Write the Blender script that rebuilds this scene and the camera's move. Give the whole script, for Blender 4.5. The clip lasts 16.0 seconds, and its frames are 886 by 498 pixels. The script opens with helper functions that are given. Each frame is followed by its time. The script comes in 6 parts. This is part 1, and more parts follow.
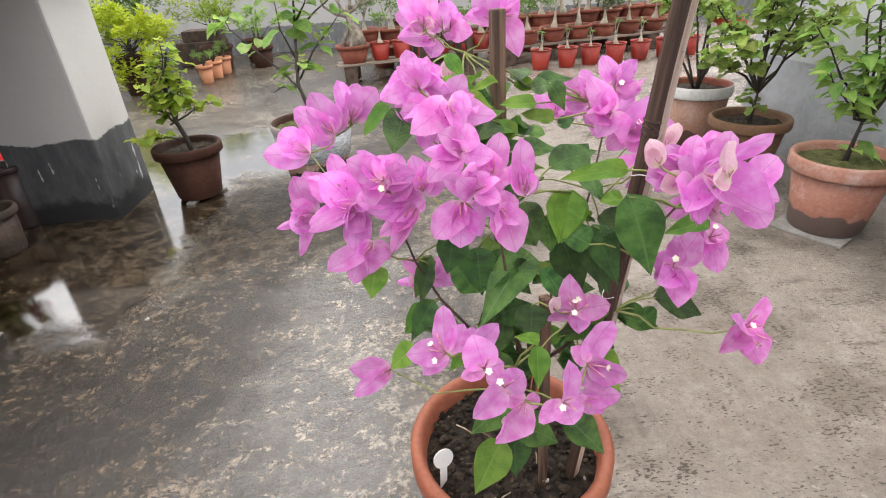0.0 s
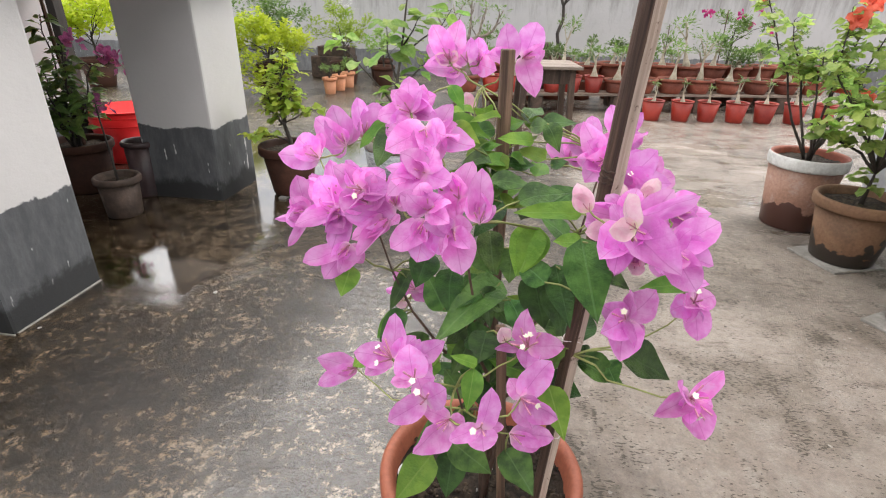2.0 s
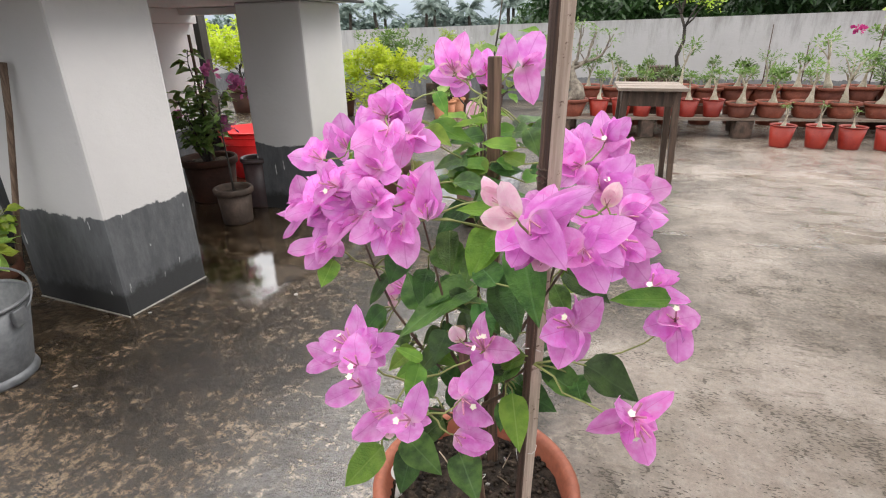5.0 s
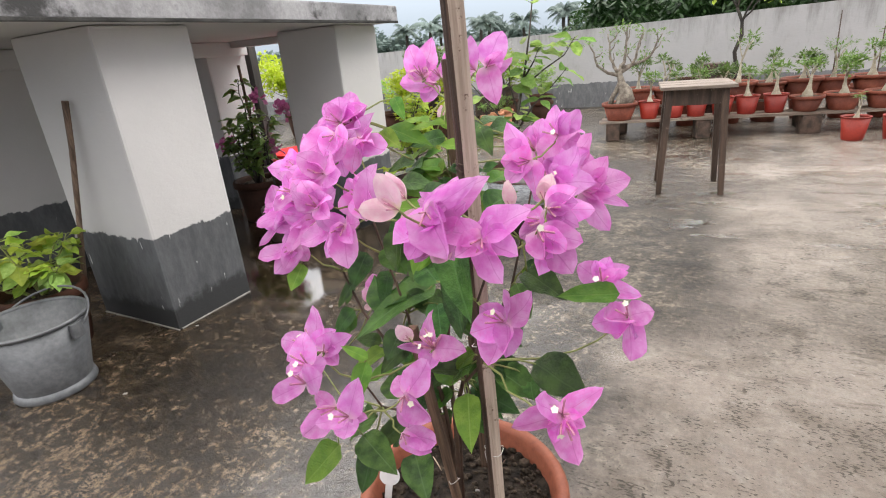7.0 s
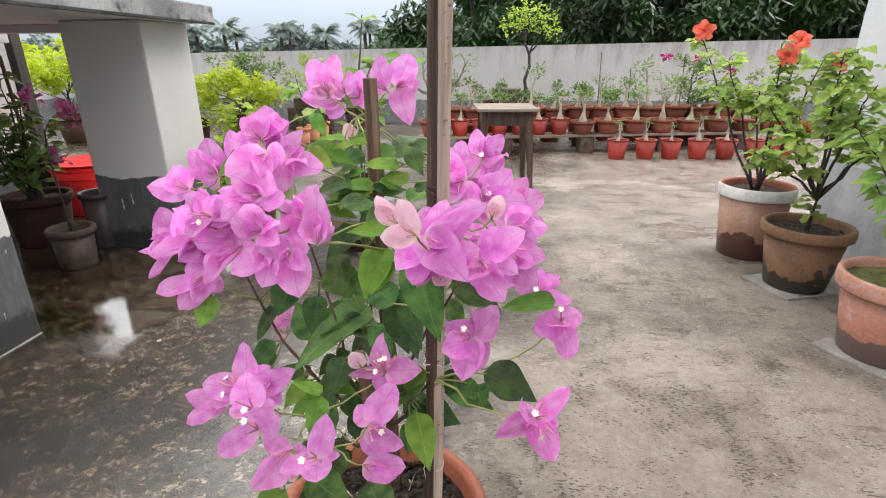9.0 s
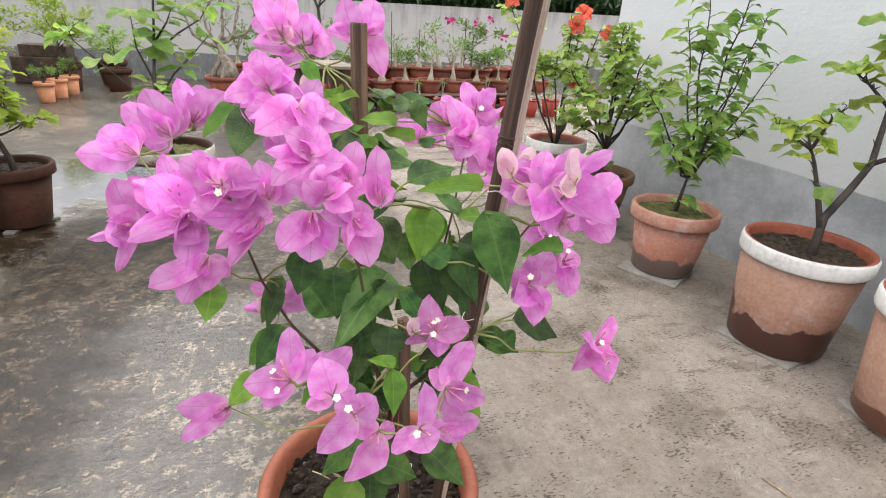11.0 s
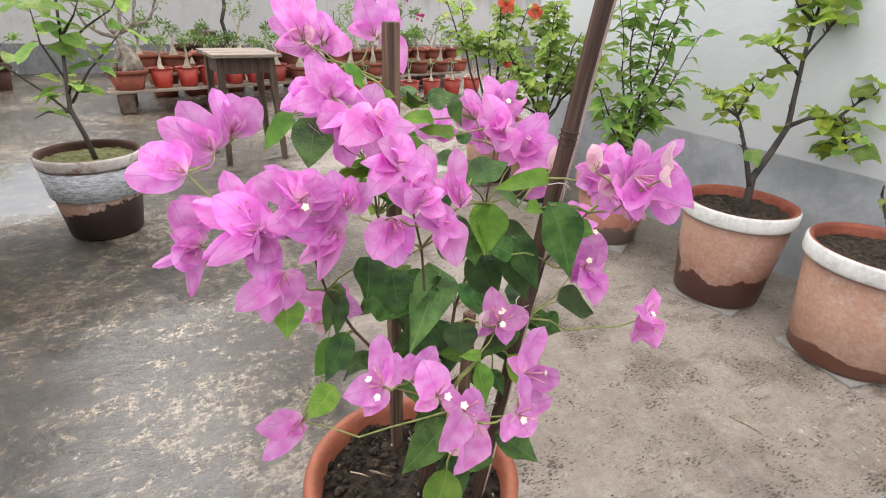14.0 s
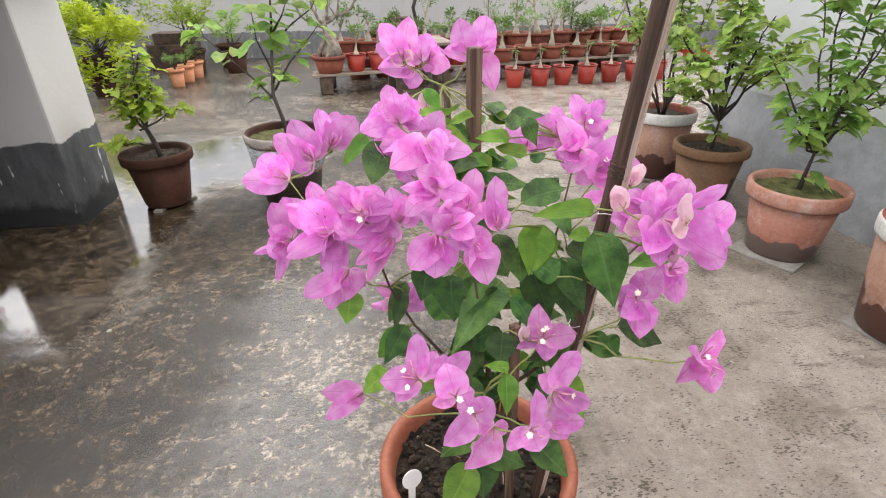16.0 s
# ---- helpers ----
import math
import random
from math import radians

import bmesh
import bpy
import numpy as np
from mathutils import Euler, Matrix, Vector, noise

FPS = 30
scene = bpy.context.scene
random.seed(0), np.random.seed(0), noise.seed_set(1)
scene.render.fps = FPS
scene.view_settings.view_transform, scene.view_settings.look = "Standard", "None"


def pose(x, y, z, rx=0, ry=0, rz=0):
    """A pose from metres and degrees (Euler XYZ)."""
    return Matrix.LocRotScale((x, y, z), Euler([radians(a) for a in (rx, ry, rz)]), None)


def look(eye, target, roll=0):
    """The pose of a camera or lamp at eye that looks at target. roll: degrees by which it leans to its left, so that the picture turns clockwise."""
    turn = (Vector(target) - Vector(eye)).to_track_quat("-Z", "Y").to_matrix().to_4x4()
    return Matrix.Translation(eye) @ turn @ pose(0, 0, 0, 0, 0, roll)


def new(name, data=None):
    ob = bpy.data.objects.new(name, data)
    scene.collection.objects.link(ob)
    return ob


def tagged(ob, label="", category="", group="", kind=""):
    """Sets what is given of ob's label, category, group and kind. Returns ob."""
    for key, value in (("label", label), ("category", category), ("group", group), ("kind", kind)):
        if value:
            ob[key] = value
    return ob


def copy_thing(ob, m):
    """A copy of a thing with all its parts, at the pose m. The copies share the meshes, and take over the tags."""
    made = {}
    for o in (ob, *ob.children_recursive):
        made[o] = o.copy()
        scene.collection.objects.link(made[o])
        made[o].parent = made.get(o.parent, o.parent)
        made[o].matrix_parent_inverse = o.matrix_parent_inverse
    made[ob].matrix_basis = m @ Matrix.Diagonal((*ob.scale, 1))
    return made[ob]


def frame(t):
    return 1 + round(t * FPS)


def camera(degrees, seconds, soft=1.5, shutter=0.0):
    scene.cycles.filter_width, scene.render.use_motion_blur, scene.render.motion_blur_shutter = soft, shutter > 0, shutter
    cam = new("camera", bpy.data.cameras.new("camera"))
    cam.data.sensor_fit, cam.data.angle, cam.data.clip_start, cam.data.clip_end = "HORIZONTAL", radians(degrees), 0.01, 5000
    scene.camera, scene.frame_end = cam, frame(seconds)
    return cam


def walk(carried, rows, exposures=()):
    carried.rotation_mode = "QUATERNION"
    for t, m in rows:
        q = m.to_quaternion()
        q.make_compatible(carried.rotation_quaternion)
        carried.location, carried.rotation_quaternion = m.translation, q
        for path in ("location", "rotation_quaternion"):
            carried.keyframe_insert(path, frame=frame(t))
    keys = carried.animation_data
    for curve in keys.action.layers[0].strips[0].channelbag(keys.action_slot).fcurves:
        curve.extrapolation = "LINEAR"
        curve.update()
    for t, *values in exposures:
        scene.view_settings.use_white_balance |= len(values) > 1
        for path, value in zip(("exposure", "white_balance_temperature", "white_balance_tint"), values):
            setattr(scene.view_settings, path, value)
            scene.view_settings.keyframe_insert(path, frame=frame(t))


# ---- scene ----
cam = camera(81.3, 16.0, 1.1)
PATH = [
    (0, (0.125, 0.169, 0.997), (0.22, 1.915, 0.026), -3.6),
    (0.5, (0.158, 0.156, 1.007), (0.129, 1.908, 0.043), -3.5),
    (1, (0.201, 0.149, 1.013), (0.11, 1.91, 0.07), -2.3),
    (1.5, (0.229, 0.131, 1.013), (0.071, 1.912, 0.118), 0.9),
    (2, (0.268, 0.138, 0.997), (0.01, 1.923, 0.133), 1.4),
    (2.5, (0.296, 0.143, 0.989), (-0.065, 1.909, 0.121), 1.6),
    (3, (0.326, 0.146, 0.976), (-0.18, 1.883, 0.123), 0.7),
    (3.5, (0.349, 0.143, 0.968), (-0.288, 1.845, 0.133), -0.7),
    (4, (0.373, 0.15, 0.975), (-0.311, 1.849, 0.171), -0.8),
    (4.5, (0.406, 0.156, 0.975), (-0.275, 1.867, 0.195), -0.6),
    (6.8, (0.559, 0.193, 0.969), (-0.324, 1.83, 0.233), -4.7),
    (7, (0.566, 0.203, 0.955), (-0.347, 1.832, 0.24), -5.1),
    (7.5, (0.548, 0.208, 0.957), (-0.326, 1.861, 0.248), -4.4),
    (8, (0.53, 0.187, 0.956), (-0.189, 1.92, 0.262), -2.8),
    (8.5, (0.476, 0.164, 0.965), (0.004, 1.984, 0.284), -1.3),
    (9, (0.423, 0.156, 0.972), (0.192, 2.014, 0.269), -0.1),
    (9.5, (0.376, 0.16, 0.962), (0.37, 2.021, 0.23), 2.1),
    (9.7, (0.342, 0.16, 0.956), (0.427, 2.018, 0.219), 2.8),
    (11.8, (0.085, 0.2, 0.953), (0.83, 1.853, 0.108), 3.9),
    (12, (0.075, 0.204, 0.952), (0.854, 1.843, 0.111), 4.0),
    (12.5, (0.039, 0.222, 0.96), (0.937, 1.794, 0.111), 5.0),
    (13, (0.001, 0.23, 0.964), (0.963, 1.764, 0.114), 5.8),
    (13.5, (-0.001, 0.235, 0.965), (0.975, 1.768, 0.129), 5.5),
    (14, (0.008, 0.229, 0.967), (0.842, 1.83, 0.106), 2.6),
    (14.5, (0.023, 0.228, 0.968), (0.631, 1.902, 0.058), 0.7),
    (15, (0.055, 0.215, 0.981), (0.479, 1.935, 0.053), 0.1),
    (15.5, (0.083, 0.189, 0.992), (0.393, 1.937, 0.07), -0.0),
    (16, (0.121, 0.163, 1.025), (0.331, 1.916, 0.086), -0.5),
]
walk(cam, [(t, look(eye, target, roll)) for t, eye, target, roll in PATH])

# ---- world and sun ----
world = bpy.data.worlds.new("world")
scene.world = world
world.use_nodes = True
wn = world.node_tree.nodes
wl = world.node_tree.links
sky = wn.new("ShaderNodeTexSky")
sky.sky_type = "NISHITA"
sky.sun_disc = False
sky.sun_elevation = radians(55)
sky.sun_rotation = radians(60)
dim = wn.new("ShaderNodeVectorMath")
dim.operation = "SCALE"
dim.inputs["Scale"].default_value = 0.1
wl.new(sky.outputs[0], dim.inputs[0])
cloud = wn.new("ShaderNodeMix")
cloud.data_type = "RGBA"
cloud.inputs[0].default_value = 0.82
tc = wn.new("ShaderNodeTexCoord")
updown = wn.new("ShaderNodeSeparateXYZ")
wl.new(tc.outputs["Generated"], updown.inputs[0])
veil = wn.new("ShaderNodeMix")
veil.data_type = "RGBA"
veil.inputs[6].default_value = (0.25, 0.295, 0.37, 1)
veil.inputs[7].default_value = (1.52, 1.45, 1.385, 1)
rise = wn.new("ShaderNodeMapRange")
rise.inputs[1].default_value = 0.03
rise.inputs[2].default_value = 0.64
wl.new(updown.outputs[2], rise.inputs[0])
wl.new(rise.outputs[0], veil.inputs[0])
wl.new(veil.outputs[2], cloud.inputs[7])
wl.new(dim.outputs[0], cloud.inputs[6])
wl.new(cloud.outputs[2], wn["Background"].inputs[0])
wn["Background"].inputs[1].default_value = 1.06
sun = new("sun", bpy.data.lights.new("sun", "SUN"))
sun.data.energy = 0.75
sun.data.angle = radians(28)
sun.data.color = (1.0, 0.97, 0.93)
sun.matrix_world = look((6.0, 3.6, 8.0), (0, 0, 0))
scene.view_settings.exposure = 1.03


# ---- materials ----
def nodes_of(name, rough=0.6, metal=0.0, spec=0.5):
    m = bpy.data.materials.new(name)
    m.use_nodes = True
    nt = m.node_tree
    b = nt.nodes["Principled BSDF"]
    b.inputs["Roughness"].default_value = rough
    b.inputs["Metallic"].default_value = metal
    b.inputs["Specular IOR Level"].default_value = spec
    return m, nt, b


def coords(nt, world_space=False):
    if world_space:
        return nt.nodes.new("ShaderNodeNewGeometry").outputs["Position"]
    return nt.nodes.new("ShaderNodeTexCoord").outputs["Object"]


def noise_of(nt, vec, scale, detail=5.0, rough=0.6, stretch=None):
    n = nt.nodes.new("ShaderNodeTexNoise")
    n.inputs["Scale"].default_value = scale
    n.inputs["Detail"].default_value = detail
    n.inputs["Roughness"].default_value = rough
    if stretch:
        mp = nt.nodes.new("ShaderNodeMapping")
        mp.inputs["Scale"].default_value = stretch
        nt.links.new(vec, mp.inputs[0])
        vec = mp.outputs[0]
    nt.links.new(vec, n.inputs["Vector"])
    return n.outputs[0]


def ramp_of(nt, fac, lo, hi):
    r = nt.nodes.new("ShaderNodeMapRange")
    r.interpolation_type = "SMOOTHSTEP"
    r.inputs[1].default_value = lo
    r.inputs[2].default_value = hi
    nt.links.new(fac, r.inputs[0])
    return r.outputs[0]


def math_of(nt, op, a, b):
    n = nt.nodes.new("ShaderNodeMath")
    n.operation = op
    for i, v in enumerate((a, b)):
        if isinstance(v, (int, float)):
            n.inputs[i].default_value = v
        else:
            nt.links.new(v, n.inputs[i])
    return n.outputs[0]


def mix_of(nt, fac, a, b, blend="MIX"):
    n = nt.nodes.new("ShaderNodeMix")
    n.data_type = "RGBA"
    n.blend_type = blend
    for i, v in ((0, fac), (6, a), (7, b)):
        if isinstance(v, (int, float)):
            n.inputs[i].default_value = v
        elif isinstance(v, tuple):
            n.inputs[i].default_value = (*v, 1)
        else:
            nt.links.new(v, n.inputs[i])
    return n.outputs[2]


def bump_of(nt, b, height, strength, distance=0.01):
    n = nt.nodes.new("ShaderNodeBump")
    n.inputs["Strength"].default_value = strength
    n.inputs["Distance"].default_value = distance
    nt.links.new(height, n.inputs["Height"])
    nt.links.new(n.outputs[0], b.inputs["Normal"])


def surface(name, dark, light, big=4.0, fine=60.0, rough=0.65, bump=0.3, vary=0.25, metal=0.0, spec=0.5,
            stretch=None, sheer=0.0, stain=None, stain_at=(0.58, 0.7)):
    """Two tones by a broad noise, a fine grain, a relief, and a small change from piece to piece."""
    m, nt, b = nodes_of(name, rough, metal, spec)
    v = coords(nt)
    info = nt.nodes.new("ShaderNodeObjectInfo")
    off = nt.nodes.new("ShaderNodeVectorMath")
    off.operation = "ADD"
    nt.links.new(v, off.inputs[0])
    nt.links.new(info.outputs["Location"], off.inputs[1])
    v = off.outputs[0]
    a = noise_of(nt, v, big, 4, 0.6, stretch)
    f = noise_of(nt, v, fine, 4, 0.65, stretch)
    col = mix_of(nt, ramp_of(nt, a, 0.3, 0.7), dark, light)
    col = mix_of(nt, 0.45, col, f, "OVERLAY")
    if stain:
        s = noise_of(nt, v, big * 0.8, 6, 0.7)
        col = mix_of(nt, ramp_of(nt, s, *stain_at), col, stain)
    hsv = nt.nodes.new("ShaderNodeHueSaturation")
    val = nt.nodes.new("ShaderNodeMapRange")
    val.inputs[3].default_value = 1 - vary
    val.inputs[4].default_value = 1 + vary
    nt.links.new(info.outputs["Random"], val.inputs[0])
    nt.links.new(val.outputs[0], hsv.inputs["Value"])
    nt.links.new(col, hsv.inputs["Color"])
    nt.links.new(hsv.outputs[0], b.inputs["Base Color"])
    if bump:
        bump_of(nt, b, f, bump, 0.004)
    if sheer:
        t = nt.nodes.new("ShaderNodeBsdfTranslucent")
        nt.links.new(hsv.outputs[0], t.inputs[0])
        mx = nt.nodes.new("ShaderNodeMixShader")
        mx.inputs[0].default_value = sheer
        nt.links.new(b.outputs[0], mx.inputs[1])
        nt.links.new(t.outputs[0], mx.inputs[2])
        nt.links.new(mx.outputs[0], nt.nodes["Material Output"].inputs[0])
    return m


def blade_surface(name, dark, light, rib, pale=None, rough=0.42, vary=0.2, sheer=0.35, veins=0.3, turn=0.02):
    """A leaf or bract: midrib, side veins, a paler foot, and a change of tone from piece to piece."""
    m, nt, b = nodes_of(name, rough, 0.0, 0.4)
    p = coords(nt)
    info = nt.nodes.new("ShaderNodeObjectInfo")
    sep = nt.nodes.new("ShaderNodeSeparateXYZ")
    nt.links.new(p, sep.inputs[0])
    ax = math_of(nt, "ABSOLUTE", sep.outputs[0], 0.0)
    off = nt.nodes.new("ShaderNodeVectorMath")
    off.operation = "ADD"
    nt.links.new(p, off.inputs[0])
    nt.links.new(info.outputs["Location"], off.inputs[1])
    v = off.outputs[0]
    big = noise_of(nt, v, 3.0, 4, 0.55)
    fine = noise_of(nt, v, 22.0, 4, 0.6)
    col = mix_of(nt, ramp_of(nt, big, 0.3, 0.7), dark, light)
    wave = math_of(nt, "SINE", math_of(nt, "MULTIPLY", math_of(nt, "SUBTRACT", sep.outputs[1], math_of(nt, "MULTIPLY", ax, 0.8)), 30.0), 0.0)
    vein = ramp_of(nt, math_of(nt, "ADD", wave, math_of(nt, "MULTIPLY", fine, 0.5)), 0.98, 1.3)
    col = mix_of(nt, math_of(nt, "MULTIPLY", vein, veins), col, rib)
    mid = ramp_of(nt, ax, 0.018, 0.006)
    col = mix_of(nt, math_of(nt, "MULTIPLY", mid, 0.45), col, rib)
    if pale:
        col = mix_of(nt, math_of(nt, "MULTIPLY", ramp_of(nt, math_of(nt, "ADD", sep.outputs[1], math_of(nt, "MULTIPLY", big, 0.25)), 0.36, 0.1), 0.8), col, pale)
    hsv = nt.nodes.new("ShaderNodeHueSaturation")
    for out, lo, hi in (("Value", 1 - vary, 1 + vary), ("Hue", 0.5 - turn, 0.5 + turn)):
        r = nt.nodes.new("ShaderNodeMapRange")
        r.inputs[3].default_value = lo
        r.inputs[4].default_value = hi
        src = info.outputs["Random"]
        if out == "Hue":
            src = math_of(nt, "FRACT", math_of(nt, "MULTIPLY", src, 17.3), 0.0)
        nt.links.new(src, r.inputs[0])
        nt.links.new(r.outputs[0], hsv.inputs[out])
    nt.links.new(col, hsv.inputs["Color"])
    nt.links.new(hsv.outputs[0], b.inputs["Base Color"])
    bump_of(nt, b, math_of(nt, "ADD", math_of(nt, "MULTIPLY", vein, -2.0 * veins), math_of(nt, "ADD", math_of(nt, "MULTIPLY", mid, -1.0), fine)), 0.35, 0.02)
    t = nt.nodes.new("ShaderNodeBsdfTranslucent")
    nt.links.new(hsv.outputs[0], t.inputs[0])
    mx = nt.nodes.new("ShaderNodeMixShader")
    mx.inputs[0].default_value = sheer
    nt.links.new(b.outputs[0], mx.inputs[1])
    nt.links.new(t.outputs[0], mx.inputs[2])
    nt.links.new(mx.outputs[0], nt.nodes["Material Output"].inputs[0])
    return m


def painted_wall(name, paint, skirt_h, skirt, damp=None, streak=0.0, ragged=0.09, spill=(0.67, 0.70), relief=0.3, rough=0.8, top=1.2):
    """Lime-washed plaster with a cement skirting whose upper edge is ragged."""
    m, nt, b = nodes_of(name, rough, 0.0, 0.3 if rough > 0.6 else 0.5)
    p = coords(nt, True)
    sep = nt.nodes.new("ShaderNodeSeparateXYZ")
    nt.links.new(p, sep.inputs[0])
    a = noise_of(nt, p, 1.6, 5)
    f = noise_of(nt, p, 40, 5, 0.7)
    base = mix_of(nt, ramp_of(nt, a, 0.3, 0.75), tuple(c * 0.9 for c in paint), paint)
    if streak:
        s = noise_of(nt, p, 6.0, 9, 0.72, (1.0, 0.0, 0.16))
        run = math_of(nt, "ADD", math_of(nt, "MULTIPLY", sep.outputs[2], 0.45), math_of(nt, "MULTIPLY", s, 0.95))
        base = mix_of(nt, math_of(nt, "MULTIPLY", ramp_of(nt, run, top * 0.45 + 0.30, top * 0.45 + 0.58), streak), base, (0.15, 0.138, 0.125))
        blot = noise_of(nt, p, 5.0, 8, 0.72, (1.0, 1.0, 0.5))
        base = mix_of(nt, math_of(nt, "MULTIPLY", ramp_of(nt, blot, 0.52, 0.72), 0.45), base, (0.30, 0.29, 0.28))
    grime = noise_of(nt, p, 9, 6, 0.75)
    base = mix_of(nt, math_of(nt, "MULTIPLY", ramp_of(nt, grime, 0.62, 0.8), 0.35), base, (0.42, 0.4, 0.37))
    edge = noise_of(nt, p, 7, 6, 0.7)
    line = math_of(nt, "ADD", sep.outputs[2], math_of(nt, "MULTIPLY", math_of(nt, "SUBTRACT", edge, 0.5), ragged))
    below = ramp_of(nt, line, skirt_h + 0.004, skirt_h - 0.004)
    scuff = noise_of(nt, p, 14, 6, 0.75, (1.0, 1.0, 0.35)) if ragged > 0.05 else noise_of(nt, p, 4, 8, 0.7)
    sk = mix_of(nt, ramp_of(nt, scuff, 0.35, 0.7), tuple(c * 0.75 for c in skirt), tuple(c * 1.2 for c in skirt))
    drip = noise_of(nt, p, 26, 3, 0.5, (1.0, 1.0, 0.3)) if ragged > 0.05 else noise_of(nt, p, 7, 8, 0.72, (1.0, 0.4, 1.2))
    sk = mix_of(nt, ramp_of(nt, drip, *spill), sk, (0.5, 0.5, 0.5))
    if damp:
        line2 = math_of(nt, "ADD", sep.outputs[2], math_of(nt, "MULTIPLY", math_of(nt, "SUBTRACT", edge, 0.5), 0.22))
        sk = mix_of(nt, ramp_of(nt, line2, damp + 0.03, damp - 0.03), sk, (0.035, 0.036, 0.037))
    col = mix_of(nt, below, base, sk)
    nt.links.new(col, b.inputs["Base Color"])
    hgt = math_of(nt, "ADD", f, math_of(nt, "MULTIPLY", noise_of(nt, p, 16, 4, 0.6, (1.0, 1.0, 1.8)), 1.6))
    bump_of(nt, b, hgt, relief, 0.008)
    return m


def wet_concrete():
    """Old cement screed after rain: soaked and rippling on one side, drained and pitted on the other."""
    m, nt, b = nodes_of("wet_concrete", 0.4, 0.0, 0.5)
    p = coords(nt, True)
    sep = nt.nodes.new("ShaderNodeSeparateXYZ")
    nt.links.new(p, sep.inputs[0])
    mul = lambda x, y: math_of(nt, "MULTIPLY", x, y)
    add = lambda x, y: math_of(nt, "ADD", x, y)
    less = lambda x, y: math_of(nt, "SUBTRACT", x, y)
    zone = noise_of(nt, p, 1.3, 6, 0.6)
    zone2 = noise_of(nt, p, 3.1, 8, 0.68)
    mottle = noise_of(nt, p, 15, 12, 0.72)
    mid = noise_of(nt, p, 48, 8, 0.7)
    grain = noise_of(nt, p, 170, 6, 0.75)
    pit = noise_of(nt, p, 120, 2, 0.5, (0.62, 1.4, 1.0))
    rough_grain = ramp_of(nt, add(mul(mid, 0.5), mul(grain, 0.5)), 0.30, 0.70)
    # drained screed
    dry = mix_of(nt, ramp_of(nt, zone, 0.3, 0.7), (0.275, 0.226, 0.188), (0.40, 0.345, 0.298))
    dry = mix_of(nt, mul(ramp_of(nt, mottle, 0.42, 0.68), 0.35), dry, (0.50, 0.465, 0.43))
    dry = mix_of(nt, mul(ramp_of(nt, zone2, 0.49, 0.64), 0.5), dry, (0.175, 0.140, 0.105))
    scar = noise_of(nt, p, 9.0, 9, 0.7, (0.5, 2.0, 1.0))
    dry = mix_of(nt, mul(mul(ramp_of(nt, scar, 0.54, 0.64), ramp_of(nt, zone, 0.40, 0.58)), 0.75), dry, (0.095, 0.070, 0.045))
    dry = mix_of(nt, 0.3, dry, rough_grain, "OVERLAY")
    # algae in small pits, crowded together in patches
    crowd = ramp_of(nt, zone2, 0.44, 0.68)
    clump = noise_of(nt, p, 11, 5, 0.6)
    mark = ramp_of(nt, add(add(mul(pit, 0.6), mul(clump, 0.4)), mul(crowd, 0.07)), 0.588, 0.61)
    dry = mix_of(nt, mul(crowd, 0.3), dry, (0.16, 0.125, 0.085))
    dry = mix_of(nt, mul(mark, 0.85), dry, (0.05, 0.036, 0.022))
    chip = ramp_of(nt, add(noise_of(nt, p, 38, 3, 0.5), mul(ramp_of(nt, sep.outputs[0], 0.9, 1.6), 0.05)), 0.715, 0.735)
    dry = mix_of(nt, mul(chip, 0.7), dry, (0.55, 0.52, 0.48))
    # soaked screed, dark brown and worn paler
    worn = add(add(mul(mottle, 0.5), mul(mid, 0.32)), mul(zone, 0.42))
    soak = mix_of(nt, ramp_of(nt, worn, 0.55, 0.64), (0.016, 0.011, 0.007), (0.074, 0.058, 0.040))
    soak = mix_of(nt, mul(ramp_of(nt, worn, 0.625, 0.70), 0.95), soak, (0.22, 0.182, 0.138))
    soak = mix_of(nt, 0.7, soak, rough_grain, "OVERLAY")
    soak = mix_of(nt, mul(mark, 0.95), soak, (0.022, 0.018, 0.012))
    # the edges of the wet stretches wander most away from the middle of the terrace
    away = math_of(nt, "MAXIMUM", ramp_of(nt, sep.outputs[1], 0.75, 0.1), ramp_of(nt, sep.outputs[0], -1.5, -2.2))
    away = math_of(nt, "MAXIMUM", away, ramp_of(nt, sep.outputs[1], 3.6, 4.6))
    gx = add(sep.outputs[0], mul(mul(less(noise_of(nt, p, 0.8, 5, 0.6), 0.5), 3.2), away))
    gy = add(sep.outputs[1], mul(mul(less(noise_of(nt, p, 0.65, 5, 0.6), 0.5), 3.2), away))
    # rain lies thicker towards the platform and on the far half, and runs off near the house wall
    near = ramp_of(nt, sep.outputs[1], 3.6, 2.2)
    side = mul(ramp_of(nt, add(gx, mul(less(zone, 0.5), 1.3)), 0.75, -0.25), add(0.45, mul(near, 0.55)))
    back = mul(ramp_of(nt, sep.outputs[1], 1.4, 2.2), add(0.22, mul(ramp_of(nt, sep.outputs[0], 0.95, 0.25), 0.68)))
    lie = math_of(nt, "MAXIMUM", side, back)
    w = noise_of(nt, p, 1.1, 7, 0.66)
    wet = ramp_of(nt, add(add(w, mul(lie, 0.55)), mul(less(mottle, 0.5), 0.35)), 0.48, 0.9)
    col = mix_of(nt, wet, dry, soak)
    # silt near the platform, darkened to carry the slab's dark reflection in the colour
    drip = ramp_of(nt, add(gx, mul(less(w, 0.5), 1.1)), -0.24, -0.52)
    drip = mul(drip, near)
    col = mix_of(nt, mul(drip, 0.85), col, mix_of(nt, 1.0, soak, (0.50, 0.42, 0.335), "MULTIPLY"))
    nt.links.new(col, b.inputs["Base Color"])
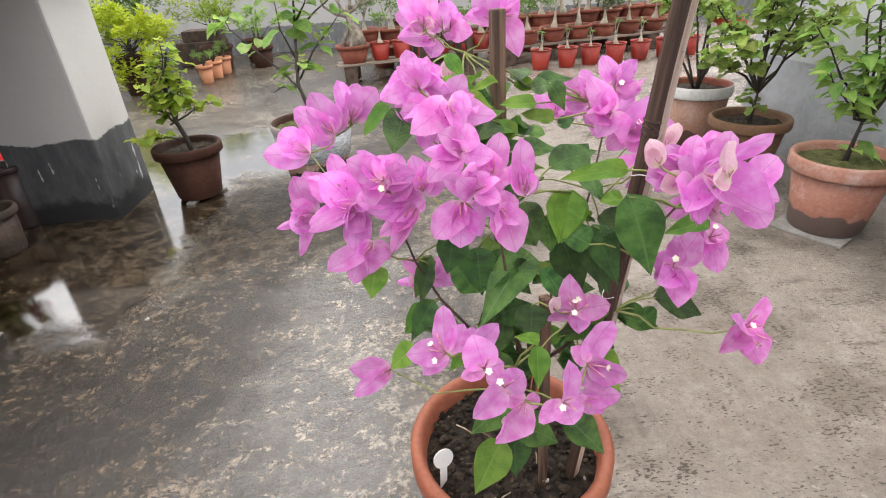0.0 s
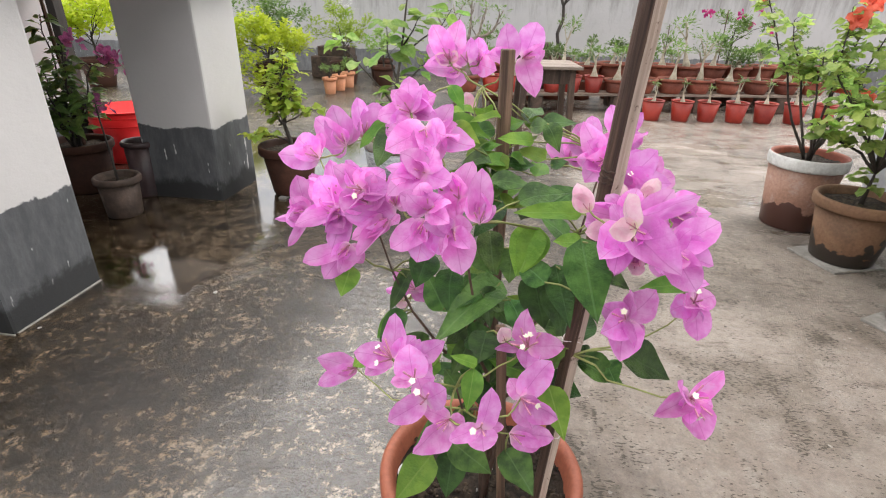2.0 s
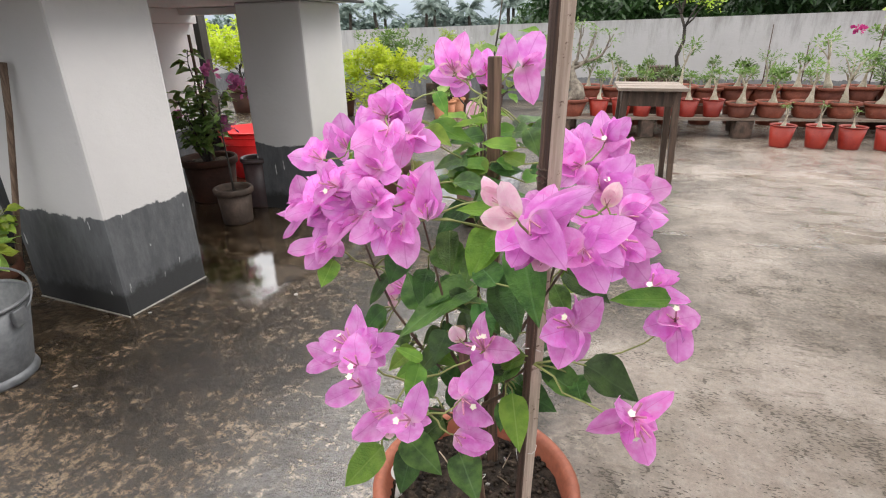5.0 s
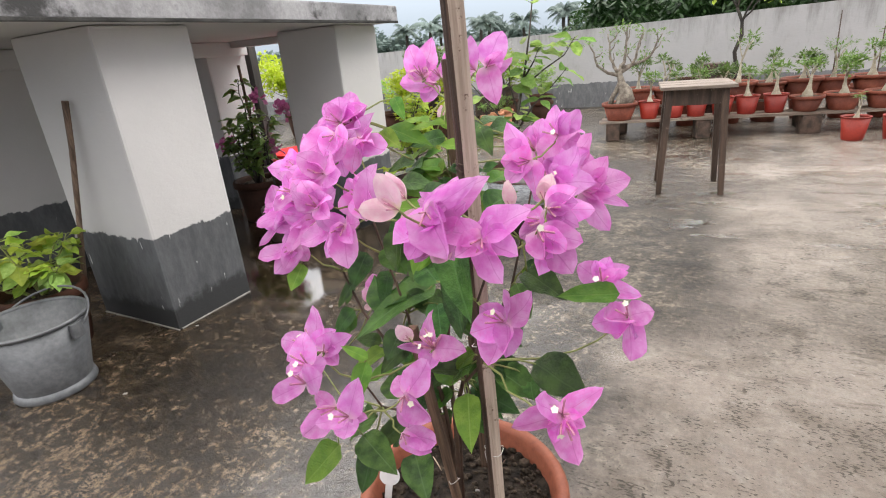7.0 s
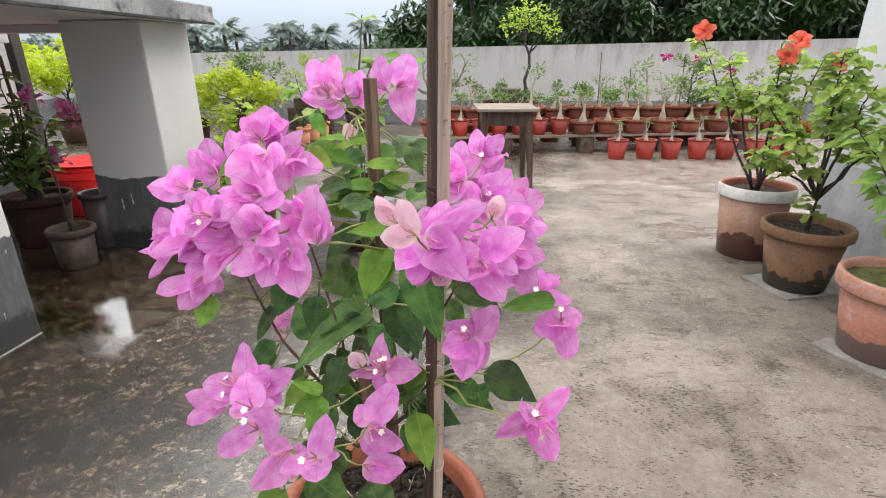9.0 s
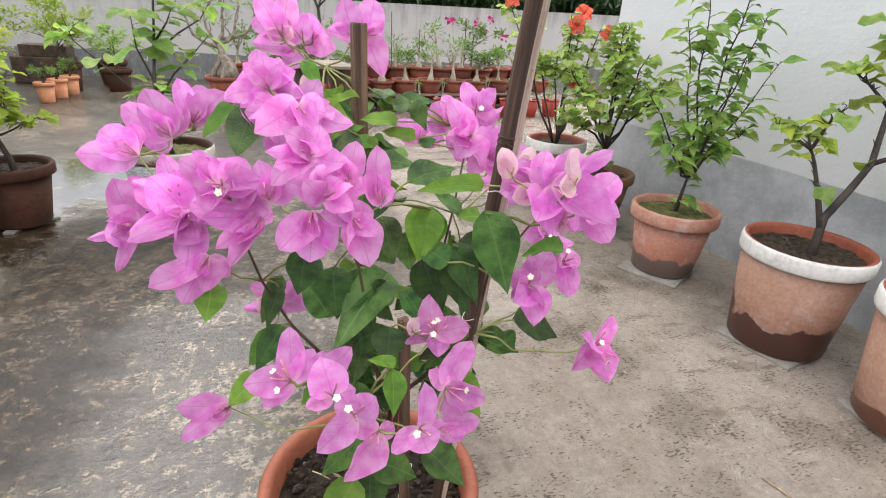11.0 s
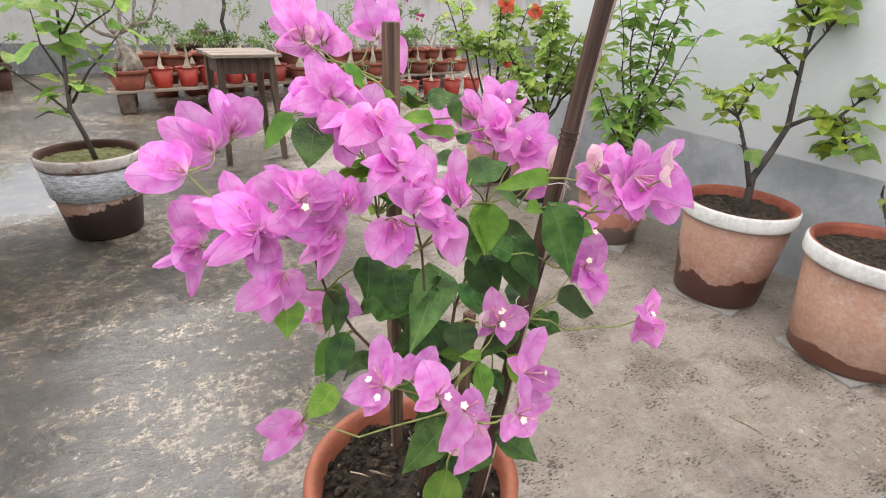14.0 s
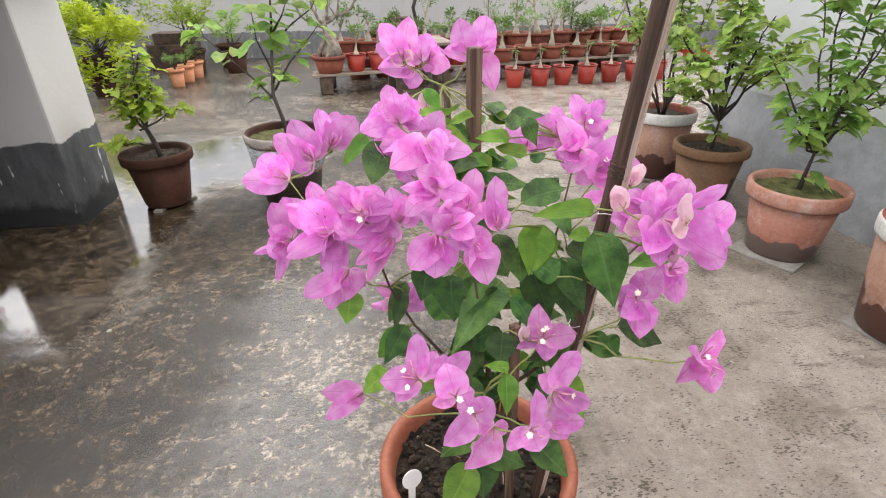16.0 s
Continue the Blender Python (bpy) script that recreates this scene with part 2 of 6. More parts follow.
    # still water: a pool by the platform, and flat shallow patches on the far half
    def band(v, lo, hi, soft):
        return mul(ramp_of(nt, v, lo - soft, lo + soft), ramp_of(nt, v, hi + soft, hi - soft))
    film = noise_of(nt, p, 2.4, 9, 0.64, (0.7, 1.9, 1.0))
    edge = mul(less(noise_of(nt, p, 5.0, 8, 0.66), 0.5), 0.55)
    px, py = add(gx, edge), add(gy, edge)
    still = mul(band(px, -4.0, -0.80, 0.12), band(py, 1.50, 3.9, 0.16))
    shallow = mul(mul(ramp_of(nt, film, 0.545, 0.575), band(sep.outputs[1], 2.7, 5.3, 0.25)), band(px, 0.35, 2.6, 0.2))
    still = math_of(nt, "MAXIMUM", still, mul(band(px, -4.0, -0.5, 0.1), band(py, 2.95, 4.1, 0.16)))
    pool = math_of(nt, "MAXIMUM", still, shallow)
    sheet = mul(ramp_of(nt, add(gx, mul(less(w, 0.5), 0.9)), 0.5, -0.1), ramp_of(nt, add(sep.outputs[1], mul(less(zone2, 0.5), 1.2)), 2.35, 1.75))
    gloss = mul(ramp_of(nt, add(gx, mul(less(w, 0.5), 0.8)), 0.7, 0.1), add(0.3, mul(ramp_of(nt, sep.outputs[1], 2.2, 1.7), 0.45)))
    gloss = math_of(nt, "MAXIMUM", gloss, sheet)
    gloss = math_of(nt, "MAXIMUM", gloss, mul(ramp_of(nt, sep.outputs[1], 2.3, 3.6), 0.7))
    gloss = math_of(nt, "MAXIMUM", gloss, add(0.36, mul(less(zone2, 0.5), 0.9)))
    gloss = math_of(nt, "MAXIMUM", gloss, mul(ramp_of(nt, add(sep.outputs[1], mul(less(w, 0.5), 1.2)), 4.1, 4.7), 0.95))
    gloss = math_of(nt, "MAXIMUM", gloss, pool)
    # gloss cut beneath the slab, standing in for its shade on the floor
    under = mul(ramp_of(nt, add(sep.outputs[0], edge), -1.28, -1.42), mul(ramp_of(nt, sep.outputs[1], 2.5, 2.1), ramp_of(nt, add(sep.outputs[1], edge), 0.3, 0.8)))
    gloss = mul(gloss, less(1.0, mul(under, 0.8)))
    nt.links.new(add(0.35, mul(mul(gloss, add(add(1.0, mul(pool, 1.6)), mul(sheet, 1.25))), less(1.0, mul(mul(drip, 0.65), less(1.0, pool))))), b.inputs["Specular IOR Level"])
    r = less(0.56, mul(gloss, 0.42))
    r = add(r, mul(less(grain, 0.5), 0.24))
    r = mul(r, less(less(1.0, mul(pool, 0.6)), mul(sheet, 0.35)))
    nt.links.new(r, b.inputs["Roughness"])
    ripple = noise_of(nt, p, 62, 6, 0.68, (0.9, 1.15, 1.0))
    hgt = add(mul(rough_grain, 0.6), mul(mark, -0.45))
    hgt = add(mul(hgt, less(1.0, mul(gloss, 0.45))), mul(mid, 0.7))
    hgt = mul(hgt, less(1.0, mul(sheet, 0.5)))
    hgt = add(hgt, mul(ripple, mul(gloss, less(0.9, mul(drip, 0.68)))))
    swell = noise_of(nt, p, 24, 5, 0.62, (0.9, 1.2, 1.0))
    hgt = add(hgt, mul(swell, mul(sheet, less(1.3, mul(drip, 0.9)))))
    hgt = mul(hgt, less(1.0, mul(pool, 0.97)))
    bump_of(nt, b, hgt, 0.75, 0.007)
    return m


def stained_pot(name, dark, light, stain, height, amp=0.16, crust=(0.6, 0.52, 0.47)):
    """Clay that is soaked dark from below, with a ragged tide mark and lime above it."""
    m, nt, b = nodes_of(name, 0.65, 0.0, 0.4)
    p = coords(nt)
    info = nt.nodes.new("ShaderNodeObjectInfo")
    off = nt.nodes.new("ShaderNodeVectorMath")
    off.operation = "ADD"
    nt.links.new(p, off.inputs[0])
    nt.links.new(info.outputs["Location"], off.inputs[1])
    v = off.outputs[0]
    sep = nt.nodes.new("ShaderNodeSeparateXYZ")
    nt.links.new(p, sep.inputs[0])
    f = noise_of(nt, v, 80, 4, 0.65)
    col = mix_of(nt, ramp_of(nt, noise_of(nt, v, 5, 5), 0.3, 0.7), dark, light)
    col = mix_of(nt, math_of(nt, "MULTIPLY", ramp_of(nt, noise_of(nt, v, 9, 6, 0.75), 0.5, 0.75), 0.6), col, crust)
    col = mix_of(nt, 0.35, col, f, "OVERLAY")
    tide = math_of(nt, "ADD", sep.outputs[2], math_of(nt, "MULTIPLY", math_of(nt, "SUBTRACT", noise_of(nt, v, 5.5, 4, 0.55), 0.5), amp * 2.2))
    low = ramp_of(nt, tide, height + 0.004, height - 0.004)
    col = mix_of(nt, low, col, stain)
    nt.links.new(col, b.inputs["Base Color"])
    nt.links.new(math_of(nt, "SUBTRACT", 0.7, math_of(nt, "MULTIPLY", low, 0.3)), b.inputs["Roughness"])
    bump_of(nt, b, f, 0.2, 0.004)
    return m


FLOOR = wet_concrete()
PLASTER = painted_wall("platform_plaster", (0.585, 0.572, 0.565), 0.385, (0.10, 0.104, 0.11), damp=0.10, relief=0.16)
HOUSE = painted_wall("house_plaster", (0.67, 0.695, 0.73), 0.47, (0.42, 0.44, 0.475), ragged=0.012, spill=(0.60, 0.78), rough=0.48)
PARAPET = painted_wall("parapet_plaster", (0.49, 0.485, 0.49), 0.34, (0.19, 0.195, 0.205), streak=0.6)
SLAB = surface("slab_cement", (0.17, 0.168, 0.172), (0.36, 0.355, 0.365), 3.8, 60, 0.85, 0.6, 0.0, stain=(0.05, 0.049, 0.049), stain_at=(0.47, 0.59))
DRIP = surface("lip_black", (0.018, 0.018, 0.017), (0.06, 0.058, 0.055), 9, 80, 0.9, 0.6, 0.0)
SLAB_PALE = surface("pale_tile", (0.22, 0.21, 0.19), (0.32, 0.305, 0.285), 8, 70, 0.7, 0.3, 0.05)
TERRA = surface("terracotta", (0.25, 0.07, 0.038), (0.35, 0.115, 0.062), 5, 90, 0.6, 0.2, 0.12)
TERRA_BOWL = surface("bowl_terracotta", (0.14, 0.032, 0.017), (0.24, 0.066, 0.036), 9, 60, 0.65, 0.3, 0.35, stain=(0.27, 0.15, 0.105), stain_at=(0.60, 0.74))
GREY_RIM = surface("dirty_pale_rim", (0.33, 0.29, 0.265), (0.50, 0.47, 0.45), 7, 60, 0.65, 0.3, 0.05, stain=(0.15, 0.075, 0.05), stain_at=(0.50, 0.62))
SOAKED = stained_pot("soaked_terracotta", (0.26, 0.135, 0.092), (0.37, 0.22, 0.165), (0.075, 0.032, 0.024), 0.115, 0.16, (0.44, 0.37, 0.35))
SOAKED_LOW = stained_pot("damp_terracotta", (0.29, 0.15, 0.10), (0.39, 0.235, 0.175), (0.14, 0.06, 0.04), 0.055, 0.06, (0.46, 0.38, 0.33))
SOAKED_PINK = stained_pot("limed_terracotta", (0.33, 0.135, 0.095), (0.43, 0.22, 0.165), (0.13, 0.09, 0.08), 0.07, 0.10, (0.56, 0.50, 0.48))
SOAKED_BLACK = stained_pot("blackened_terracotta", (0.26, 0.15, 0.11), (0.34, 0.22, 0.17), (0.030, 0.019, 0.015), 0.165, 0.16)
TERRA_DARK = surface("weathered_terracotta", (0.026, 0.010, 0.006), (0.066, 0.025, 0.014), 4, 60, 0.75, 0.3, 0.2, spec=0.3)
SOAKED_BROWN = stained_pot("sooty_brown_terracotta", (0.115, 0.062, 0.035), (0.20, 0.108, 0.06), (0.035, 0.026, 0.02), 0.10, 0.17, (0.20, 0.13, 0.07))
WHITE_PAINT = surface("white_rim_paint", (0.50, 0.495, 0.48), (0.66, 0.655, 0.64), 12, 80, 0.6, 0.2, 0.04, stain=(0.3, 0.22, 0.18), stain_at=(0.62, 0.68))
RED_PLASTIC = surface("red_plastic", (0.21, 0.014, 0.008), (0.31, 0.028, 0.014), 6, 80, 0.5, 0.15, 0.18)
SCARLET = surface("scarlet_plastic", (0.72, 0.015, 0.02), (0.85, 0.03, 0.03), 3, 60, 0.35, 0.03, 0.0)
ORANGE_CLAY = surface("orange_clay", (0.48, 0.2, 0.1), (0.58, 0.27, 0.15), 8, 80, 0.65, 0.15, 0.08)
SOIL = surface("potting_soil", (0.007, 0.005, 0.004), (0.062, 0.045, 0.031), 60, 220, 0.85, 1.0, 0.3, spec=0.3, stain=(0.20, 0.16, 0.115), stain_at=(0.62, 0.70))
MOSS = surface("mossy_soil", (0.05, 0.055, 0.015), (0.13, 0.13, 0.04), 25, 140, 0.85, 1.0, 0.1)
BARK = surface("grey_bark", (0.022, 0.018, 0.016), (0.075, 0.061, 0.051), 18, 90, 0.8, 0.8, 0.1, stretch=(1, 1, 0.3))
BARK_RED = surface("reddish_bark", (0.045, 0.026, 0.018), (0.13, 0.082, 0.055), 30, 120, 0.75, 0.6, 0.1, stretch=(1, 1, 0.3))
BARK_PALE = surface("pale_caudex", (0.30, 0.26, 0.19), (0.46, 0.42, 0.33), 20, 90, 0.7, 0.3, 0.1)
TWIG = surface("green_twig", (0.17, 0.19, 0.055), (0.27, 0.31, 0.10), 20, 90, 0.6, 0.2, 0.1)
WOOD = surface("weathered_wood", (0.055, 0.031, 0.020), (0.235, 0.15, 0.096), 150, 420, 0.7, 0.8, 0.05, stretch=(1, 1, 0.03))
STICK = surface("grey_stick_wood", (0.10, 0.065, 0.045), (0.24, 0.165, 0.118), 90, 300, 0.75, 0.6, 0.05, stretch=(1, 1, 0.05))
WOOD_DARK = surface("dark_weathered_wood", (0.030, 0.016, 0.011), (0.135, 0.080, 0.054), 150, 420, 0.7, 0.8, 0.05, stretch=(1, 1, 0.025))
WOOD_PALE = surface("pale_sawn_wood", (0.33, 0.245, 0.19), (0.54, 0.44, 0.36), 130, 420, 0.7, 0.6, 0.05, stretch=(1, 1, 0.03), stain=(0.12, 0.07, 0.05), stain_at=(0.6, 0.68))
STOOL_WOOD = surface("grey_stool_wood", (0.030, 0.018, 0.013), (0.115, 0.074, 0.053), 24, 160, 0.6, 0.6, 0.1, stretch=(1, 1, 0.14), stain=(0.22, 0.17, 0.135), stain_at=(0.62, 0.72))
STOOL_TOP = surface("pale_stool_top", (0.13, 0.096, 0.074), (0.30, 0.245, 0.20), 14, 150, 0.55, 0.5, 0.02, stretch=(0.15, 1, 1), stain=(0.10, 0.075, 0.058), stain_at=(0.6, 0.7))
STEEL = surface("galvanised_steel", (0.105, 0.11, 0.117), (0.185, 0.192, 0.20), 6, 60, 0.5, 0.08, 0.0, metal=0.35)
BRICK = surface("mossy_brick", (0.042, 0.032, 0.026), (0.12, 0.078, 0.058), 14, 70, 0.85, 0.8, 0.2)
STRING = surface("white_thread", (0.75, 0.75, 0.72), (0.85, 0.85, 0.82), 40, 90, 0.7, 0.1, 0.0)
LABEL = surface("white_plastic", (0.78, 0.78, 0.77), (0.85, 0.85, 0.84), 12, 80, 0.4, 0.02, 0.0)
WRAP = surface("clear_wrap", (0.28, 0.29, 0.31), (0.55, 0.57, 0.6), 30, 60, 0.18, 0.9, 0.0, stretch=(1, 1, 4.0))
LEAF = blade_surface("bougainvillea_leaf", (0.023, 0.070, 0.013), (0.088, 0.20, 0.040), (0.12, 0.24, 0.08), None, 0.28, 0.5, 0.30, 0.025)
LEAF_NEW = blade_surface("young_leaf", (0.11, 0.25, 0.03), (0.20, 0.37, 0.05), (0.28, 0.44, 0.10), None, 0.38, 0.25, 0.42, 0.05)
LEAF_HIB = blade_surface("hibiscus_leaf", (0.23, 0.38, 0.07), (0.45, 0.57, 0.16), (0.42, 0.57, 0.2), None, 0.28, 0.45, 0.5, 0.15)
LEAF_MID = blade_surface("shrub_leaf", (0.19, 0.35, 0.065), (0.35, 0.52, 0.13), (0.4, 0.56, 0.2), None, 0.3, 0.42, 0.48, 0.15)
LEAF_LIME = blade_surface("lime_leaf", (0.33, 0.46, 0.055), (0.50, 0.60, 0.09), (0.48, 0.58, 0.16), None, 0.42, 0.3, 0.48, 0.15)
LEAF_GOLD = surface("golden_leaf", (0.44, 0.57, 0.03), (0.66, 0.75, 0.07), 14, 90, 0.45, 0.2, 0.3, sheer=0.5)
LEAF_ADEN = surface("adenium_leaf", (0.09, 0.175, 0.035), (0.20, 0.31, 0.08), 18, 90, 0.4, 0.2, 0.45, sheer=0.4)
LEAF_MANGO = surface("mango_leaf", (0.011, 0.034, 0.009), (0.05, 0.115, 0.028), 0.9, 8, 0.4, 0.2, 0.25, sheer=0.2)
# palms and far trees: distance haze is mixed into this leaf colour
LEAF_HAZED = surface("hazed_frond", (0.13, 0.18, 0.165), (0.215, 0.28, 0.25), 0.5, 8, 0.6, 0.2, 0.2, sheer=0.2)
BRACT = blade_surface("magenta_bract", (0.81, 0.235, 0.705), (0.915, 0.46, 0.86), (0.64, 0.15, 0.54), (0.96, 0.74, 0.84), 0.5, 0.2, 0.55, 0.10, 0.012)
BRACT_PALE = blade_surface("fading_bract", (0.84, 0.52, 0.65), (0.90, 0.72, 0.76), (0.74, 0.48, 0.56), (0.74, 0.76, 0.46), 0.5, 0.1, 0.45, 0.12, 0.015)
STAR = surface("cream_floret", (0.80, 0.76, 0.56), (0.88, 0.86, 0.76), 60, 200, 0.5, 0.0, 0.05)
TUBE = surface("pink_floret_tube", (0.5, 0.16, 0.30), (0.6, 0.3, 0.35), 40, 200, 0.5, 0.0, 0.1)
CORAL = surface("coral_petal", (0.80, 0.10, 0.06), (0.92, 0.25, 0.15), 30, 90, 0.5, 0.2, 0.15, sheer=0.35)
MAGENTA = surface("deep_magenta_petal", (0.42, 0.02, 0.16), (0.55, 0.05, 0.25), 30, 90, 0.5, 0.2, 0.15, sheer=0.3)
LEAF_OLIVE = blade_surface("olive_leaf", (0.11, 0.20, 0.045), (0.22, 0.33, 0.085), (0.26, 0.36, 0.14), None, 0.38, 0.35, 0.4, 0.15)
BARK_OLD = surface("old_caudex", (0.13, 0.105, 0.085), (0.32, 0.28, 0.225), 26, 110, 0.75, 0.6, 0.1)
DUSKY = surface("dusky_bract", (0.46, 0.10, 0.28), (0.62, 0.20, 0.42), 30, 90, 0.5, 0.2, 0.2, sheer=0.4)
SHADED_EDGE = surface("shaded_edge", (0.022, 0.020, 0.018), (0.06, 0.055, 0.05), 12, 90, 0.8, 0.4, 0.05, stretch=(1, 1, 0.1))
GROUND = surface("far_ground", (0.07, 0.08, 0.04), (0.13, 0.13, 0.07), 0.05, 0.6, 0.9, 0.0, 0.0)


# ---- builders ----
def thing(name, m, label, category, group="", kind=""):
    ob = new(name)
    ob.empty_display_size = 0.05
    ob.matrix_basis = m
    return tagged(ob, label, category, group, kind)


def smooth(me, flag=True):
    me.polygons.foreach_set("use_smooth", [flag] * len(me.polygons))


def mesh_of(name, bm, mats, flag=True):
    me = bpy.data.meshes.new(name)
    bmesh.ops.recalc_face_normals(bm, faces=bm.faces)
    bm.to_mesh(me)
    bm.free()
    for m in mats if isinstance(mats, (list, tuple)) else [mats]:
        me.materials.append(m)
    smooth(me, flag)
    return me


def part(name, bm, material, parent=None, label="", flag=True, m=None):
    me = bm if isinstance(bm, bpy.types.Mesh) else mesh_of(name, bm, material, flag)
    ob = new(name, me)
    ob.parent = parent
    if m is not None:
        ob.matrix_basis = m
    if label:
        ob["label"] = label
    return ob


def lathe(profile, seg=40, wobble=0.0):
    """A turned shape from (radius, height) pairs, closed at the axis where the radius is nought."""
    bm = bmesh.new()
    rings = []
    for r, z in profile:
        if r <= 0:
            rings.append([bm.verts.new((0, 0, z))])
        else:
            ring = []
            for i in range(seg):
                a = 2 * math.pi * i / seg
                k = 1 + wobble * math.sin(3 * a + 9 * z) + wobble * 0.6 * math.sin(5 * a + 20 * z)
                ring.append(bm.verts.new((r * k * math.cos(a), r * k * math.sin(a), z)))
            rings.append(ring)
    for p, q in zip(rings, rings[1:]):
        for i in range(seg):
            j = (i + 1) % seg
            if len(p) == 1 and len(q) > 1:
                bm.faces.new((p[0], q[j], q[i]))
            elif len(q) == 1 and len(p) > 1:
                bm.faces.new((p[i], p[j], q[0]))
            elif len(p) > 1:
                bm.faces.new((p[i], p[j], q[j], q[i]))
    return bm


def tube(bm, pts, radii, seg=8):
    """A tapering round stem along points."""
    pts = [Vector(p) for p in pts]
    if isinstance(radii, (int, float)):
        radii = [radii] * len(pts)
    rings = []
    side = None
    for i, p in enumerate(pts):
        d = (pts[min(i + 1, len(pts) - 1)] - pts[max(i - 1, 0)]).normalized()
        if side is None:
            side = d.orthogonal().normalized()
        side = (side - d * side.dot(d)).normalized()
        other = d.cross(side)
        rings.append([bm.verts.new(p + (side * math.cos(2 * math.pi * k / seg) + other * math.sin(2 * math.pi * k / seg)) * radii[i]) for k in range(seg)])
    for a, b in zip(rings, rings[1:]):
        for k in range(seg):
            bm.faces.new((a[k], a[(k + 1) % seg], b[(k + 1) % seg], b[k]))
    bm.faces.new(list(reversed(rings[0])))
    bm.faces.new(rings[-1])
    return bm


def bend(a, b, sag=0.0, n=6, jitter=0.0, rng=random):
    a, b = Vector(a), Vector(b)
    out = []
    for i in range(n + 1):
        t = i / n
        p = a.lerp(b, t)
        p.z += sag * 4 * t * (1 - t)
        if 0 < i < n and jitter:
            p += Vector((rng.uniform(-1, 1), rng.uniform(-1, 1), rng.uniform(-1, 1))) * jitter
        out.append(p)
    return out


def box(bm, lo, hi, bevel=0.0, m=None):
    made = bmesh.ops.create_cube(bm, size=1.0)["verts"]
    for v in made:
        v.co = Vector([lo[i] + (v.co[i] + 0.5) * (hi[i] - lo[i]) for i in range(3)])
    if bevel:
        edges = {e for v in made for e in v.link_edges}
        made = bmesh.ops.bevel(bm, geom=list(edges), offset=bevel, segments=2, affect="EDGES", profile=0.6)["verts"]
    if m is not None:
        bmesh.ops.transform(bm, matrix=m, verts=[v for v in made if v.is_valid])
    return bm


def aim(at, direction, up=(0, 0, 1), size=1.0, spin=0.0):
    """A pose whose +Y runs along direction and whose +Z leans to up."""
    y = Vector(direction).normalized()
    x = y.cross(Vector(up))
    if x.length < 1e-4:
        x = y.orthogonal()
    x.normalize()
    z = x.cross(y)
    r = Matrix((x, y, z)).transposed().to_4x4()
    return Matrix.Translation(at) @ r @ pose(0, 0, 0, 0, spin, 0) @ Matrix.Scale(size, 4)


def blade(name, mat, width=0.5, fold=0.12, droop=0.18, tip=1.6, widest=0.38, rows=7, wave=0.0, cup=0.0, soft=False, crumple=0.0, seed=0):
    """A leaf or bract one unit long along +Y, folded or cupped on its midrib, drooping to its tip."""
    bm = bmesh.new()
    grid = []
    ks = (-1, -0.68, -0.34, 0, 0.34, 0.68, 1) if soft else (-1, -0.5, 0, 0.5, 1)
    for i in range(rows + 1):
        t = i / rows
        w = width * 0.5 * max(math.sin(math.pi * t ** (math.log(0.5) / math.log(widest))), 0.0) ** ((0.62 if t < widest else 0.78) * (tip if t > widest else 1.0))
        z = -droop * t * t + cup * math.sin(t * math.pi)
        row = []
        for k in ks:
            lift = k * k if soft else abs(k)
            zz = z + fold * lift * w * 2 + wave * math.sin(t * 7 + k * 1.5) * lift * w * (0.6 if soft else 1.0)
            zz += crumple * noise.noise(Vector((k * w * 4.0, t * 3.2, seed * 7.1)))
            row.append(bm.verts.new((k * w * (1 + crumple * noise.noise(Vector((t * 5, k, seed * 3.7)))), t - 0.05 * abs(k) * (1 - t), zz)))
        grid.append(row)
    for p, q in zip(grid, grid[1:]):
        for k in range(len(ks) - 1):
            bm.faces.new((p[k], p[k + 1], q[k + 1], q[k]))
    bmesh.ops.remove_doubles(bm, verts=bm.verts, dist=0.002)
    me = bpy.data.meshes.new(name)
    bm.to_mesh(me)
    bm.free()
    me.materials.append(mat)
    smooth(me)
    return me


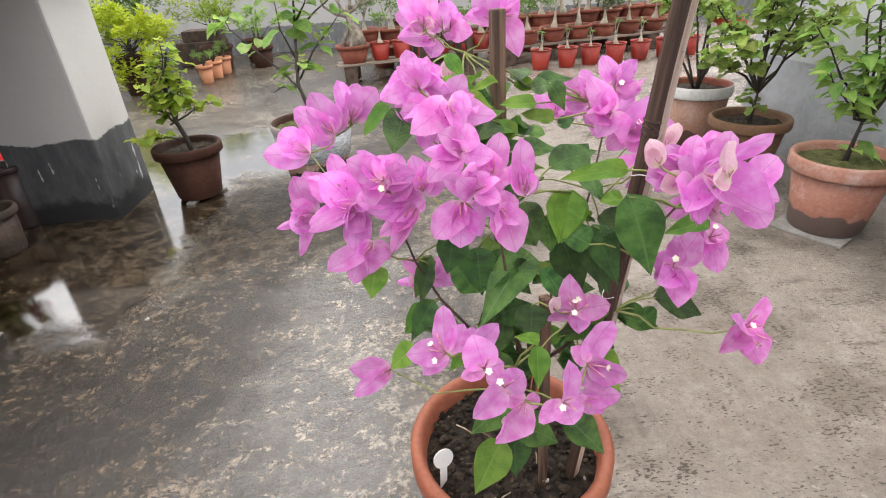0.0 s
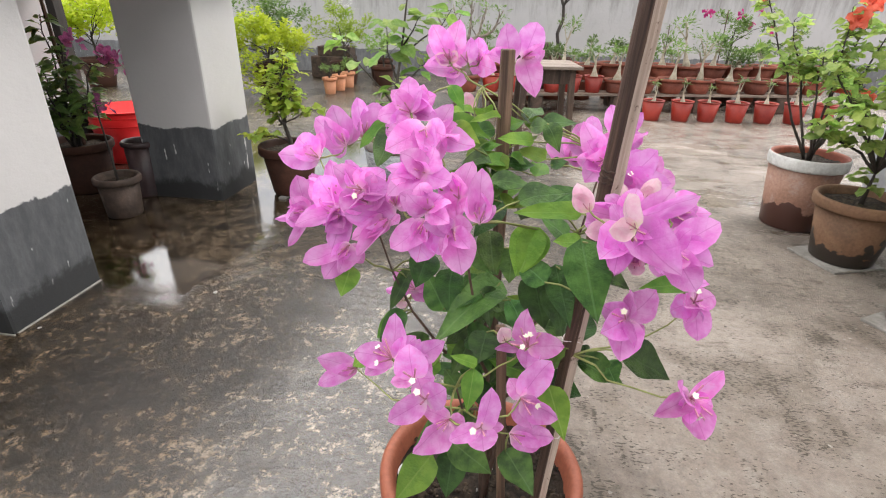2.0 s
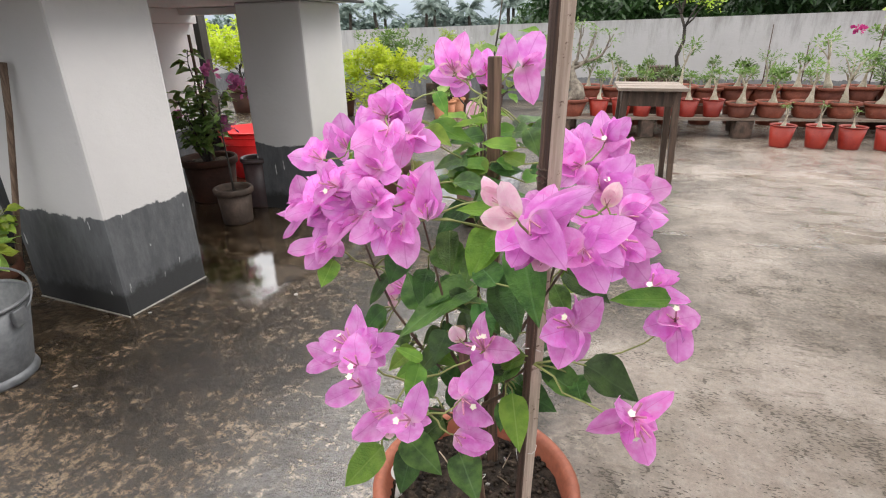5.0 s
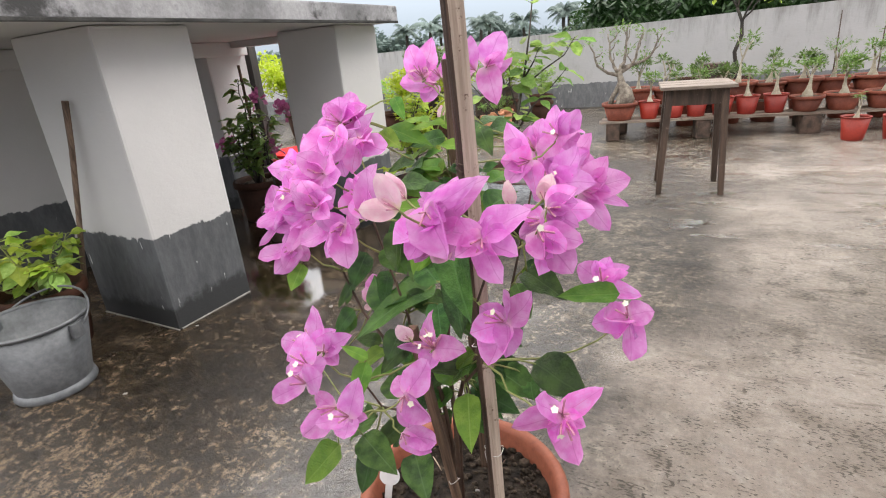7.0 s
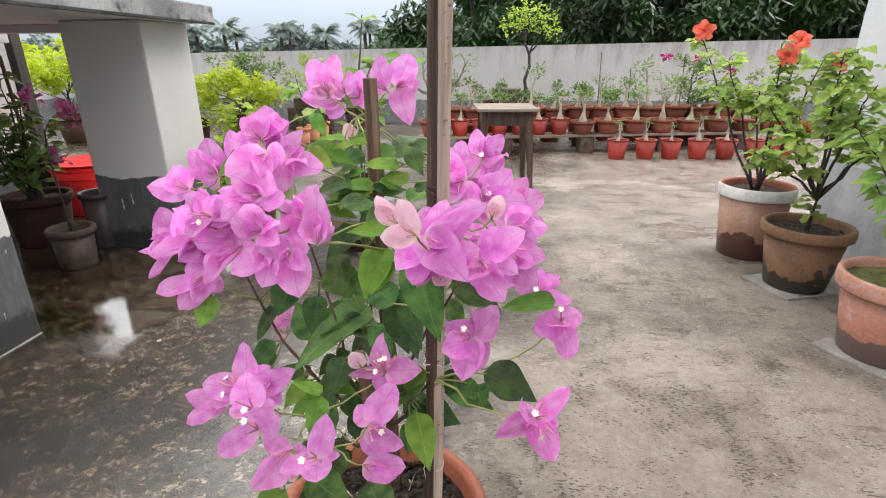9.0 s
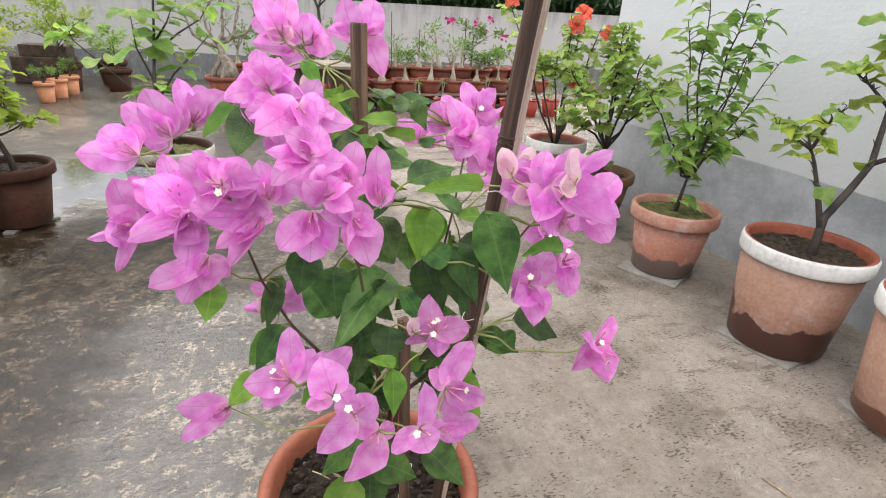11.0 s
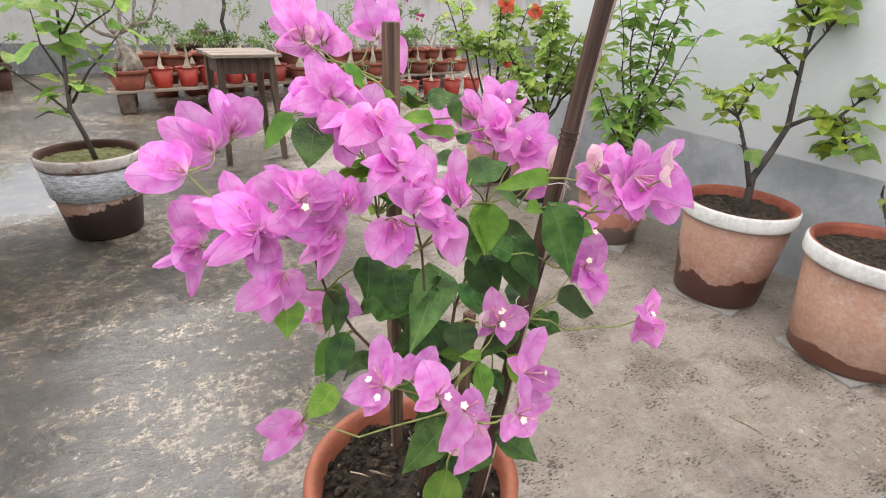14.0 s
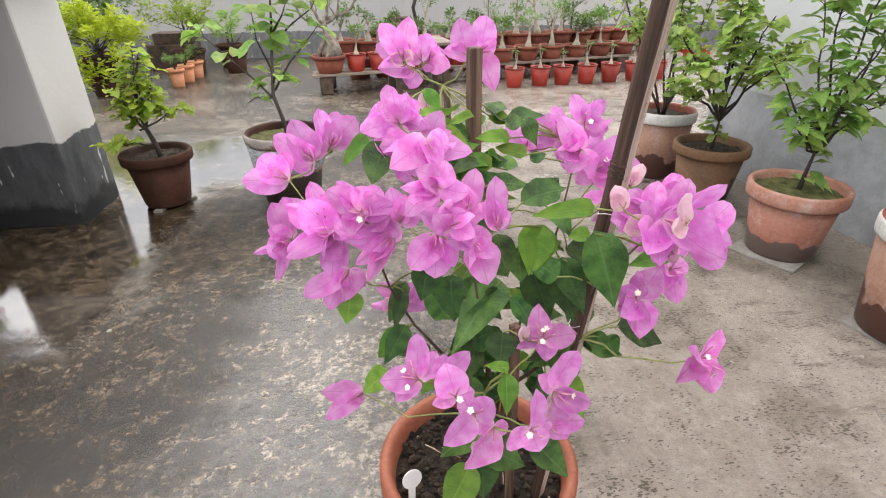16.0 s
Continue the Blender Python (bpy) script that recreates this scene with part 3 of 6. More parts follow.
def pot(name, at, R, H, base, mat, label, group="", rim=None, rim_h=0.045, soil=SOIL, fill=0.035, turn=0.0, lip=0.012, tilt=(0, 0), category="flower pot"):
    t = thing(name, pose(at[0], at[1], at[2], tilt[0], tilt[1], turn), label, category, group)
    r2 = R - lip
    k = (H - rim_h) / H
    rb = base + (r2 - base) * k
    body = lathe([(0, 0.004), (base * 0.96, 0.0), (base, 0.008), (rb, H - rim_h + 0.004), (rb - 0.012, H - rim_h + 0.004),
                  (base - 0.012, 0.02), (0, 0.02)], 44, 0.003)
    part("pot_body", body, mat, t)
    ring = lathe([(rb - 0.012, H - rim_h), (rb + 0.001, H - rim_h), (R - 0.002, H - rim_h + 0.004), (R, H - rim_h + 0.012), (R, H - 0.008),
                  (R - 0.006, H), (R - 0.016, H - 0.002), (R - 0.022, H - 0.012), (rb - 0.014, H - rim_h - 0.01)], 44, 0.003)
    rs = rb - 0.006
    mats = mat
    if rim:
        ring.normal_update()
        bmesh.ops.recalc_face_normals(ring, faces=ring.faces)
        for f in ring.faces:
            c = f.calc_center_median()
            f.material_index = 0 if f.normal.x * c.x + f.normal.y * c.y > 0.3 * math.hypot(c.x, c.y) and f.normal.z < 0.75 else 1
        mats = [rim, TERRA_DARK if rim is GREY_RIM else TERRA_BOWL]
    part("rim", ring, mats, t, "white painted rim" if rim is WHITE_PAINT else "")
    top = H - fill
    rng = random.Random(int(at[0] * 1000) + int(at[1] * 77))
    fine = R > 0.15 and at[1] < 3.2
    steps = 22 if fine else 7
    bm = lathe([(0, top + 0.006)] + [(rs * k / steps, top + 0.006 * (1 - k / steps)) for k in range(1, steps + 1)], 72 if fine else 24)
    for v in bm.verts:
        q = v.co + Vector(at)
        v.co.z += (0.010 * noise.noise(q * 28) + 0.006 * noise.noise(q * 75)) if fine else rng.uniform(-0.004, 0.005) * (R / 0.17)
    part("soil", bm, soil, t, "damp dark potting soil" if soil is SOIL else "soil grown over with moss")
    return t


# ---- structure ----
def wall_block(name, lo, hi, mat, label, bevel=0.008):
    ob = part(name, box(bmesh.new(), lo, hi, bevel), mat, None, "", False)
    return tagged(ob, label, "wall", "", "structure")


bm = bmesh.new()
box(bm, (-7.0, -3.2, -0.25), (7.0, 8.5, 0.0))
tagged(part("floor", bm, FLOOR, None, "", False), "wet stained cement roof terrace floor", "floor", "", "structure")

bm = bmesh.new()
bmesh.ops.create_grid(bm, x_segments=8, y_segments=8, size=600)
tagged(part("ground", bm, GROUND, None, "", False, pose(0, 0, -4.0)), "flat green land far below the roof", "ground", "", "structure")

# far parapet: its coping climbs a little along its length
bm = bmesh.new()
box(bm, (-7.0, 0, -0.25), (7.0, 0.14, 1.0))
for v in bm.verts:
    if v.co.z > 0.5:
        v.co.z = 1.09 + 0.018 * v.co.x
tagged(part("wall_north", bm, PARAPET, None, "", False, pose(0, 8.2, 0, 0, 0, 2.3)), "rain-streaked grey plastered parapet wall", "wall", "", "structure")
wall_block("wall_west", (-6.9, -3.2, -0.25), (-6.75, 7.95, 1.0), PARAPET, "rain-streaked grey plastered parapet wall")
wall_block("wall_east", (6.7, -3.2, -0.25), (6.85, 8.4, 1.15), PARAPET, "rain-streaked grey plastered parapet wall")
house = part("wall_house", box(bmesh.new(), (0, -5.2, -0.25), (3.2, 1.30, 3.4), 0.01), HOUSE, None, "", False, pose(2.135, 1.75, 0, 0, 0, 3.0))
tagged(house, "white plastered house wall with a grey cement skirting", "wall", "", "structure")
# unseen south wall, added to close the roof; kept low for sky light
wall_block("wall_south", (-7.0, -3.3, -0.25), (2.4, -3.1, 1.0), PARAPET, "rain-streaked grey plastered parapet wall")

# the low platform on pillars
for lo, hi in (((-1.79, 1.29), (-1.283, 1.665)), ((-1.70, 2.555), (-1.283, 2.93))):
    wall_block("pillar", (lo[0], lo[1], -0.01), (hi[0], hi[1], 1.1285), PLASTER, "white plastered square pillar with a grey cement base", 0.012)
wall_block("pillar", (-2.89, 2.70, -0.01), (-2.485, 3.03, 1.10), PLASTER, "white plastered square pillar with a grey cement base", 0.012)
wall_block("wall_platform", (-2.62, 1.0, -0.01), (-2.47, 2.2, 1.10), PLASTER, "white plastered wall under the platform with a dark skirting")
# unseen west wall, added to stop light leaking in under the slab
wall_block("wall_platform", (-4.5, 1.0, -0.01), (-4.35, 2.9, 1.1285), PLASTER, "white plastered wall under the platform with a dark skirting")
wall_block("beam", (-2.83, 1.0, 1.04), (-2.42, 3.0, 1.1285), PLASTER, "white plastered beam under the platform slab")
# dark upright that stands for the rear pillar's edge in shade
bm = box(bmesh.new(), (-2.515, 3.045, 0.0), (-2.455, 3.11, 1.12), 0.004)
tagged(part("timber_post", bm, SHADED_EDGE, None, "", False), "dark upright strip for the rear pillar's shaded edge", "post", "", "structure")
wall_block("lintel", (-2.455, 2.86, 1.088), (-1.705, 2.952, 1.1285), PLASTER, "white plastered lintel over the rear opening", 0.004)
# slab carried west beyond sight, to keep the space below dark
bm = box(bmesh.new(), (-4.6, 0.62, 1.13), (-1.14, 2.96, 1.215), 0.008)
bm.normal_update()
for f in bm.faces:
    f.material_index = 1 if f.normal.z < -0.9 else 0
tagged(part("platform_slab", bm, [SLAB, PLASTER], None, "", False), "weathered grey concrete platform slab on pillars", "slab", "", "structure")
# the slab's drip lip, a thin black strip along its lower edge
bm = box(bmesh.new(), (-1.150, 0.63, 1.1235), (-1.136, 2.955, 1.136), 0.003)
box(bm, (-4.59, 0.616, 1.1235), (-1.150, 0.63, 1.136), 0.003)
tagged(part("drip_lip", bm, DRIP, None, "", False), "thin black lip along the slab's lower edge", "drip lip", "", "structure")
bm = box(bmesh.new(), (-1.283, 1.30, 0.0), (-1.275, 1.66, 0.004), 0.0015)
box(bm, (-1.78, 1.283, 0.0), (-1.276, 1.29, 0.004), 0.0015)
tagged(part("mortar_edge", bm, SLAB_PALE, None, "", False), "pale line of mortar along the pillar's foot", "mortar", "", "structure")


# ---- plants ----
LEAF_A = [blade("leaf", LEAF, 0.60, 0.22, 0.2, 1.3, 0.38, 10, 0.2, 0, False, 0.05, 1), blade("leaf", LEAF, 0.54, 0.14, 0.3, 1.4, 0.36, 10, 0.3, 0, False, 0.06, 2), blade("leaf", LEAF, 0.58, 0.08, 0.12, 1.3, 0.38, 10, 0.25, 0, False, 0.06, 3)]
LEAF_B = [blade("leaf", LEAF_NEW, 0.56, 0.2, 0.15, 1.35, 0.37, 10, 0.25, 0, False, 0.05, 4)]
HIB = [blade("leaf", LEAF_HIB, 0.74, 0.12, 0.14, 1.05, 0.42, 7, 0.45, 0, False, 0.08, 5), blade("leaf", LEAF_HIB, 0.70, 0.05, 0.28, 1.1, 0.44, 7, 0.55, 0, False, 0.1, 6)]
MID = [blade("leaf", LEAF_MID, 0.42, 0.2, 0.25, 1.3, 0.42, 6, 0.2), blade("leaf", LEAF_MID, 0.46, 0.12, 0.4, 1.3, 0.42, 6, 0.3)]
BROAD = [blade("leaf", LEAF_MID, 0.6, 0.15, 0.2, 0.9, 0.48, 8, 0.2), blade("leaf", LEAF_HIB, 0.62, 0.1, 0.3, 0.9, 0.48, 8, 0.3)]
LIME = [blade("leaf", LEAF_LIME, 0.66, 0.15, 0.25, 1.2, 0.48, 6, 0.4), blade("leaf", LEAF_HIB, 0.62, 0.1, 0.3, 1.2, 0.45, 6, 0.3)]
DARKLEAF = [blade("leaf", LEAF_OLIVE, 0.5, 0.15, 0.3, 1.4, 0.4, 6, 0.3)]
BRACTS = [blade("bract", BRACT, 0.8, f, d, tip, w, 9, 0.32, c, True, 0.10, n) for n, (f, d, tip, w, c) in enumerate(
    ((0.16, -0.10, 0.74, 0.44, -0.10), (0.34, 0.10, 0.86, 0.42, -0.04), (0.08, -0.16, 0.70, 0.46, -0.12), (0.24, 0.18, 0.80, 0.44, 0.0),
     (0.26, 0.2, 0.72, 0.46, 0.06), (0.44, -0.12, 0.88, 0.42, -0.06), (0.06, 0.08, 0.76, 0.44, 0.10), (-0.20, 0.12, 0.74, 0.46, -0.05)))]
BRACTS_PALE = [blade("bract", BRACT_PALE, 0.9, 0.34, -0.42, 0.72, 0.48, 9, 0.2, -0.16, True)]
DUSKY_BRACT = [blade("bract", DUSKY, 0.86, 0.14, -0.08, 0.95, 0.44, 6, 0.35, -0.08, False)]
MAGENTA_BRACT = [blade("bract", MAGENTA, 0.86, 0.14, -0.08, 0.95, 0.44, 6, 0.35, -0.08, False)]
PETAL = [blade("petal", CORAL, 1.0, 0.1, 0.4, 0.8, 0.6, 6, 0.8)]


def along(path, t):
    f = t * (len(path) - 1)
    i = min(int(f), len(path) - 2)
    return Vector(path[i]).lerp(Vector(path[i + 1]), f - i)


def wander(rng, a, b, n=6, amp=0.02):
    return bend(a, b, rng.uniform(-0.02, 0.03), n, amp, rng)


def shrub(name, at, stems, radii, leaves, count, size, seed, label, category="shrub", bark=BARK, start=0.35, petiole=0.02, rise=0.25, tuft=0.0, group=""):
    """A plant in metres from its foot: stems are paths; every leaf is a piece of its own on a short stalk."""
    rng = random.Random(seed)
    t = thing(name, pose(*at), label, category, group)
    bm = bmesh.new()
    for path, r in zip(stems, radii):
        n = len(path)
        tube(bm, path, [r * (1 - 0.72 * i / (n - 1)) for i in range(n)], 7)
    spots = []
    weights = [sum((Vector(q) - Vector(p)).length for p, q in zip(s, s[1:])) * (1 - start) for s in stems]
    for _ in range(count):
        s = rng.choices(stems, weights)[0]
        f = start + (1 - start) * (rng.random() ** (1.0 - tuft))
        p = along(s, min(f, 1.0))
        a = rng.uniform(0, 2 * math.pi)
        d = Vector((math.cos(a), math.sin(a), rng.uniform(-0.35, 0.8) + rise)).normalized()
        q = p + d * petiole * rng.uniform(0.7, 1.6)
        tube(bm, [p, (p + q) / 2 + Vector((0, 0, 0.003)), q], 0.0012, 4)
        spots.append((q, Vector((d.x, d.y, d.z * 0.4 + rng.uniform(-0.5, 0.25)))))
    part("stem", bm, bark, t)
    for q, d in spots:
        part("leaf", rng.choice(leaves), None, t, "", True, aim(q, d, (rng.uniform(-0.4, 0.4), rng.uniform(-0.4, 0.4), 1), size * rng.uniform(0.6, 1.2), rng.uniform(-25, 25)))
    return t


def foliage(bm, rng, centre, spread, count, length, width, flat=0.6):
    """Many small folded leaves about a point."""
    c = Vector(centre)
    for _ in range(count):
        o = Vector((rng.gauss(0, 1), rng.gauss(0, 1), rng.gauss(0, 1) * flat))
        o = o.normalized() * (rng.random() ** 0.45)
        p = c + Vector((o.x * spread, o.y * spread, o.z * spread))
        d = Vector((o.x + rng.uniform(-0.6, 0.6), o.y + rng.uniform(-0.6, 0.6), o.z * 0.5 + rng.uniform(-0.3, 0.6))).normalized()
        s = d.cross(Vector((rng.uniform(-0.5, 0.5), rng.uniform(-0.5, 0.5), 1))).normalized()
        n = s.cross(d)
        L = length * rng.uniform(0.6, 1.2)
        w = width * rng.uniform(0.7, 1.2) * 0.5
        v = [bm.verts.new(p), bm.verts.new(p + d * L * 0.45 + s * w + n * w * 0.4), bm.verts.new(p + d * L), bm.verts.new(p + d * L * 0.45 - s * w + n * w * 0.4), bm.verts.new(p + d * L * 0.5)]
        bm.faces.new((v[0], v[1], v[4]))
        bm.faces.new((v[1], v[2], v[4]))
        bm.faces.new((v[2], v[3], v[4]))
        bm.faces.new((v[3], v[0], v[4]))


def bract_tuft(t, rng, c, count, spread, size, mesh):
    """Loose bracts round the tip of a twig."""
    for _ in range(count):
        o = Vector((rng.gauss(0, 1), rng.gauss(0, 1), rng.gauss(0, 1) * 0.7)).normalized()
        part("bract", mesh, None, t, "", True, aim(Vector(c) + o * spread * rng.random(), o + Vector((0, 0, rng.uniform(-0.4, 0.6))), (rng.uniform(-1, 1), rng.uniform(-1, 1), 0.6), size * rng.uniform(0.8, 1.2)))


def bush(name, at, height, spread, seed, leaf_mat, count, leaf, label, category="shrub", bark=BARK, base=0.1, width=0.55, group="", flat=0.75, extra=()):
    """A plant seen from afar: branched stem and a loose crown of small leaves."""
    rng = random.Random(seed)
    t = thing(name, pose(*at), label, category, group)
    bm = bmesh.new()
    lf = bmesh.new()
    top = base + (height - base) * 0.3
    tube(bm, bend((0, 0, -0.02), (rng.uniform(-0.02, 0.02), rng.uniform(-0.02, 0.02), top), 0, 4, 0.006, rng), [0.016, 0.014, 0.012, 0.011, 0.01], 7)
    n = max(7, int(count / 60))
    for i in range(n):
        a = 2 * math.pi * (i * 0.618 + rng.random() * 0.3)
        r = spread * (0.1 + 0.9 * rng.random() ** 0.6)
        e = Vector((math.cos(a) * r, math.sin(a) * r, base + (height - base) * (0.3 + 0.7 * rng.random() * (1.1 - 0.5 * (r / spread) ** 2))))
        if i % 3 == 0:
            tube(bm, bend((0, 0, rng.uniform(base * 0.5, top)), e, 0.03, 5, 0.012, rng), [0.006, 0.005, 0.004, 0.003, 0.002, 0.0015], 5)
        foliage(lf, rng, e, spread * rng.uniform(0.16, 0.30), int(count / n), leaf, leaf * width, flat)
        tipward = Vector((math.cos(a) * spread * 0.2, math.sin(a) * spread * 0.2, spread * rng.uniform(0.05, 0.3)))
        foliage(lf, rng, e + tipward, spread * 0.10, int(count / n / 3), leaf, leaf * width, flat)
    for e in extra:
        tube(bm, bend((0, 0, top * 0.6), e, -0.03, 5, 0.012, rng), [0.006, 0.005, 0.004, 0.003, 0.002, 0.0015], 5)
        foliage(lf, rng, Vector(e), 0.10, 70, leaf, leaf * width, flat)
        foliage(lf, rng, Vector(e) * 0.8 + Vector((0, 0, 0.03)), 0.08, 40, leaf, leaf * width, flat)
    part("stem", bm, bark, t)
    part("foliage", lf, leaf_mat, t)
    return t


# ---- the bougainvillea in the middle ----
pot("flower_pot", (0.25, 0.765, 0), 0.168, 0.302, 0.115, TERRA, "smooth orange terracotta pot holding the pink bougainvillea", rim_h=0.05, fill=0.04, lip=0.008)
bm = bmesh.new()
rng = random.Random(5)
for i in range(520):
    a, r = rng.uniform(0, 6.28), 0.14 * rng.random() ** 0.5
    s = rng.uniform(0.002, 0.006) * (1.8 if i % 9 == 0 else 1)
    bmesh.ops.create_icosphere(bm, subdivisions=1, radius=s, matrix=pose(0.25 + r * math.cos(a), 0.765 + r * math.sin(a), 0.268 + 0.010 * noise.noise(Vector((0.25 + r * math.cos(a), 0.765 + r * math.sin(a), 0.262)) * 28), rng.uniform(0, 360), 0, 0) @ Matrix.Diagonal((1, rng.uniform(0.6, 1.2), 0.7, 1)))
tagged(part("soil_crumbs", bm, SOIL, None, "", False), "loose crumbs of dark soil in the pot", "soil", "", "stuff")


LITTER = surface("dry_litter", (0.16, 0.11, 0.07), (0.42, 0.34, 0.25), 30, 120, 0.8, 0.4, 0.4)
GRIT = surface("pale_grit", (0.22, 0.21, 0.195), (0.38, 0.365, 0.34), 30, 120, 0.8, 0.4, 0.2)
for i in range(16):
    a, r = rng.uniform(0, 6.28), 0.135 * rng.random() ** 0.5
    c = Vector((0.25 + r * math.cos(a), 0.765 + r * math.sin(a), 0.277))
    bm = bmesh.new()
    if i % 2:
        d = Vector((rng.uniform(-1, 1), rng.uniform(-1, 1), rng.uniform(-0.1, 0.2))).normalized() * rng.uniform(0.01, 0.02)
        tube(bm, [c - d, c + Vector((0, 0, 0.002)), c + d], [0.0009, 0.0012, 0.0007], 5)
        tagged(part("twig", bm, LITTER, None), "dry bit of twig on the soil", "twig", "litter on the soil")
    else:
        bmesh.ops.create_icosphere(bm, subdivisions=1, radius=rng.uniform(0.003, 0.006), matrix=Matrix.Translation(c) @ pose(0, 0, 0, rng.uniform(0, 180), rng.uniform(0, 180), 0) @ Matrix.Diagonal((1, 0.7, 0.45, 1)))
        tagged(part("grit_stone", bm, GRIT, None, "", False), "small pale stone on the dark soil", "stone", "stones on the soil")


def stake(a, b, w, mat, label, chamfer=0.002, turn=10.0):
    a, b = Vector(a), Vector(b)
    L = (b - a).length
    d = (b - a).normalized()
    x = Vector((math.cos(radians(turn)), math.sin(radians(turn)), 0))
    x = (x - d * x.dot(d)).normalized()
    m = Matrix.Translation(a) @ Matrix((x, d.cross(x), d)).transposed().to_4x4()
    bm = bmesh.new()
    box(bm, (-w / 2, -w * 0.42, 0), (w / 2, w * 0.42, L), chamfer)
    bmesh.ops.subdivide_edges(bm, edges=[e for e in bm.edges if abs(e.verts[0].co.z - e.verts[1].co.z) > L * 0.5], cuts=16)
    for v in bm.verts:
        n = noise.noise(Vector((v.co.z * 9, L * 7, 0.3)))
        v.co.x += n * 0.0025
        v.co.y += noise.noise(Vector((v.co.z * 9, 5.5, L * 3))) * 0.0025
    ob = part("wooden_stake", bm, mat, None, "", False, m)
    return tagged(ob, label, "stake")


def split_bamboo(a, b, w, node_at, label, turn):
    """A cane split lengthwise: rounded brown skin on one side, pale sawn wood on the others, and one raised node."""
    a, b = Vector(a), Vector(b)
    L = (b - a).length
    d = (b - a).normalized()
    x = Vector((math.cos(radians(turn)), math.sin(radians(turn)), 0))
    x = (x - d * x.dot(d)).normalized()
    m = Matrix.Translation(a) @ Matrix((x, d.cross(x), d)).transposed().to_4x4()
    t = thing("bamboo_stake", m, label, "stake")
    skin = [(-w * (0.26 + 0.26 * math.cos(f)), w * 0.44 * math.sin(f)) for f in [radians(k) for k in range(-90, 91, 20)]]
    outline = skin + [(w * 0.46, w * 0.44), (w * 0.40, 0.0), (w * 0.46, -w * 0.44)]
    n = len(outline)
    steps = 60
    bm = bmesh.new()
    rows = []
    for i in range(steps + 1):
        z = L * i / steps
        sway = Vector((noise.noise(Vector((z * 9, L * 7, 0.3))), noise.noise(Vector((z * 9, 5.5, L * 3))), 0)) * 0.0022
        swell = 1 + 0.07 * math.exp(-((z - node_at) / 0.012) ** 2)
        rows.append([bm.verts.new(Vector((px * swell, py * swell + 0.0004 * noise.noise(Vector((px * 900, z * 40, 2))), z)) + sway) for px, py in outline])
    for p, q in zip(rows, rows[1:]):
        for k in range(n):
            f = bm.faces.new((p[k], p[(k + 1) % n], q[(k + 1) % n], q[k]))
            f.material_index = 1 if k < len(skin) - 1 else 0
    bm.faces.new(rows[0][::-1])
    bm.faces.new(rows[-1])
    part("shaft", bm, [WOOD_PALE, WOOD_DARK], t, "brown bamboo skin with pale split faces", False)
    rng = random.Random(8)
    base = Vector((noise.noise(Vector((node_at * 9, L * 7, 0.3))), noise.noise(Vector((node_at * 9, 5.5, L * 3))), 0)) * 0.0022
    bm = bmesh.new()
    for dz in (-0.006, 0.0, 0.006):
        ridge = [Vector((px * 1.10, py * 1.06, node_at + dz + rng.uniform(-0.0012, 0.0012))) + base for px, py in skin]
        tube(bm, ridge, [rng.uniform(0.0007, 0.0014) for _ in ridge], 6)
    part("node", bm, WOOD_DARK, t, "rough dark bamboo node")
    return t


stake((0.256, 0.843, 0.23), (0.244, 0.838, 0.945), 0.0175, WOOD, "short rough brown wooden stake in the pot")
split_bamboo((0.338, 0.713, 0.22), (0.367, 0.597, 1.16), 0.0185, 0.636, "tall split bamboo stake tied to the stems", 36)
stake((0.290, 0.700, 0.23), (0.265, 0.650, 0.655), 0.012, WOOD, "thin reddish wooden stake in the pot")

# white label stuck in the soil
bm = bmesh.new()
box(bm, (-0.006, -0.001, 0), (0.006, 0.001, 0.04), 0.0005)
bmesh.ops.create_cone(bm, cap_ends=True, segments=24, radius1=0.017, radius2=0.017, depth=0.0022, matrix=pose(0, 0, 0.052, 90))
tagged(part("plant_label", bm, LABEL, None, "", False, pose(0.132, 0.712, 0.258, -12, 8, 20)), "blank white plastic plant label in the soil", "plant label")

rng = random.Random(21)
plant = thing("bougainvillea", pose(0.262, 0.735, 0.255), "bougainvillea with pink bracts and dark green leaves", "plant")
O = Vector((0.262, 0.735, 0.255))
star = bmesh.new()
for k in range(3):
    a = 2 * math.pi * k / 3 + 0.5
    e = Vector((math.cos(a) * 0.007, math.sin(a) * 0.007, 0.021 + 0.002 * k))
    tube(star, [(0, 0, 0), e * 0.6, e], [0.0007, 0.0010, 0.0011], 6)
for f in star.faces:
    f.material_index = 0
e = Vector((math.cos(0.5) * 0.007, math.sin(0.5) * 0.007, 0.0215))
hub = star.verts.new(e + Vector((0, 0, 0.0006)))
ring = []
for j in range(10):
    b = 2 * math.pi * j / 10
    r = 0.0041 if j % 2 == 0 else 0.0028
    ring.append(star.verts.new(e + Vector((math.cos(b) * r, math.sin(b) * r, 0.0012 if j % 2 == 0 else 0))))
for j in range(10):
    f = star.faces.new((hub, ring[j], ring[(j + 1) % 10]))
    f.material_index = 1
shut = star.copy()
bmesh.ops.delete(shut, geom=[f for f in shut.faces if f.material_index == 1], context="FACES")
STAR_MESH, SHUT_MESH = mesh_of("flower", star, [TUBE, STAR]), mesh_of("flower", shut, [TUBE])

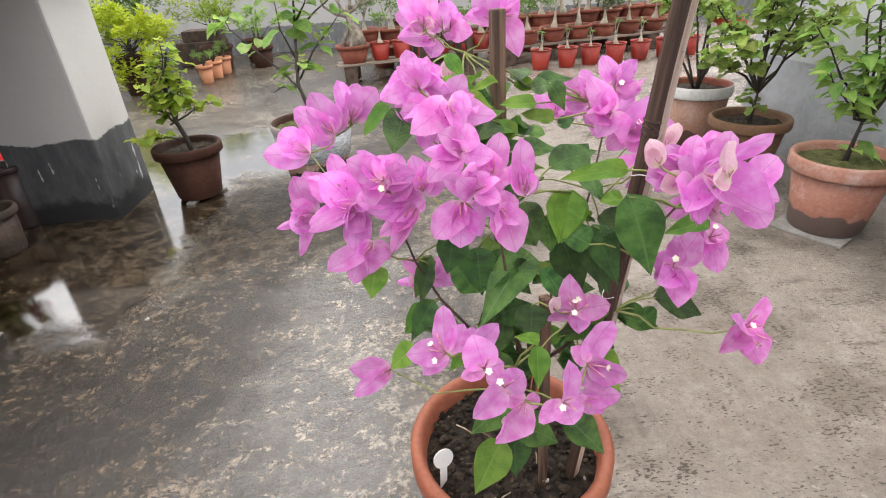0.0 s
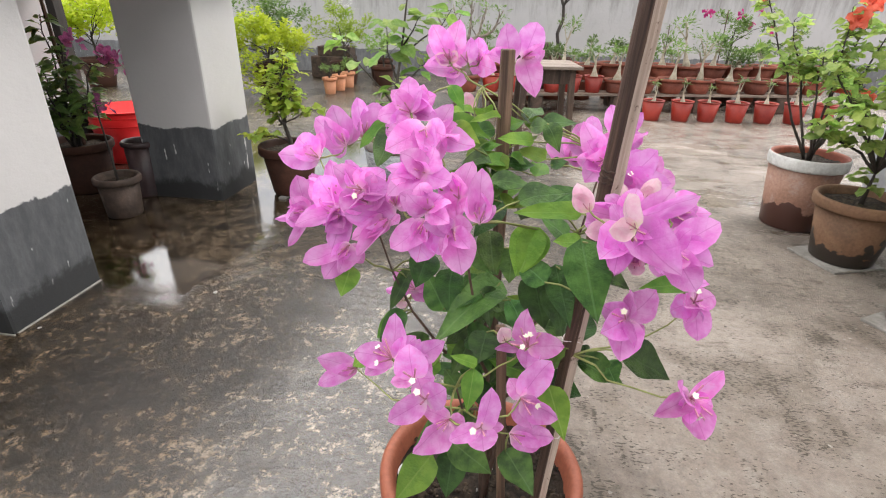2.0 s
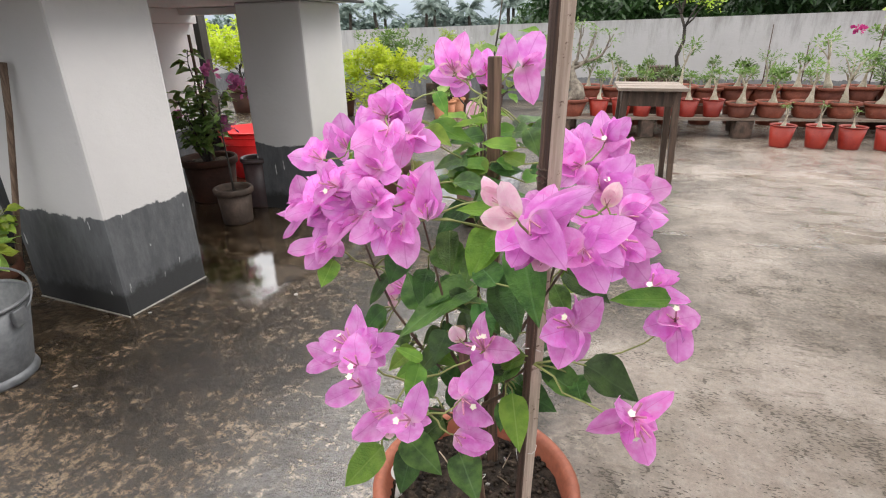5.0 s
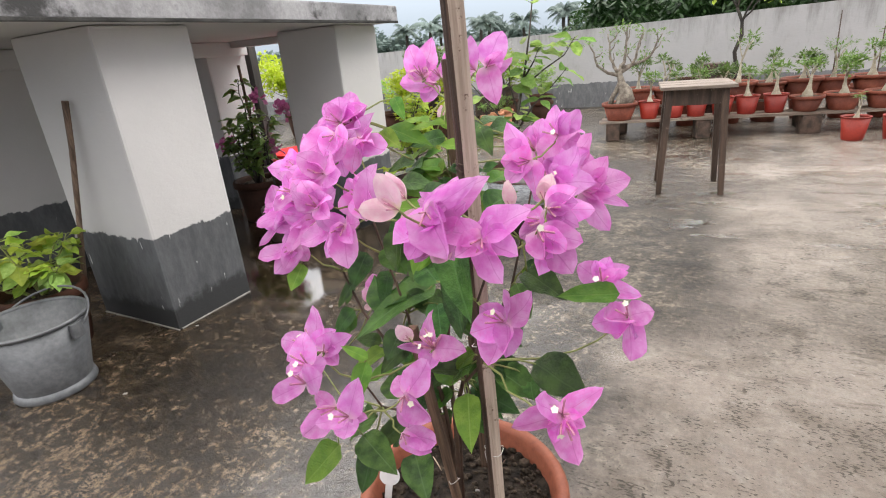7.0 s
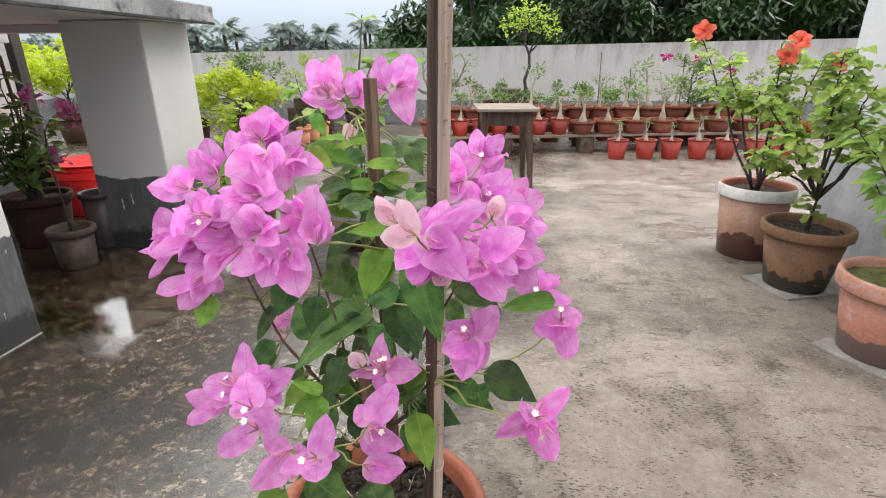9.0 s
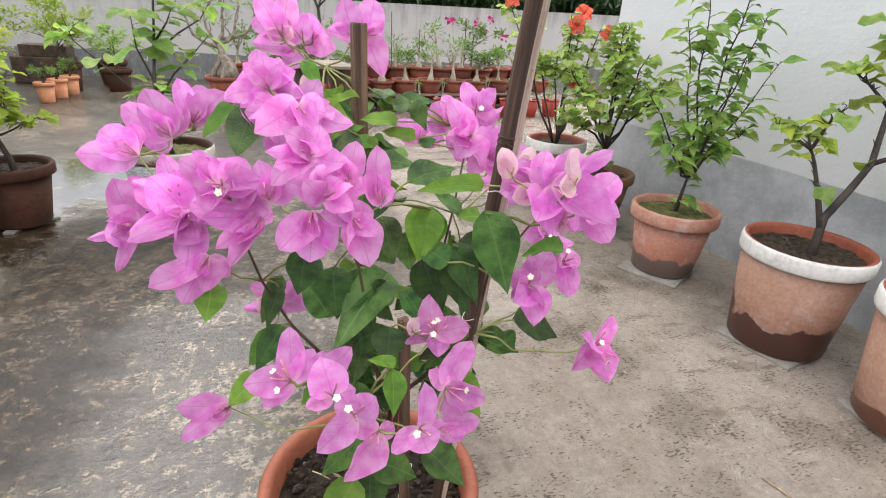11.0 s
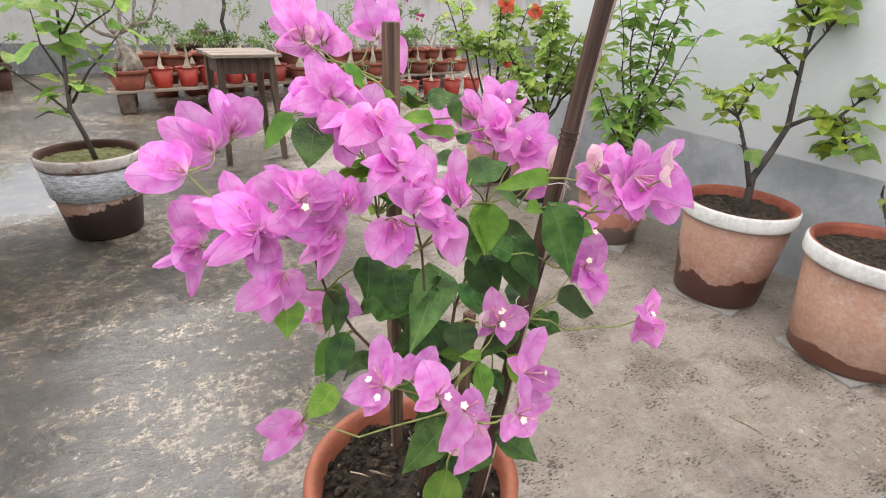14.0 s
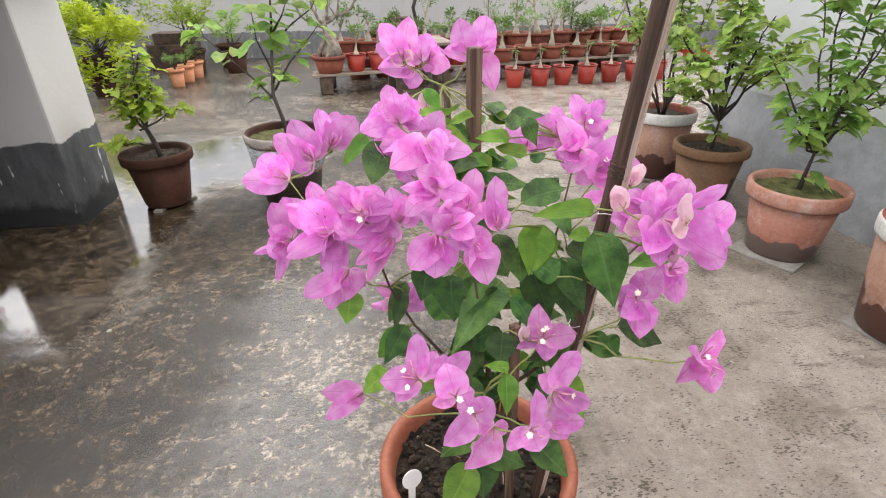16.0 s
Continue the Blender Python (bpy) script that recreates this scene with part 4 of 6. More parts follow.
# woody base and main limbs
limbs = {}
for key, tip in (("left", (0.10, 0.70, 0.76)), ("middle", (0.20, 0.68, 0.80)), ("back", (0.37, 0.79, 0.80)), ("right", (0.385, 0.62, 0.77)), ("top", (0.21, 0.89, 0.89)), ("low", (0.22, 0.60, 0.60))):
    foot = Vector((0.262 + rng.uniform(-0.012, 0.012), 0.735 + rng.uniform(-0.012, 0.012), 0.25))
    knee = Vector((0.262, 0.725, 0.46)).lerp(Vector(tip), 0.12)
    knee.z = min(knee.z, 0.52)
    path = [foot, foot.lerp(knee, 0.5) + Vector((rng.uniform(-0.008, 0.008), rng.uniform(-0.008, 0.008), 0)), knee]
    path += bend(knee, tip, -0.03, 5, 0.010, rng)[1:]
    n = len(path)
    part("stem", tube(bmesh.new(), [p - O for p in path], [0.0034 * (1 - i / (n - 1)) ** 1.4 + 0.0012 for i in range(n)], 8), BARK_RED, plant, "thin woody brown stem")
    limbs[key] = path
CAMSIDE = Vector((0.25, -0.4, 1.1))


NODES = {key: list(path[3:]) for key, path in limbs.items()}


def stalk(path, radii):
    part("stalk", tube(bmesh.new(), [p - O for p in path], radii, 5), TWIG, plant)


def bloom(spray, at, bracts, stars=(), pale=False):
    """Bracts round one point, each with its tip and width, on a thin stalk from the nearest twig."""
    c = Vector(at)
    bracts = [(*(c + (Vector(q[:3]) - c) * min(1.0, (0.046 if pale else 0.052) / (Vector(q[:3]) - c).length)), q[3]) for q in bracts]
    rest = sum((Vector(q[:3]) for q in bracts), Vector()) / len(bracts)
    d = (rest - c).normalized() * 0.6 + (CAMSIDE - c).normalized() * 0.7
    turn = lambda v: v.to_track_quat("Z", "Y").to_matrix().to_4x4() @ pose(0, 0, 0, 0, 0, rng.uniform(0, 360))
    f = None
    for q in stars:
        v = Vector(q) - c
        ob = part("flower", STAR_MESH, None, plant if f is None else f, "", True, (Matrix.Translation(c - O) @ turn(v.normalized() + (CAMSIDE - c).normalized() * 0.5)) if f is None else None)
        if f is None:
            f = ob
        else:
            ob.matrix_basis = f.matrix_basis.inverted() @ Matrix.Translation(c - O) @ turn(v)
    if f is None:
        f = part("flower", SHUT_MESH, None, plant, "", True, Matrix.Translation(c - O) @ turn(d) @ Matrix.Scale(0.45 if pale else 0.8, 4))
    back = f.matrix_basis.inverted()
    for q in bracts:
        tip = Vector(q[:3])
        v = tip - c
        face = (CAMSIDE - c).normalized() * 0.8 - v.normalized() * 0.3 + Vector((rng.uniform(-0.35, 0.35), rng.uniform(-0.35, 0.35), rng.uniform(-0.1, 0.45)))
        m = aim(c - O, v, face) @ Matrix.Diagonal((max(q[3], v.length * 0.28) * (1.12 if pale else 1.25 if spray == "low" else 1.28), v.length * (1.0 if pale else 1.06 if spray == "low" else 1.12), v.length, 1))
        part("bract", rng.choice(BRACTS_PALE if pale else BRACTS), None, f, "", True, back @ m)
    if len(bracts) > 2 and not pale and spray != "low":
        # an inner flower still half shut
        for k in range(3):
            a, b = Vector(bracts[k][:3]), Vector(bracts[(k + 1) % 3][:3])
            v = a.lerp(b, rng.uniform(0.35, 0.65)) - c
            v = v.normalized() * rng.uniform(0.022, 0.036) + (CAMSIDE - c).normalized() * rng.uniform(-0.004, 0.010)
            face = (CAMSIDE - c).normalized() * 0.6 + Vector((rng.uniform(-0.7, 0.7), rng.uniform(-0.7, 0.7), rng.uniform(-0.2, 0.6)))
            part("bract", rng.choice(BRACTS), None, f, "", True, back @ aim(c - O, v, face) @ Matrix.Diagonal((v.length * rng.uniform(0.85, 1.15), v.length, v.length, 1)))
    nodes = NODES[spray]
    j = min(nodes, key=lambda p: (p - c).length + (0.05 if p.z > c.z + 0.01 else 0.0))
    nodes.append(c)
    far = (j - c).length > 0.1
    stalk(bend(j, c, -0.02 if far else -0.006, 5, 0.006 if far else 0.003, rng), [0.0016, 0.0014, 0.0012, 0.0011, 0.001, 0.0009])


bloom("left", (0.005, 0.781, 0.805), ((-0.041, 0.768, 0.811, 0.036), (-0.029, 0.795, 0.826, 0.037), (-0.002, 0.808, 0.826, 0.031),))
bloom("left", (0.034, 0.807, 0.818), ((-0.008, 0.813, 0.847, 0.035), (0.012, 0.822, 0.866, 0.037), (0.038, 0.829, 0.848, 0.031), (0.008, 0.813, 0.811, 0.031),))
bloom("left", (0.055, 0.825, 0.830), ((0.043, 0.837, 0.871, 0.026), (0.087, 0.844, 0.860, 0.037), (0.067, 0.855, 0.865, 0.032),))
bloom("left", (0.052, 0.833, 0.821), ((0.057, 0.838, 0.842, 0.016), (0.048, 0.837, 0.839, 0.014),), pale=True)
bloom("left", (0.095, 0.677, 0.802), ((0.063, 0.683, 0.823, 0.030), (0.099, 0.699, 0.821, 0.030), (0.126, 0.673, 0.807, 0.029), (0.084, 0.652, 0.785, 0.028),), stars=((0.090, 0.661, 0.808),))
bloom("left", (0.126, 0.677, 0.770), ((0.083, 0.662, 0.776, 0.027), (0.089, 0.661, 0.749, 0.022), (0.097, 0.645, 0.731, 0.021), (0.135, 0.683, 0.761, 0.020),))
bloom("left", (0.060, 0.701, 0.764), ((0.029, 0.717, 0.797, 0.042), (0.011, 0.673, 0.754, 0.022), (0.056, 0.673, 0.732, 0.035), (0.049, 0.732, 0.799, 0.028),))
bloom("left", (0.006, 0.727, 0.748), ((-0.010, 0.739, 0.787, 0.032), (-0.014, 0.709, 0.741, 0.029), (-0.031, 0.714, 0.742, 0.009), (-0.009, 0.699, 0.714, 0.014),))
bloom("left", (0.074, 0.682, 0.728), ((0.027, 0.658, 0.711, 0.030), (0.054, 0.654, 0.699, 0.031), (0.090, 0.679, 0.709, 0.021),))
bloom("left", (0.010, 0.752, 0.775), ((0.014, 0.766, 0.785, 0.030), (0.030, 0.756, 0.763, 0.033), (-0.001, 0.747, 0.768, 0.027),))
bloom("middle", (0.142, 0.727, 0.881), ((0.138, 0.734, 0.910, 0.040), (0.106, 0.724, 0.877, 0.026), (0.163, 0.751, 0.900, 0.024), (0.128, 0.710, 0.858, 0.028),))
bloom("middle", (0.167, 0.682, 0.874), ((0.133, 0.660, 0.858, 0.033), (0.169, 0.658, 0.849, 0.030), (0.188, 0.678, 0.869, 0.030),))
bloom("middle", (0.173, 0.720, 0.863), ((0.186, 0.731, 0.891, 0.028), (0.214, 0.712, 0.849, 0.031), (0.170, 0.699, 0.830, 0.029),))
bloom("middle", (0.174, 0.645, 0.837), ((0.181, 0.648, 0.861, 0.026), (0.143, 0.622, 0.823, 0.026), (0.142, 0.628, 0.845, 0.016), (0.201, 0.637, 0.832, 0.025),))
bloom("middle", (0.183, 0.616, 0.807), ((0.157, 0.615, 0.822, 0.027), (0.194, 0.619, 0.823, 0.028), (0.203, 0.605, 0.802, 0.022),))
bloom("middle", (0.173, 0.652, 0.781), ((0.145, 0.629, 0.756, 0.033), (0.168, 0.631, 0.745, 0.038), (0.193, 0.647, 0.747, 0.028),))
bloom("middle", (0.207, 0.627, 0.784), ((0.220, 0.604, 0.750, 0.037), (0.183, 0.613, 0.794, 0.023), (0.225, 0.626, 0.789, 0.026),))
bloom("middle", (0.234, 0.632, 0.792), ((0.232, 0.648, 0.839, 0.027), (0.247, 0.645, 0.806, 0.016), (0.220, 0.652, 0.814, 0.014),))
bloom("middle", (0.208, 0.665, 0.804), ((0.218, 0.679, 0.839, 0.026), (0.188, 0.671, 0.823, 0.025), (0.204, 0.647, 0.782, 0.022),))
bloom("middle", (0.140, 0.716, 0.843), ((0.116, 0.729, 0.863, 0.026), (0.151, 0.707, 0.821, 0.026),))
bloom("top", (0.158, 0.915, 0.921), ((0.133, 0.926, 0.964, 0.034), (0.168, 0.936, 0.969, 0.034), (0.125, 0.926, 0.939, 0.026),))
bloom("top", (0.173, 0.927, 0.909), ((0.126, 0.912, 0.911, 0.036), (0.165, 0.905, 0.886, 0.031),))
bloom("top", (0.184, 0.924, 0.918), ((0.185, 0.935, 0.949, 0.023), (0.166, 0.924, 0.928, 0.020),))
bloom("top", (0.198, 0.952, 0.916), ((0.194, 0.966, 0.946, 0.024), (0.219, 0.955, 0.926, 0.027), (0.192, 0.938, 0.904, 0.025),))
bloom("top", (0.249, 0.908, 0.925), ((0.236, 0.918, 0.968, 0.037), (0.217, 0.907, 0.933, 0.027),))
bloom("top", (0.263, 0.917, 0.929), ((0.278, 0.935, 0.971, 0.040), (0.284, 0.891, 0.883, 0.036), (0.290, 0.937, 0.939, 0.024),))
bloom("top", (0.190, 0.925, 0.850), ((0.182, 0.929, 0.876, 0.022), (0.192, 0.932, 0.873, 0.019),), pale=True)
bloom("top", (0.161, 0.916, 0.918), ((0.138, 0.914, 0.928, 0.018), (0.171, 0.918, 0.933, 0.016),), pale=True)
bloom("low", (0.076, 0.674, 0.548), ((0.028, 0.668, 0.563, 0.030), (0.030, 0.650, 0.534, 0.026), (0.058, 0.657, 0.550, 0.015),))
bloom("low", (0.145, 0.603, 0.627), ((0.106, 0.594, 0.638, 0.032), (0.146, 0.624, 0.674, 0.027), (0.120, 0.583, 0.620, 0.023), (0.168, 0.621, 0.647, 0.026),), stars=((0.118, 0.590, 0.644), (0.127, 0.600, 0.662),))
bloom("low", (0.170, 0.596, 0.632), ((0.202, 0.607, 0.654, 0.026), (0.175, 0.609, 0.653, 0.022), (0.193, 0.591, 0.624, 0.025),))
bloom("low", (0.180, 0.559, 0.639), ((0.172, 0.569, 0.672, 0.037), (0.200, 0.563, 0.641, 0.026), (0.157, 0.557, 0.633, 0.017),), stars=((0.178, 0.550, 0.658),))
bloom("low", (0.196, 0.536, 0.634), ((0.165, 0.514, 0.622, 0.026), (0.215, 0.540, 0.646, 0.031), (0.186, 0.548, 0.649, 0.023),), stars=((0.195, 0.526, 0.651),))
bloom("low", (0.220, 0.549, 0.600), ((0.188, 0.524, 0.571, 0.030), (0.191, 0.550, 0.610, 0.020), (0.236, 0.550, 0.597, 0.019),))
bloom("low", (0.254, 0.531, 0.612), ((0.263, 0.541, 0.650, 0.026), (0.225, 0.516, 0.605, 0.019), (0.259, 0.514, 0.599, 0.032), (0.276, 0.533, 0.614, 0.014),), stars=((0.254, 0.518, 0.624),))
bloom("low", (0.298, 0.639, 0.638), ((0.291, 0.649, 0.679, 0.030), (0.336, 0.637, 0.646, 0.031), (0.260, 0.628, 0.641, 0.013), (0.297, 0.623, 0.620, 0.027),), stars=((0.274, 0.628, 0.660), (0.305, 0.632, 0.658), (0.292, 0.637, 0.671),))
bloom("low", (0.272, 0.632, 0.648), ((0.261, 0.630, 0.673, 0.019),), pale=True)
bloom("low", (0.293, 0.577, 0.615), ((0.319, 0.595, 0.655, 0.032), (0.331, 0.568, 0.604, 0.029), (0.306, 0.558, 0.595, 0.031), (0.280, 0.587, 0.631, 0.022),), stars=((0.309, 0.562, 0.618),))
bloom("low", (0.286, 0.575, 0.565), ((0.330, 0.576, 0.568, 0.027), (0.319, 0.574, 0.552, 0.023),))
bloom("low", (0.207, 0.572, 0.554), ((0.217, 0.558, 0.547, 0.015), (0.203, 0.558, 0.549, 0.013),), pale=True)
bloom("right", (0.394, 0.621, 0.700), ((0.371, 0.619, 0.713, 0.027), (0.420, 0.631, 0.727, 0.034), (0.389, 0.594, 0.670, 0.035), (0.374, 0.614, 0.692, 0.020),), stars=((0.377, 0.608, 0.716),))
bloom("right", (0.496, 0.721, 0.672), ((0.464, 0.704, 0.667, 0.029), (0.501, 0.700, 0.636, 0.034), (0.518, 0.727, 0.680, 0.030),), stars=((0.492, 0.710, 0.692),))
bloom("right", (0.466, 0.729, 0.704), ((0.503, 0.728, 0.695, 0.018), (0.469, 0.739, 0.729, 0.024), (0.442, 0.729, 0.721, 0.029),), stars=((0.470, 0.719, 0.724),))
bloom("right", (0.462, 0.582, 0.638), ((0.426, 0.562, 0.628, 0.022), (0.491, 0.596, 0.662, 0.021), (0.479, 0.565, 0.605, 0.030),), stars=((0.470, 0.574, 0.659), (0.472, 0.565, 0.632),))
bloom("right", (0.404, 0.558, 0.812), ((0.436, 0.566, 0.835, 0.028), (0.422, 0.541, 0.786, 0.029), (0.371, 0.546, 0.822, 0.025), (0.399, 0.557, 0.790, 0.019),))
bloom("right", (0.365, 0.557, 0.822), ((0.398, 0.576, 0.856, 0.025), (0.350, 0.557, 0.845, 0.016), (0.355, 0.536, 0.797, 0.019), (0.378, 0.550, 0.796, 0.021),))
bloom("right", (0.424, 0.638, 0.793), ((0.455, 0.630, 0.761, 0.034), (0.460, 0.644, 0.784, 0.026), (0.424, 0.632, 0.754, 0.028),), stars=((0.442, 0.626, 0.795),))
bloom("right", (0.426, 0.661, 0.808), ((0.465, 0.666, 0.808, 0.024), (0.449, 0.676, 0.821, 0.021), (0.440, 0.650, 0.783, 0.026),))
bloom("back", (0.423, 0.813, 0.783), ((0.448, 0.826, 0.818, 0.033), (0.472, 0.829, 0.797, 0.036), (0.494, 0.823, 0.761, 0.015), (0.461, 0.804, 0.733, 0.029),), stars=((0.435, 0.805, 0.801),))
bloom("back", (0.392, 0.873, 0.806), ((0.416, 0.884, 0.836, 0.030), (0.423, 0.880, 0.803, 0.028), (0.375, 0.861, 0.790, 0.027),))
bloom("back", (0.372, 0.775, 0.827), ((0.344, 0.776, 0.866, 0.030), (0.341, 0.768, 0.828, 0.028), (0.383, 0.760, 0.796, 0.025), (0.353, 0.771, 0.811, 0.025),))
bloom("right", (0.369, 0.554, 0.805), ((0.349, 0.539, 0.792, 0.013), (0.381, 0.547, 0.800, 0.011), (0.358, 0.545, 0.802, 0.011),), pale=True)
bloom("right", (0.332, 0.564, 0.839), ((0.321, 0.570, 0.863, 0.017), (0.316, 0.568, 0.851, 0.015),), pale=True)
bloom("right", (0.359, 0.510, 0.848), ((0.343, 0.514, 0.872, 0.017), (0.333, 0.502, 0.849, 0.018),), pale=True)
bloom("right", (0.409, 0.706, 0.802), ((0.419, 0.714, 0.827, 0.020), (0.409, 0.710, 0.821, 0.016),), pale=True)
bloom("right", (0.381, 0.686, 0.797), ((0.382, 0.693, 0.826, 0.016),), pale=True)
bloom("back", (0.392, 0.822, 0.848), ((0.380, 0.840, 0.880, 0.024), (0.414, 0.820, 0.875, 0.024), (0.415, 0.805, 0.845, 0.027), (0.374, 0.812, 0.827, 0.030),), stars=((0.386, 0.810, 0.858),))
bloom("back", (0.361, 0.829, 0.828), ((0.342, 0.847, 0.852, 0.031), (0.361, 0.852, 0.863, 0.026), (0.337, 0.841, 0.827, 0.026),))
bloom("back", (0.344, 0.924, 0.785), ((0.368, 0.931, 0.834, 0.040), (0.316, 0.949, 0.805, 0.037), (0.378, 0.916, 0.793, 0.034),))
bloom("back", (0.387, 0.839, 0.797), ((0.420, 0.829, 0.825, 0.028), (0.377, 0.856, 0.820, 0.027), (0.376, 0.836, 0.782, 0.028),))
bloom("back", (0.395, 0.778, 0.799), ((0.374, 0.778, 0.783, 0.026), (0.433, 0.774, 0.842, 0.039), (0.443, 0.758, 0.809, 0.037), (0.425, 0.749, 0.783, 0.035),), stars=((0.398, 0.767, 0.819),))
bloom("back", (0.403, 0.725, 0.773), ((0.370, 0.739, 0.776, 0.024), (0.379, 0.719, 0.754, 0.024),))
bloom("right", (0.365, 0.577, 0.829), ((0.336, 0.590, 0.833, 0.020), (0.372, 0.586, 0.852, 0.022), (0.339, 0.577, 0.812, 0.016),))
bloom("right", (0.359, 0.567, 0.824), ((0.330, 0.565, 0.817, 0.020),), pale=True)
bloom("right", (0.361, 0.546, 0.835), ((0.401, 0.509, 0.809, 0.033), (0.411, 0.547, 0.866, 0.017), (0.354, 0.532, 0.802, 0.025),))
bloom("right", (0.388, 0.603, 0.800), ((0.383, 0.586, 0.786, 0.018),))
bloom("right", (0.376, 0.553, 0.802), ((0.368, 0.539, 0.791, 0.016),), pale=True)
bloom("low", (0.140, 0.764, 0.626), ((0.103, 0.786, 0.641, 0.027), (0.169, 0.746, 0.620, 0.030), (0.158, 0.774, 0.648, 0.024), (0.079, 0.779, 0.608, 0.010),))
bloom("low", (0.121, 0.761, 0.608), ((0.111, 0.772, 0.628, 0.020), (0.121, 0.753, 0.598, 0.018),), pale=True)
bloom("left", (0.052, 0.716, 0.774), ((0.037, 0.738, 0.809, 0.027), (0.066, 0.726, 0.809, 0.026), (0.012, 0.743, 0.784, 0.027),))
bloom("left", (0.059, 0.704, 0.769), ((0.008, 0.704, 0.745, 0.021), (0.065, 0.682, 0.749, 0.026), (0.084, 0.687, 0.772, 0.023),))
bloom("left", (0.101, 0.675, 0.788), ((0.066, 0.681, 0.778, 0.027), (0.124, 0.669, 0.798, 0.022), (0.070, 0.705, 0.822, 0.021),))
bloom("middle", (0.135, 0.673, 0.787), ((0.128, 0.689, 0.819, 0.027), (0.157, 0.673, 0.808, 0.026), (0.112, 0.672, 0.776, 0.022),))
bloom("middle", (0.152, 0.701, 0.864), ((0.136, 0.693, 0.847, 0.025), (0.161, 0.678, 0.843, 0.027), (0.126, 0.716, 0.876, 0.021),))
bloom("middle", (0.136, 0.754, 0.881), ((0.102, 0.760, 0.867, 0.023), (0.130, 0.769, 0.911, 0.029), (0.162, 0.750, 0.897, 0.029), (0.172, 0.729, 0.874, 0.027),))


def leaf(a, tip, meshes, width=0.0):
    a, tip = Vector(a), Vector(tip)
    d = tip - a
    face = (CAMSIDE - a).normalized() * 0.7 + Vector((rng.uniform(-0.3, 0.3), rng.uniform(-0.3, 0.3), 0.7))
    m = aim(a - O, d, face, d.length)
    part("leaf", rng.choice(meshes), None, plant, "", True, m @ Matrix.Diagonal((width / d.length / 0.56 if width else 1.0, 1, 1, 1)))
    j = min((p for path in list(limbs.values()) + list(NODES.values()) for p in path[1:]), key=lambda p: (p - a).length)
    stalk(bend(j, a, 0.004, 3, 0.002, rng), [0.0014, 0.0012, 0.0011, 0.001])


leaf((0.259, 0.714, 0.678), (0.191, 0.627, 0.658), LEAF_A, 0.051)
leaf((0.339, 0.627, 0.782), (0.360, 0.586, 0.710), LEAF_A, 0.048)
leaf((0.333, 0.632, 0.810), (0.268, 0.623, 0.812), LEAF_B, 0.022)
leaf((0.314, 0.671, 0.723), (0.334, 0.631, 0.662), LEAF_A, 0.033)
leaf((0.298, 0.676, 0.770), (0.279, 0.640, 0.730), LEAF_B, 0.036)
leaf((0.273, 0.680, 0.801), (0.323, 0.684, 0.822), LEAF_A, 0.033)
leaf((0.239, 0.699, 0.816), (0.288, 0.695, 0.822), LEAF_A, 0.023)
leaf((0.167, 0.708, 0.714), (0.158, 0.677, 0.682), LEAF_A, 0.036)
leaf((0.137, 0.715, 0.672), (0.122, 0.684, 0.640), LEAF_A, 0.019)
leaf((0.074, 0.684, 0.697), (0.068, 0.657, 0.670), LEAF_B, 0.032)
leaf((0.409, 0.670, 0.624), (0.472, 0.658, 0.606), LEAF_A, 0.044)
leaf((0.362, 0.673, 0.601), (0.422, 0.662, 0.587), LEAF_A, 0.033)
leaf((0.198, 0.564, 0.527), (0.163, 0.527, 0.488), LEAF_B, 0.040)
leaf((0.218, 0.588, 0.528), (0.270, 0.571, 0.505), LEAF_A, 0.038)
leaf((0.220, 0.599, 0.502), (0.217, 0.564, 0.459), LEAF_A, 0.037)
leaf((0.240, 0.587, 0.637), (0.238, 0.557, 0.604), LEAF_B, 0.024)
leaf((0.242, 0.587, 0.645), (0.216, 0.578, 0.661), LEAF_B, 0.014)
leaf((0.249, 0.646, 0.648), (0.242, 0.619, 0.623), LEAF_A, 0.037)
leaf((0.484, 0.715, 0.700), (0.424, 0.699, 0.699), LEAF_B, 0.027)
leaf((0.244, 0.673, 0.764), (0.251, 0.643, 0.728), LEAF_A, 0.030)
leaf((0.186, 0.747, 0.865), (0.223, 0.732, 0.851), LEAF_B, 0.024)
leaf((0.231, 0.746, 0.832), (0.202, 0.726, 0.827), LEAF_A, 0.024)
leaf((0.329, 0.670, 0.767), (0.300, 0.664, 0.792), LEAF_A, 0.032)
leaf((0.340, 0.645, 0.772), (0.312, 0.631, 0.780), LEAF_B, 0.022)
leaf((0.299, 0.706, 0.697), (0.316, 0.670, 0.644), LEAF_A, 0.045)
leaf((0.197, 0.714, 0.690), (0.193, 0.679, 0.646), LEAF_A, 0.043)
leaf((0.271, 0.679, 0.744), (0.269, 0.651, 0.714), LEAF_A, 0.032)
leaf((0.124, 0.721, 0.863), (0.106, 0.695, 0.826), LEAF_A, 0.041)
leaf((0.105, 0.746, 0.862), (0.074, 0.733, 0.836), LEAF_B, 0.022)
leaf((0.240, 0.700, 0.675), (0.172, 0.702, 0.641), LEAF_A, 0.047)
leaf((0.133, 0.709, 0.613), (0.097, 0.697, 0.584), LEAF_B, 0.037)
leaf((0.110, 0.660, 0.593), (0.077, 0.650, 0.571), LEAF_B, 0.032)
leaf((0.222, 0.609, 0.543), (0.159, 0.603, 0.500), LEAF_A, 0.044)
leaf((0.283, 0.598, 0.514), (0.318, 0.557, 0.499), LEAF_A, 0.037)
leaf((0.139, 0.731, 0.675), (0.114, 0.706, 0.632), LEAF_A, 0.024)
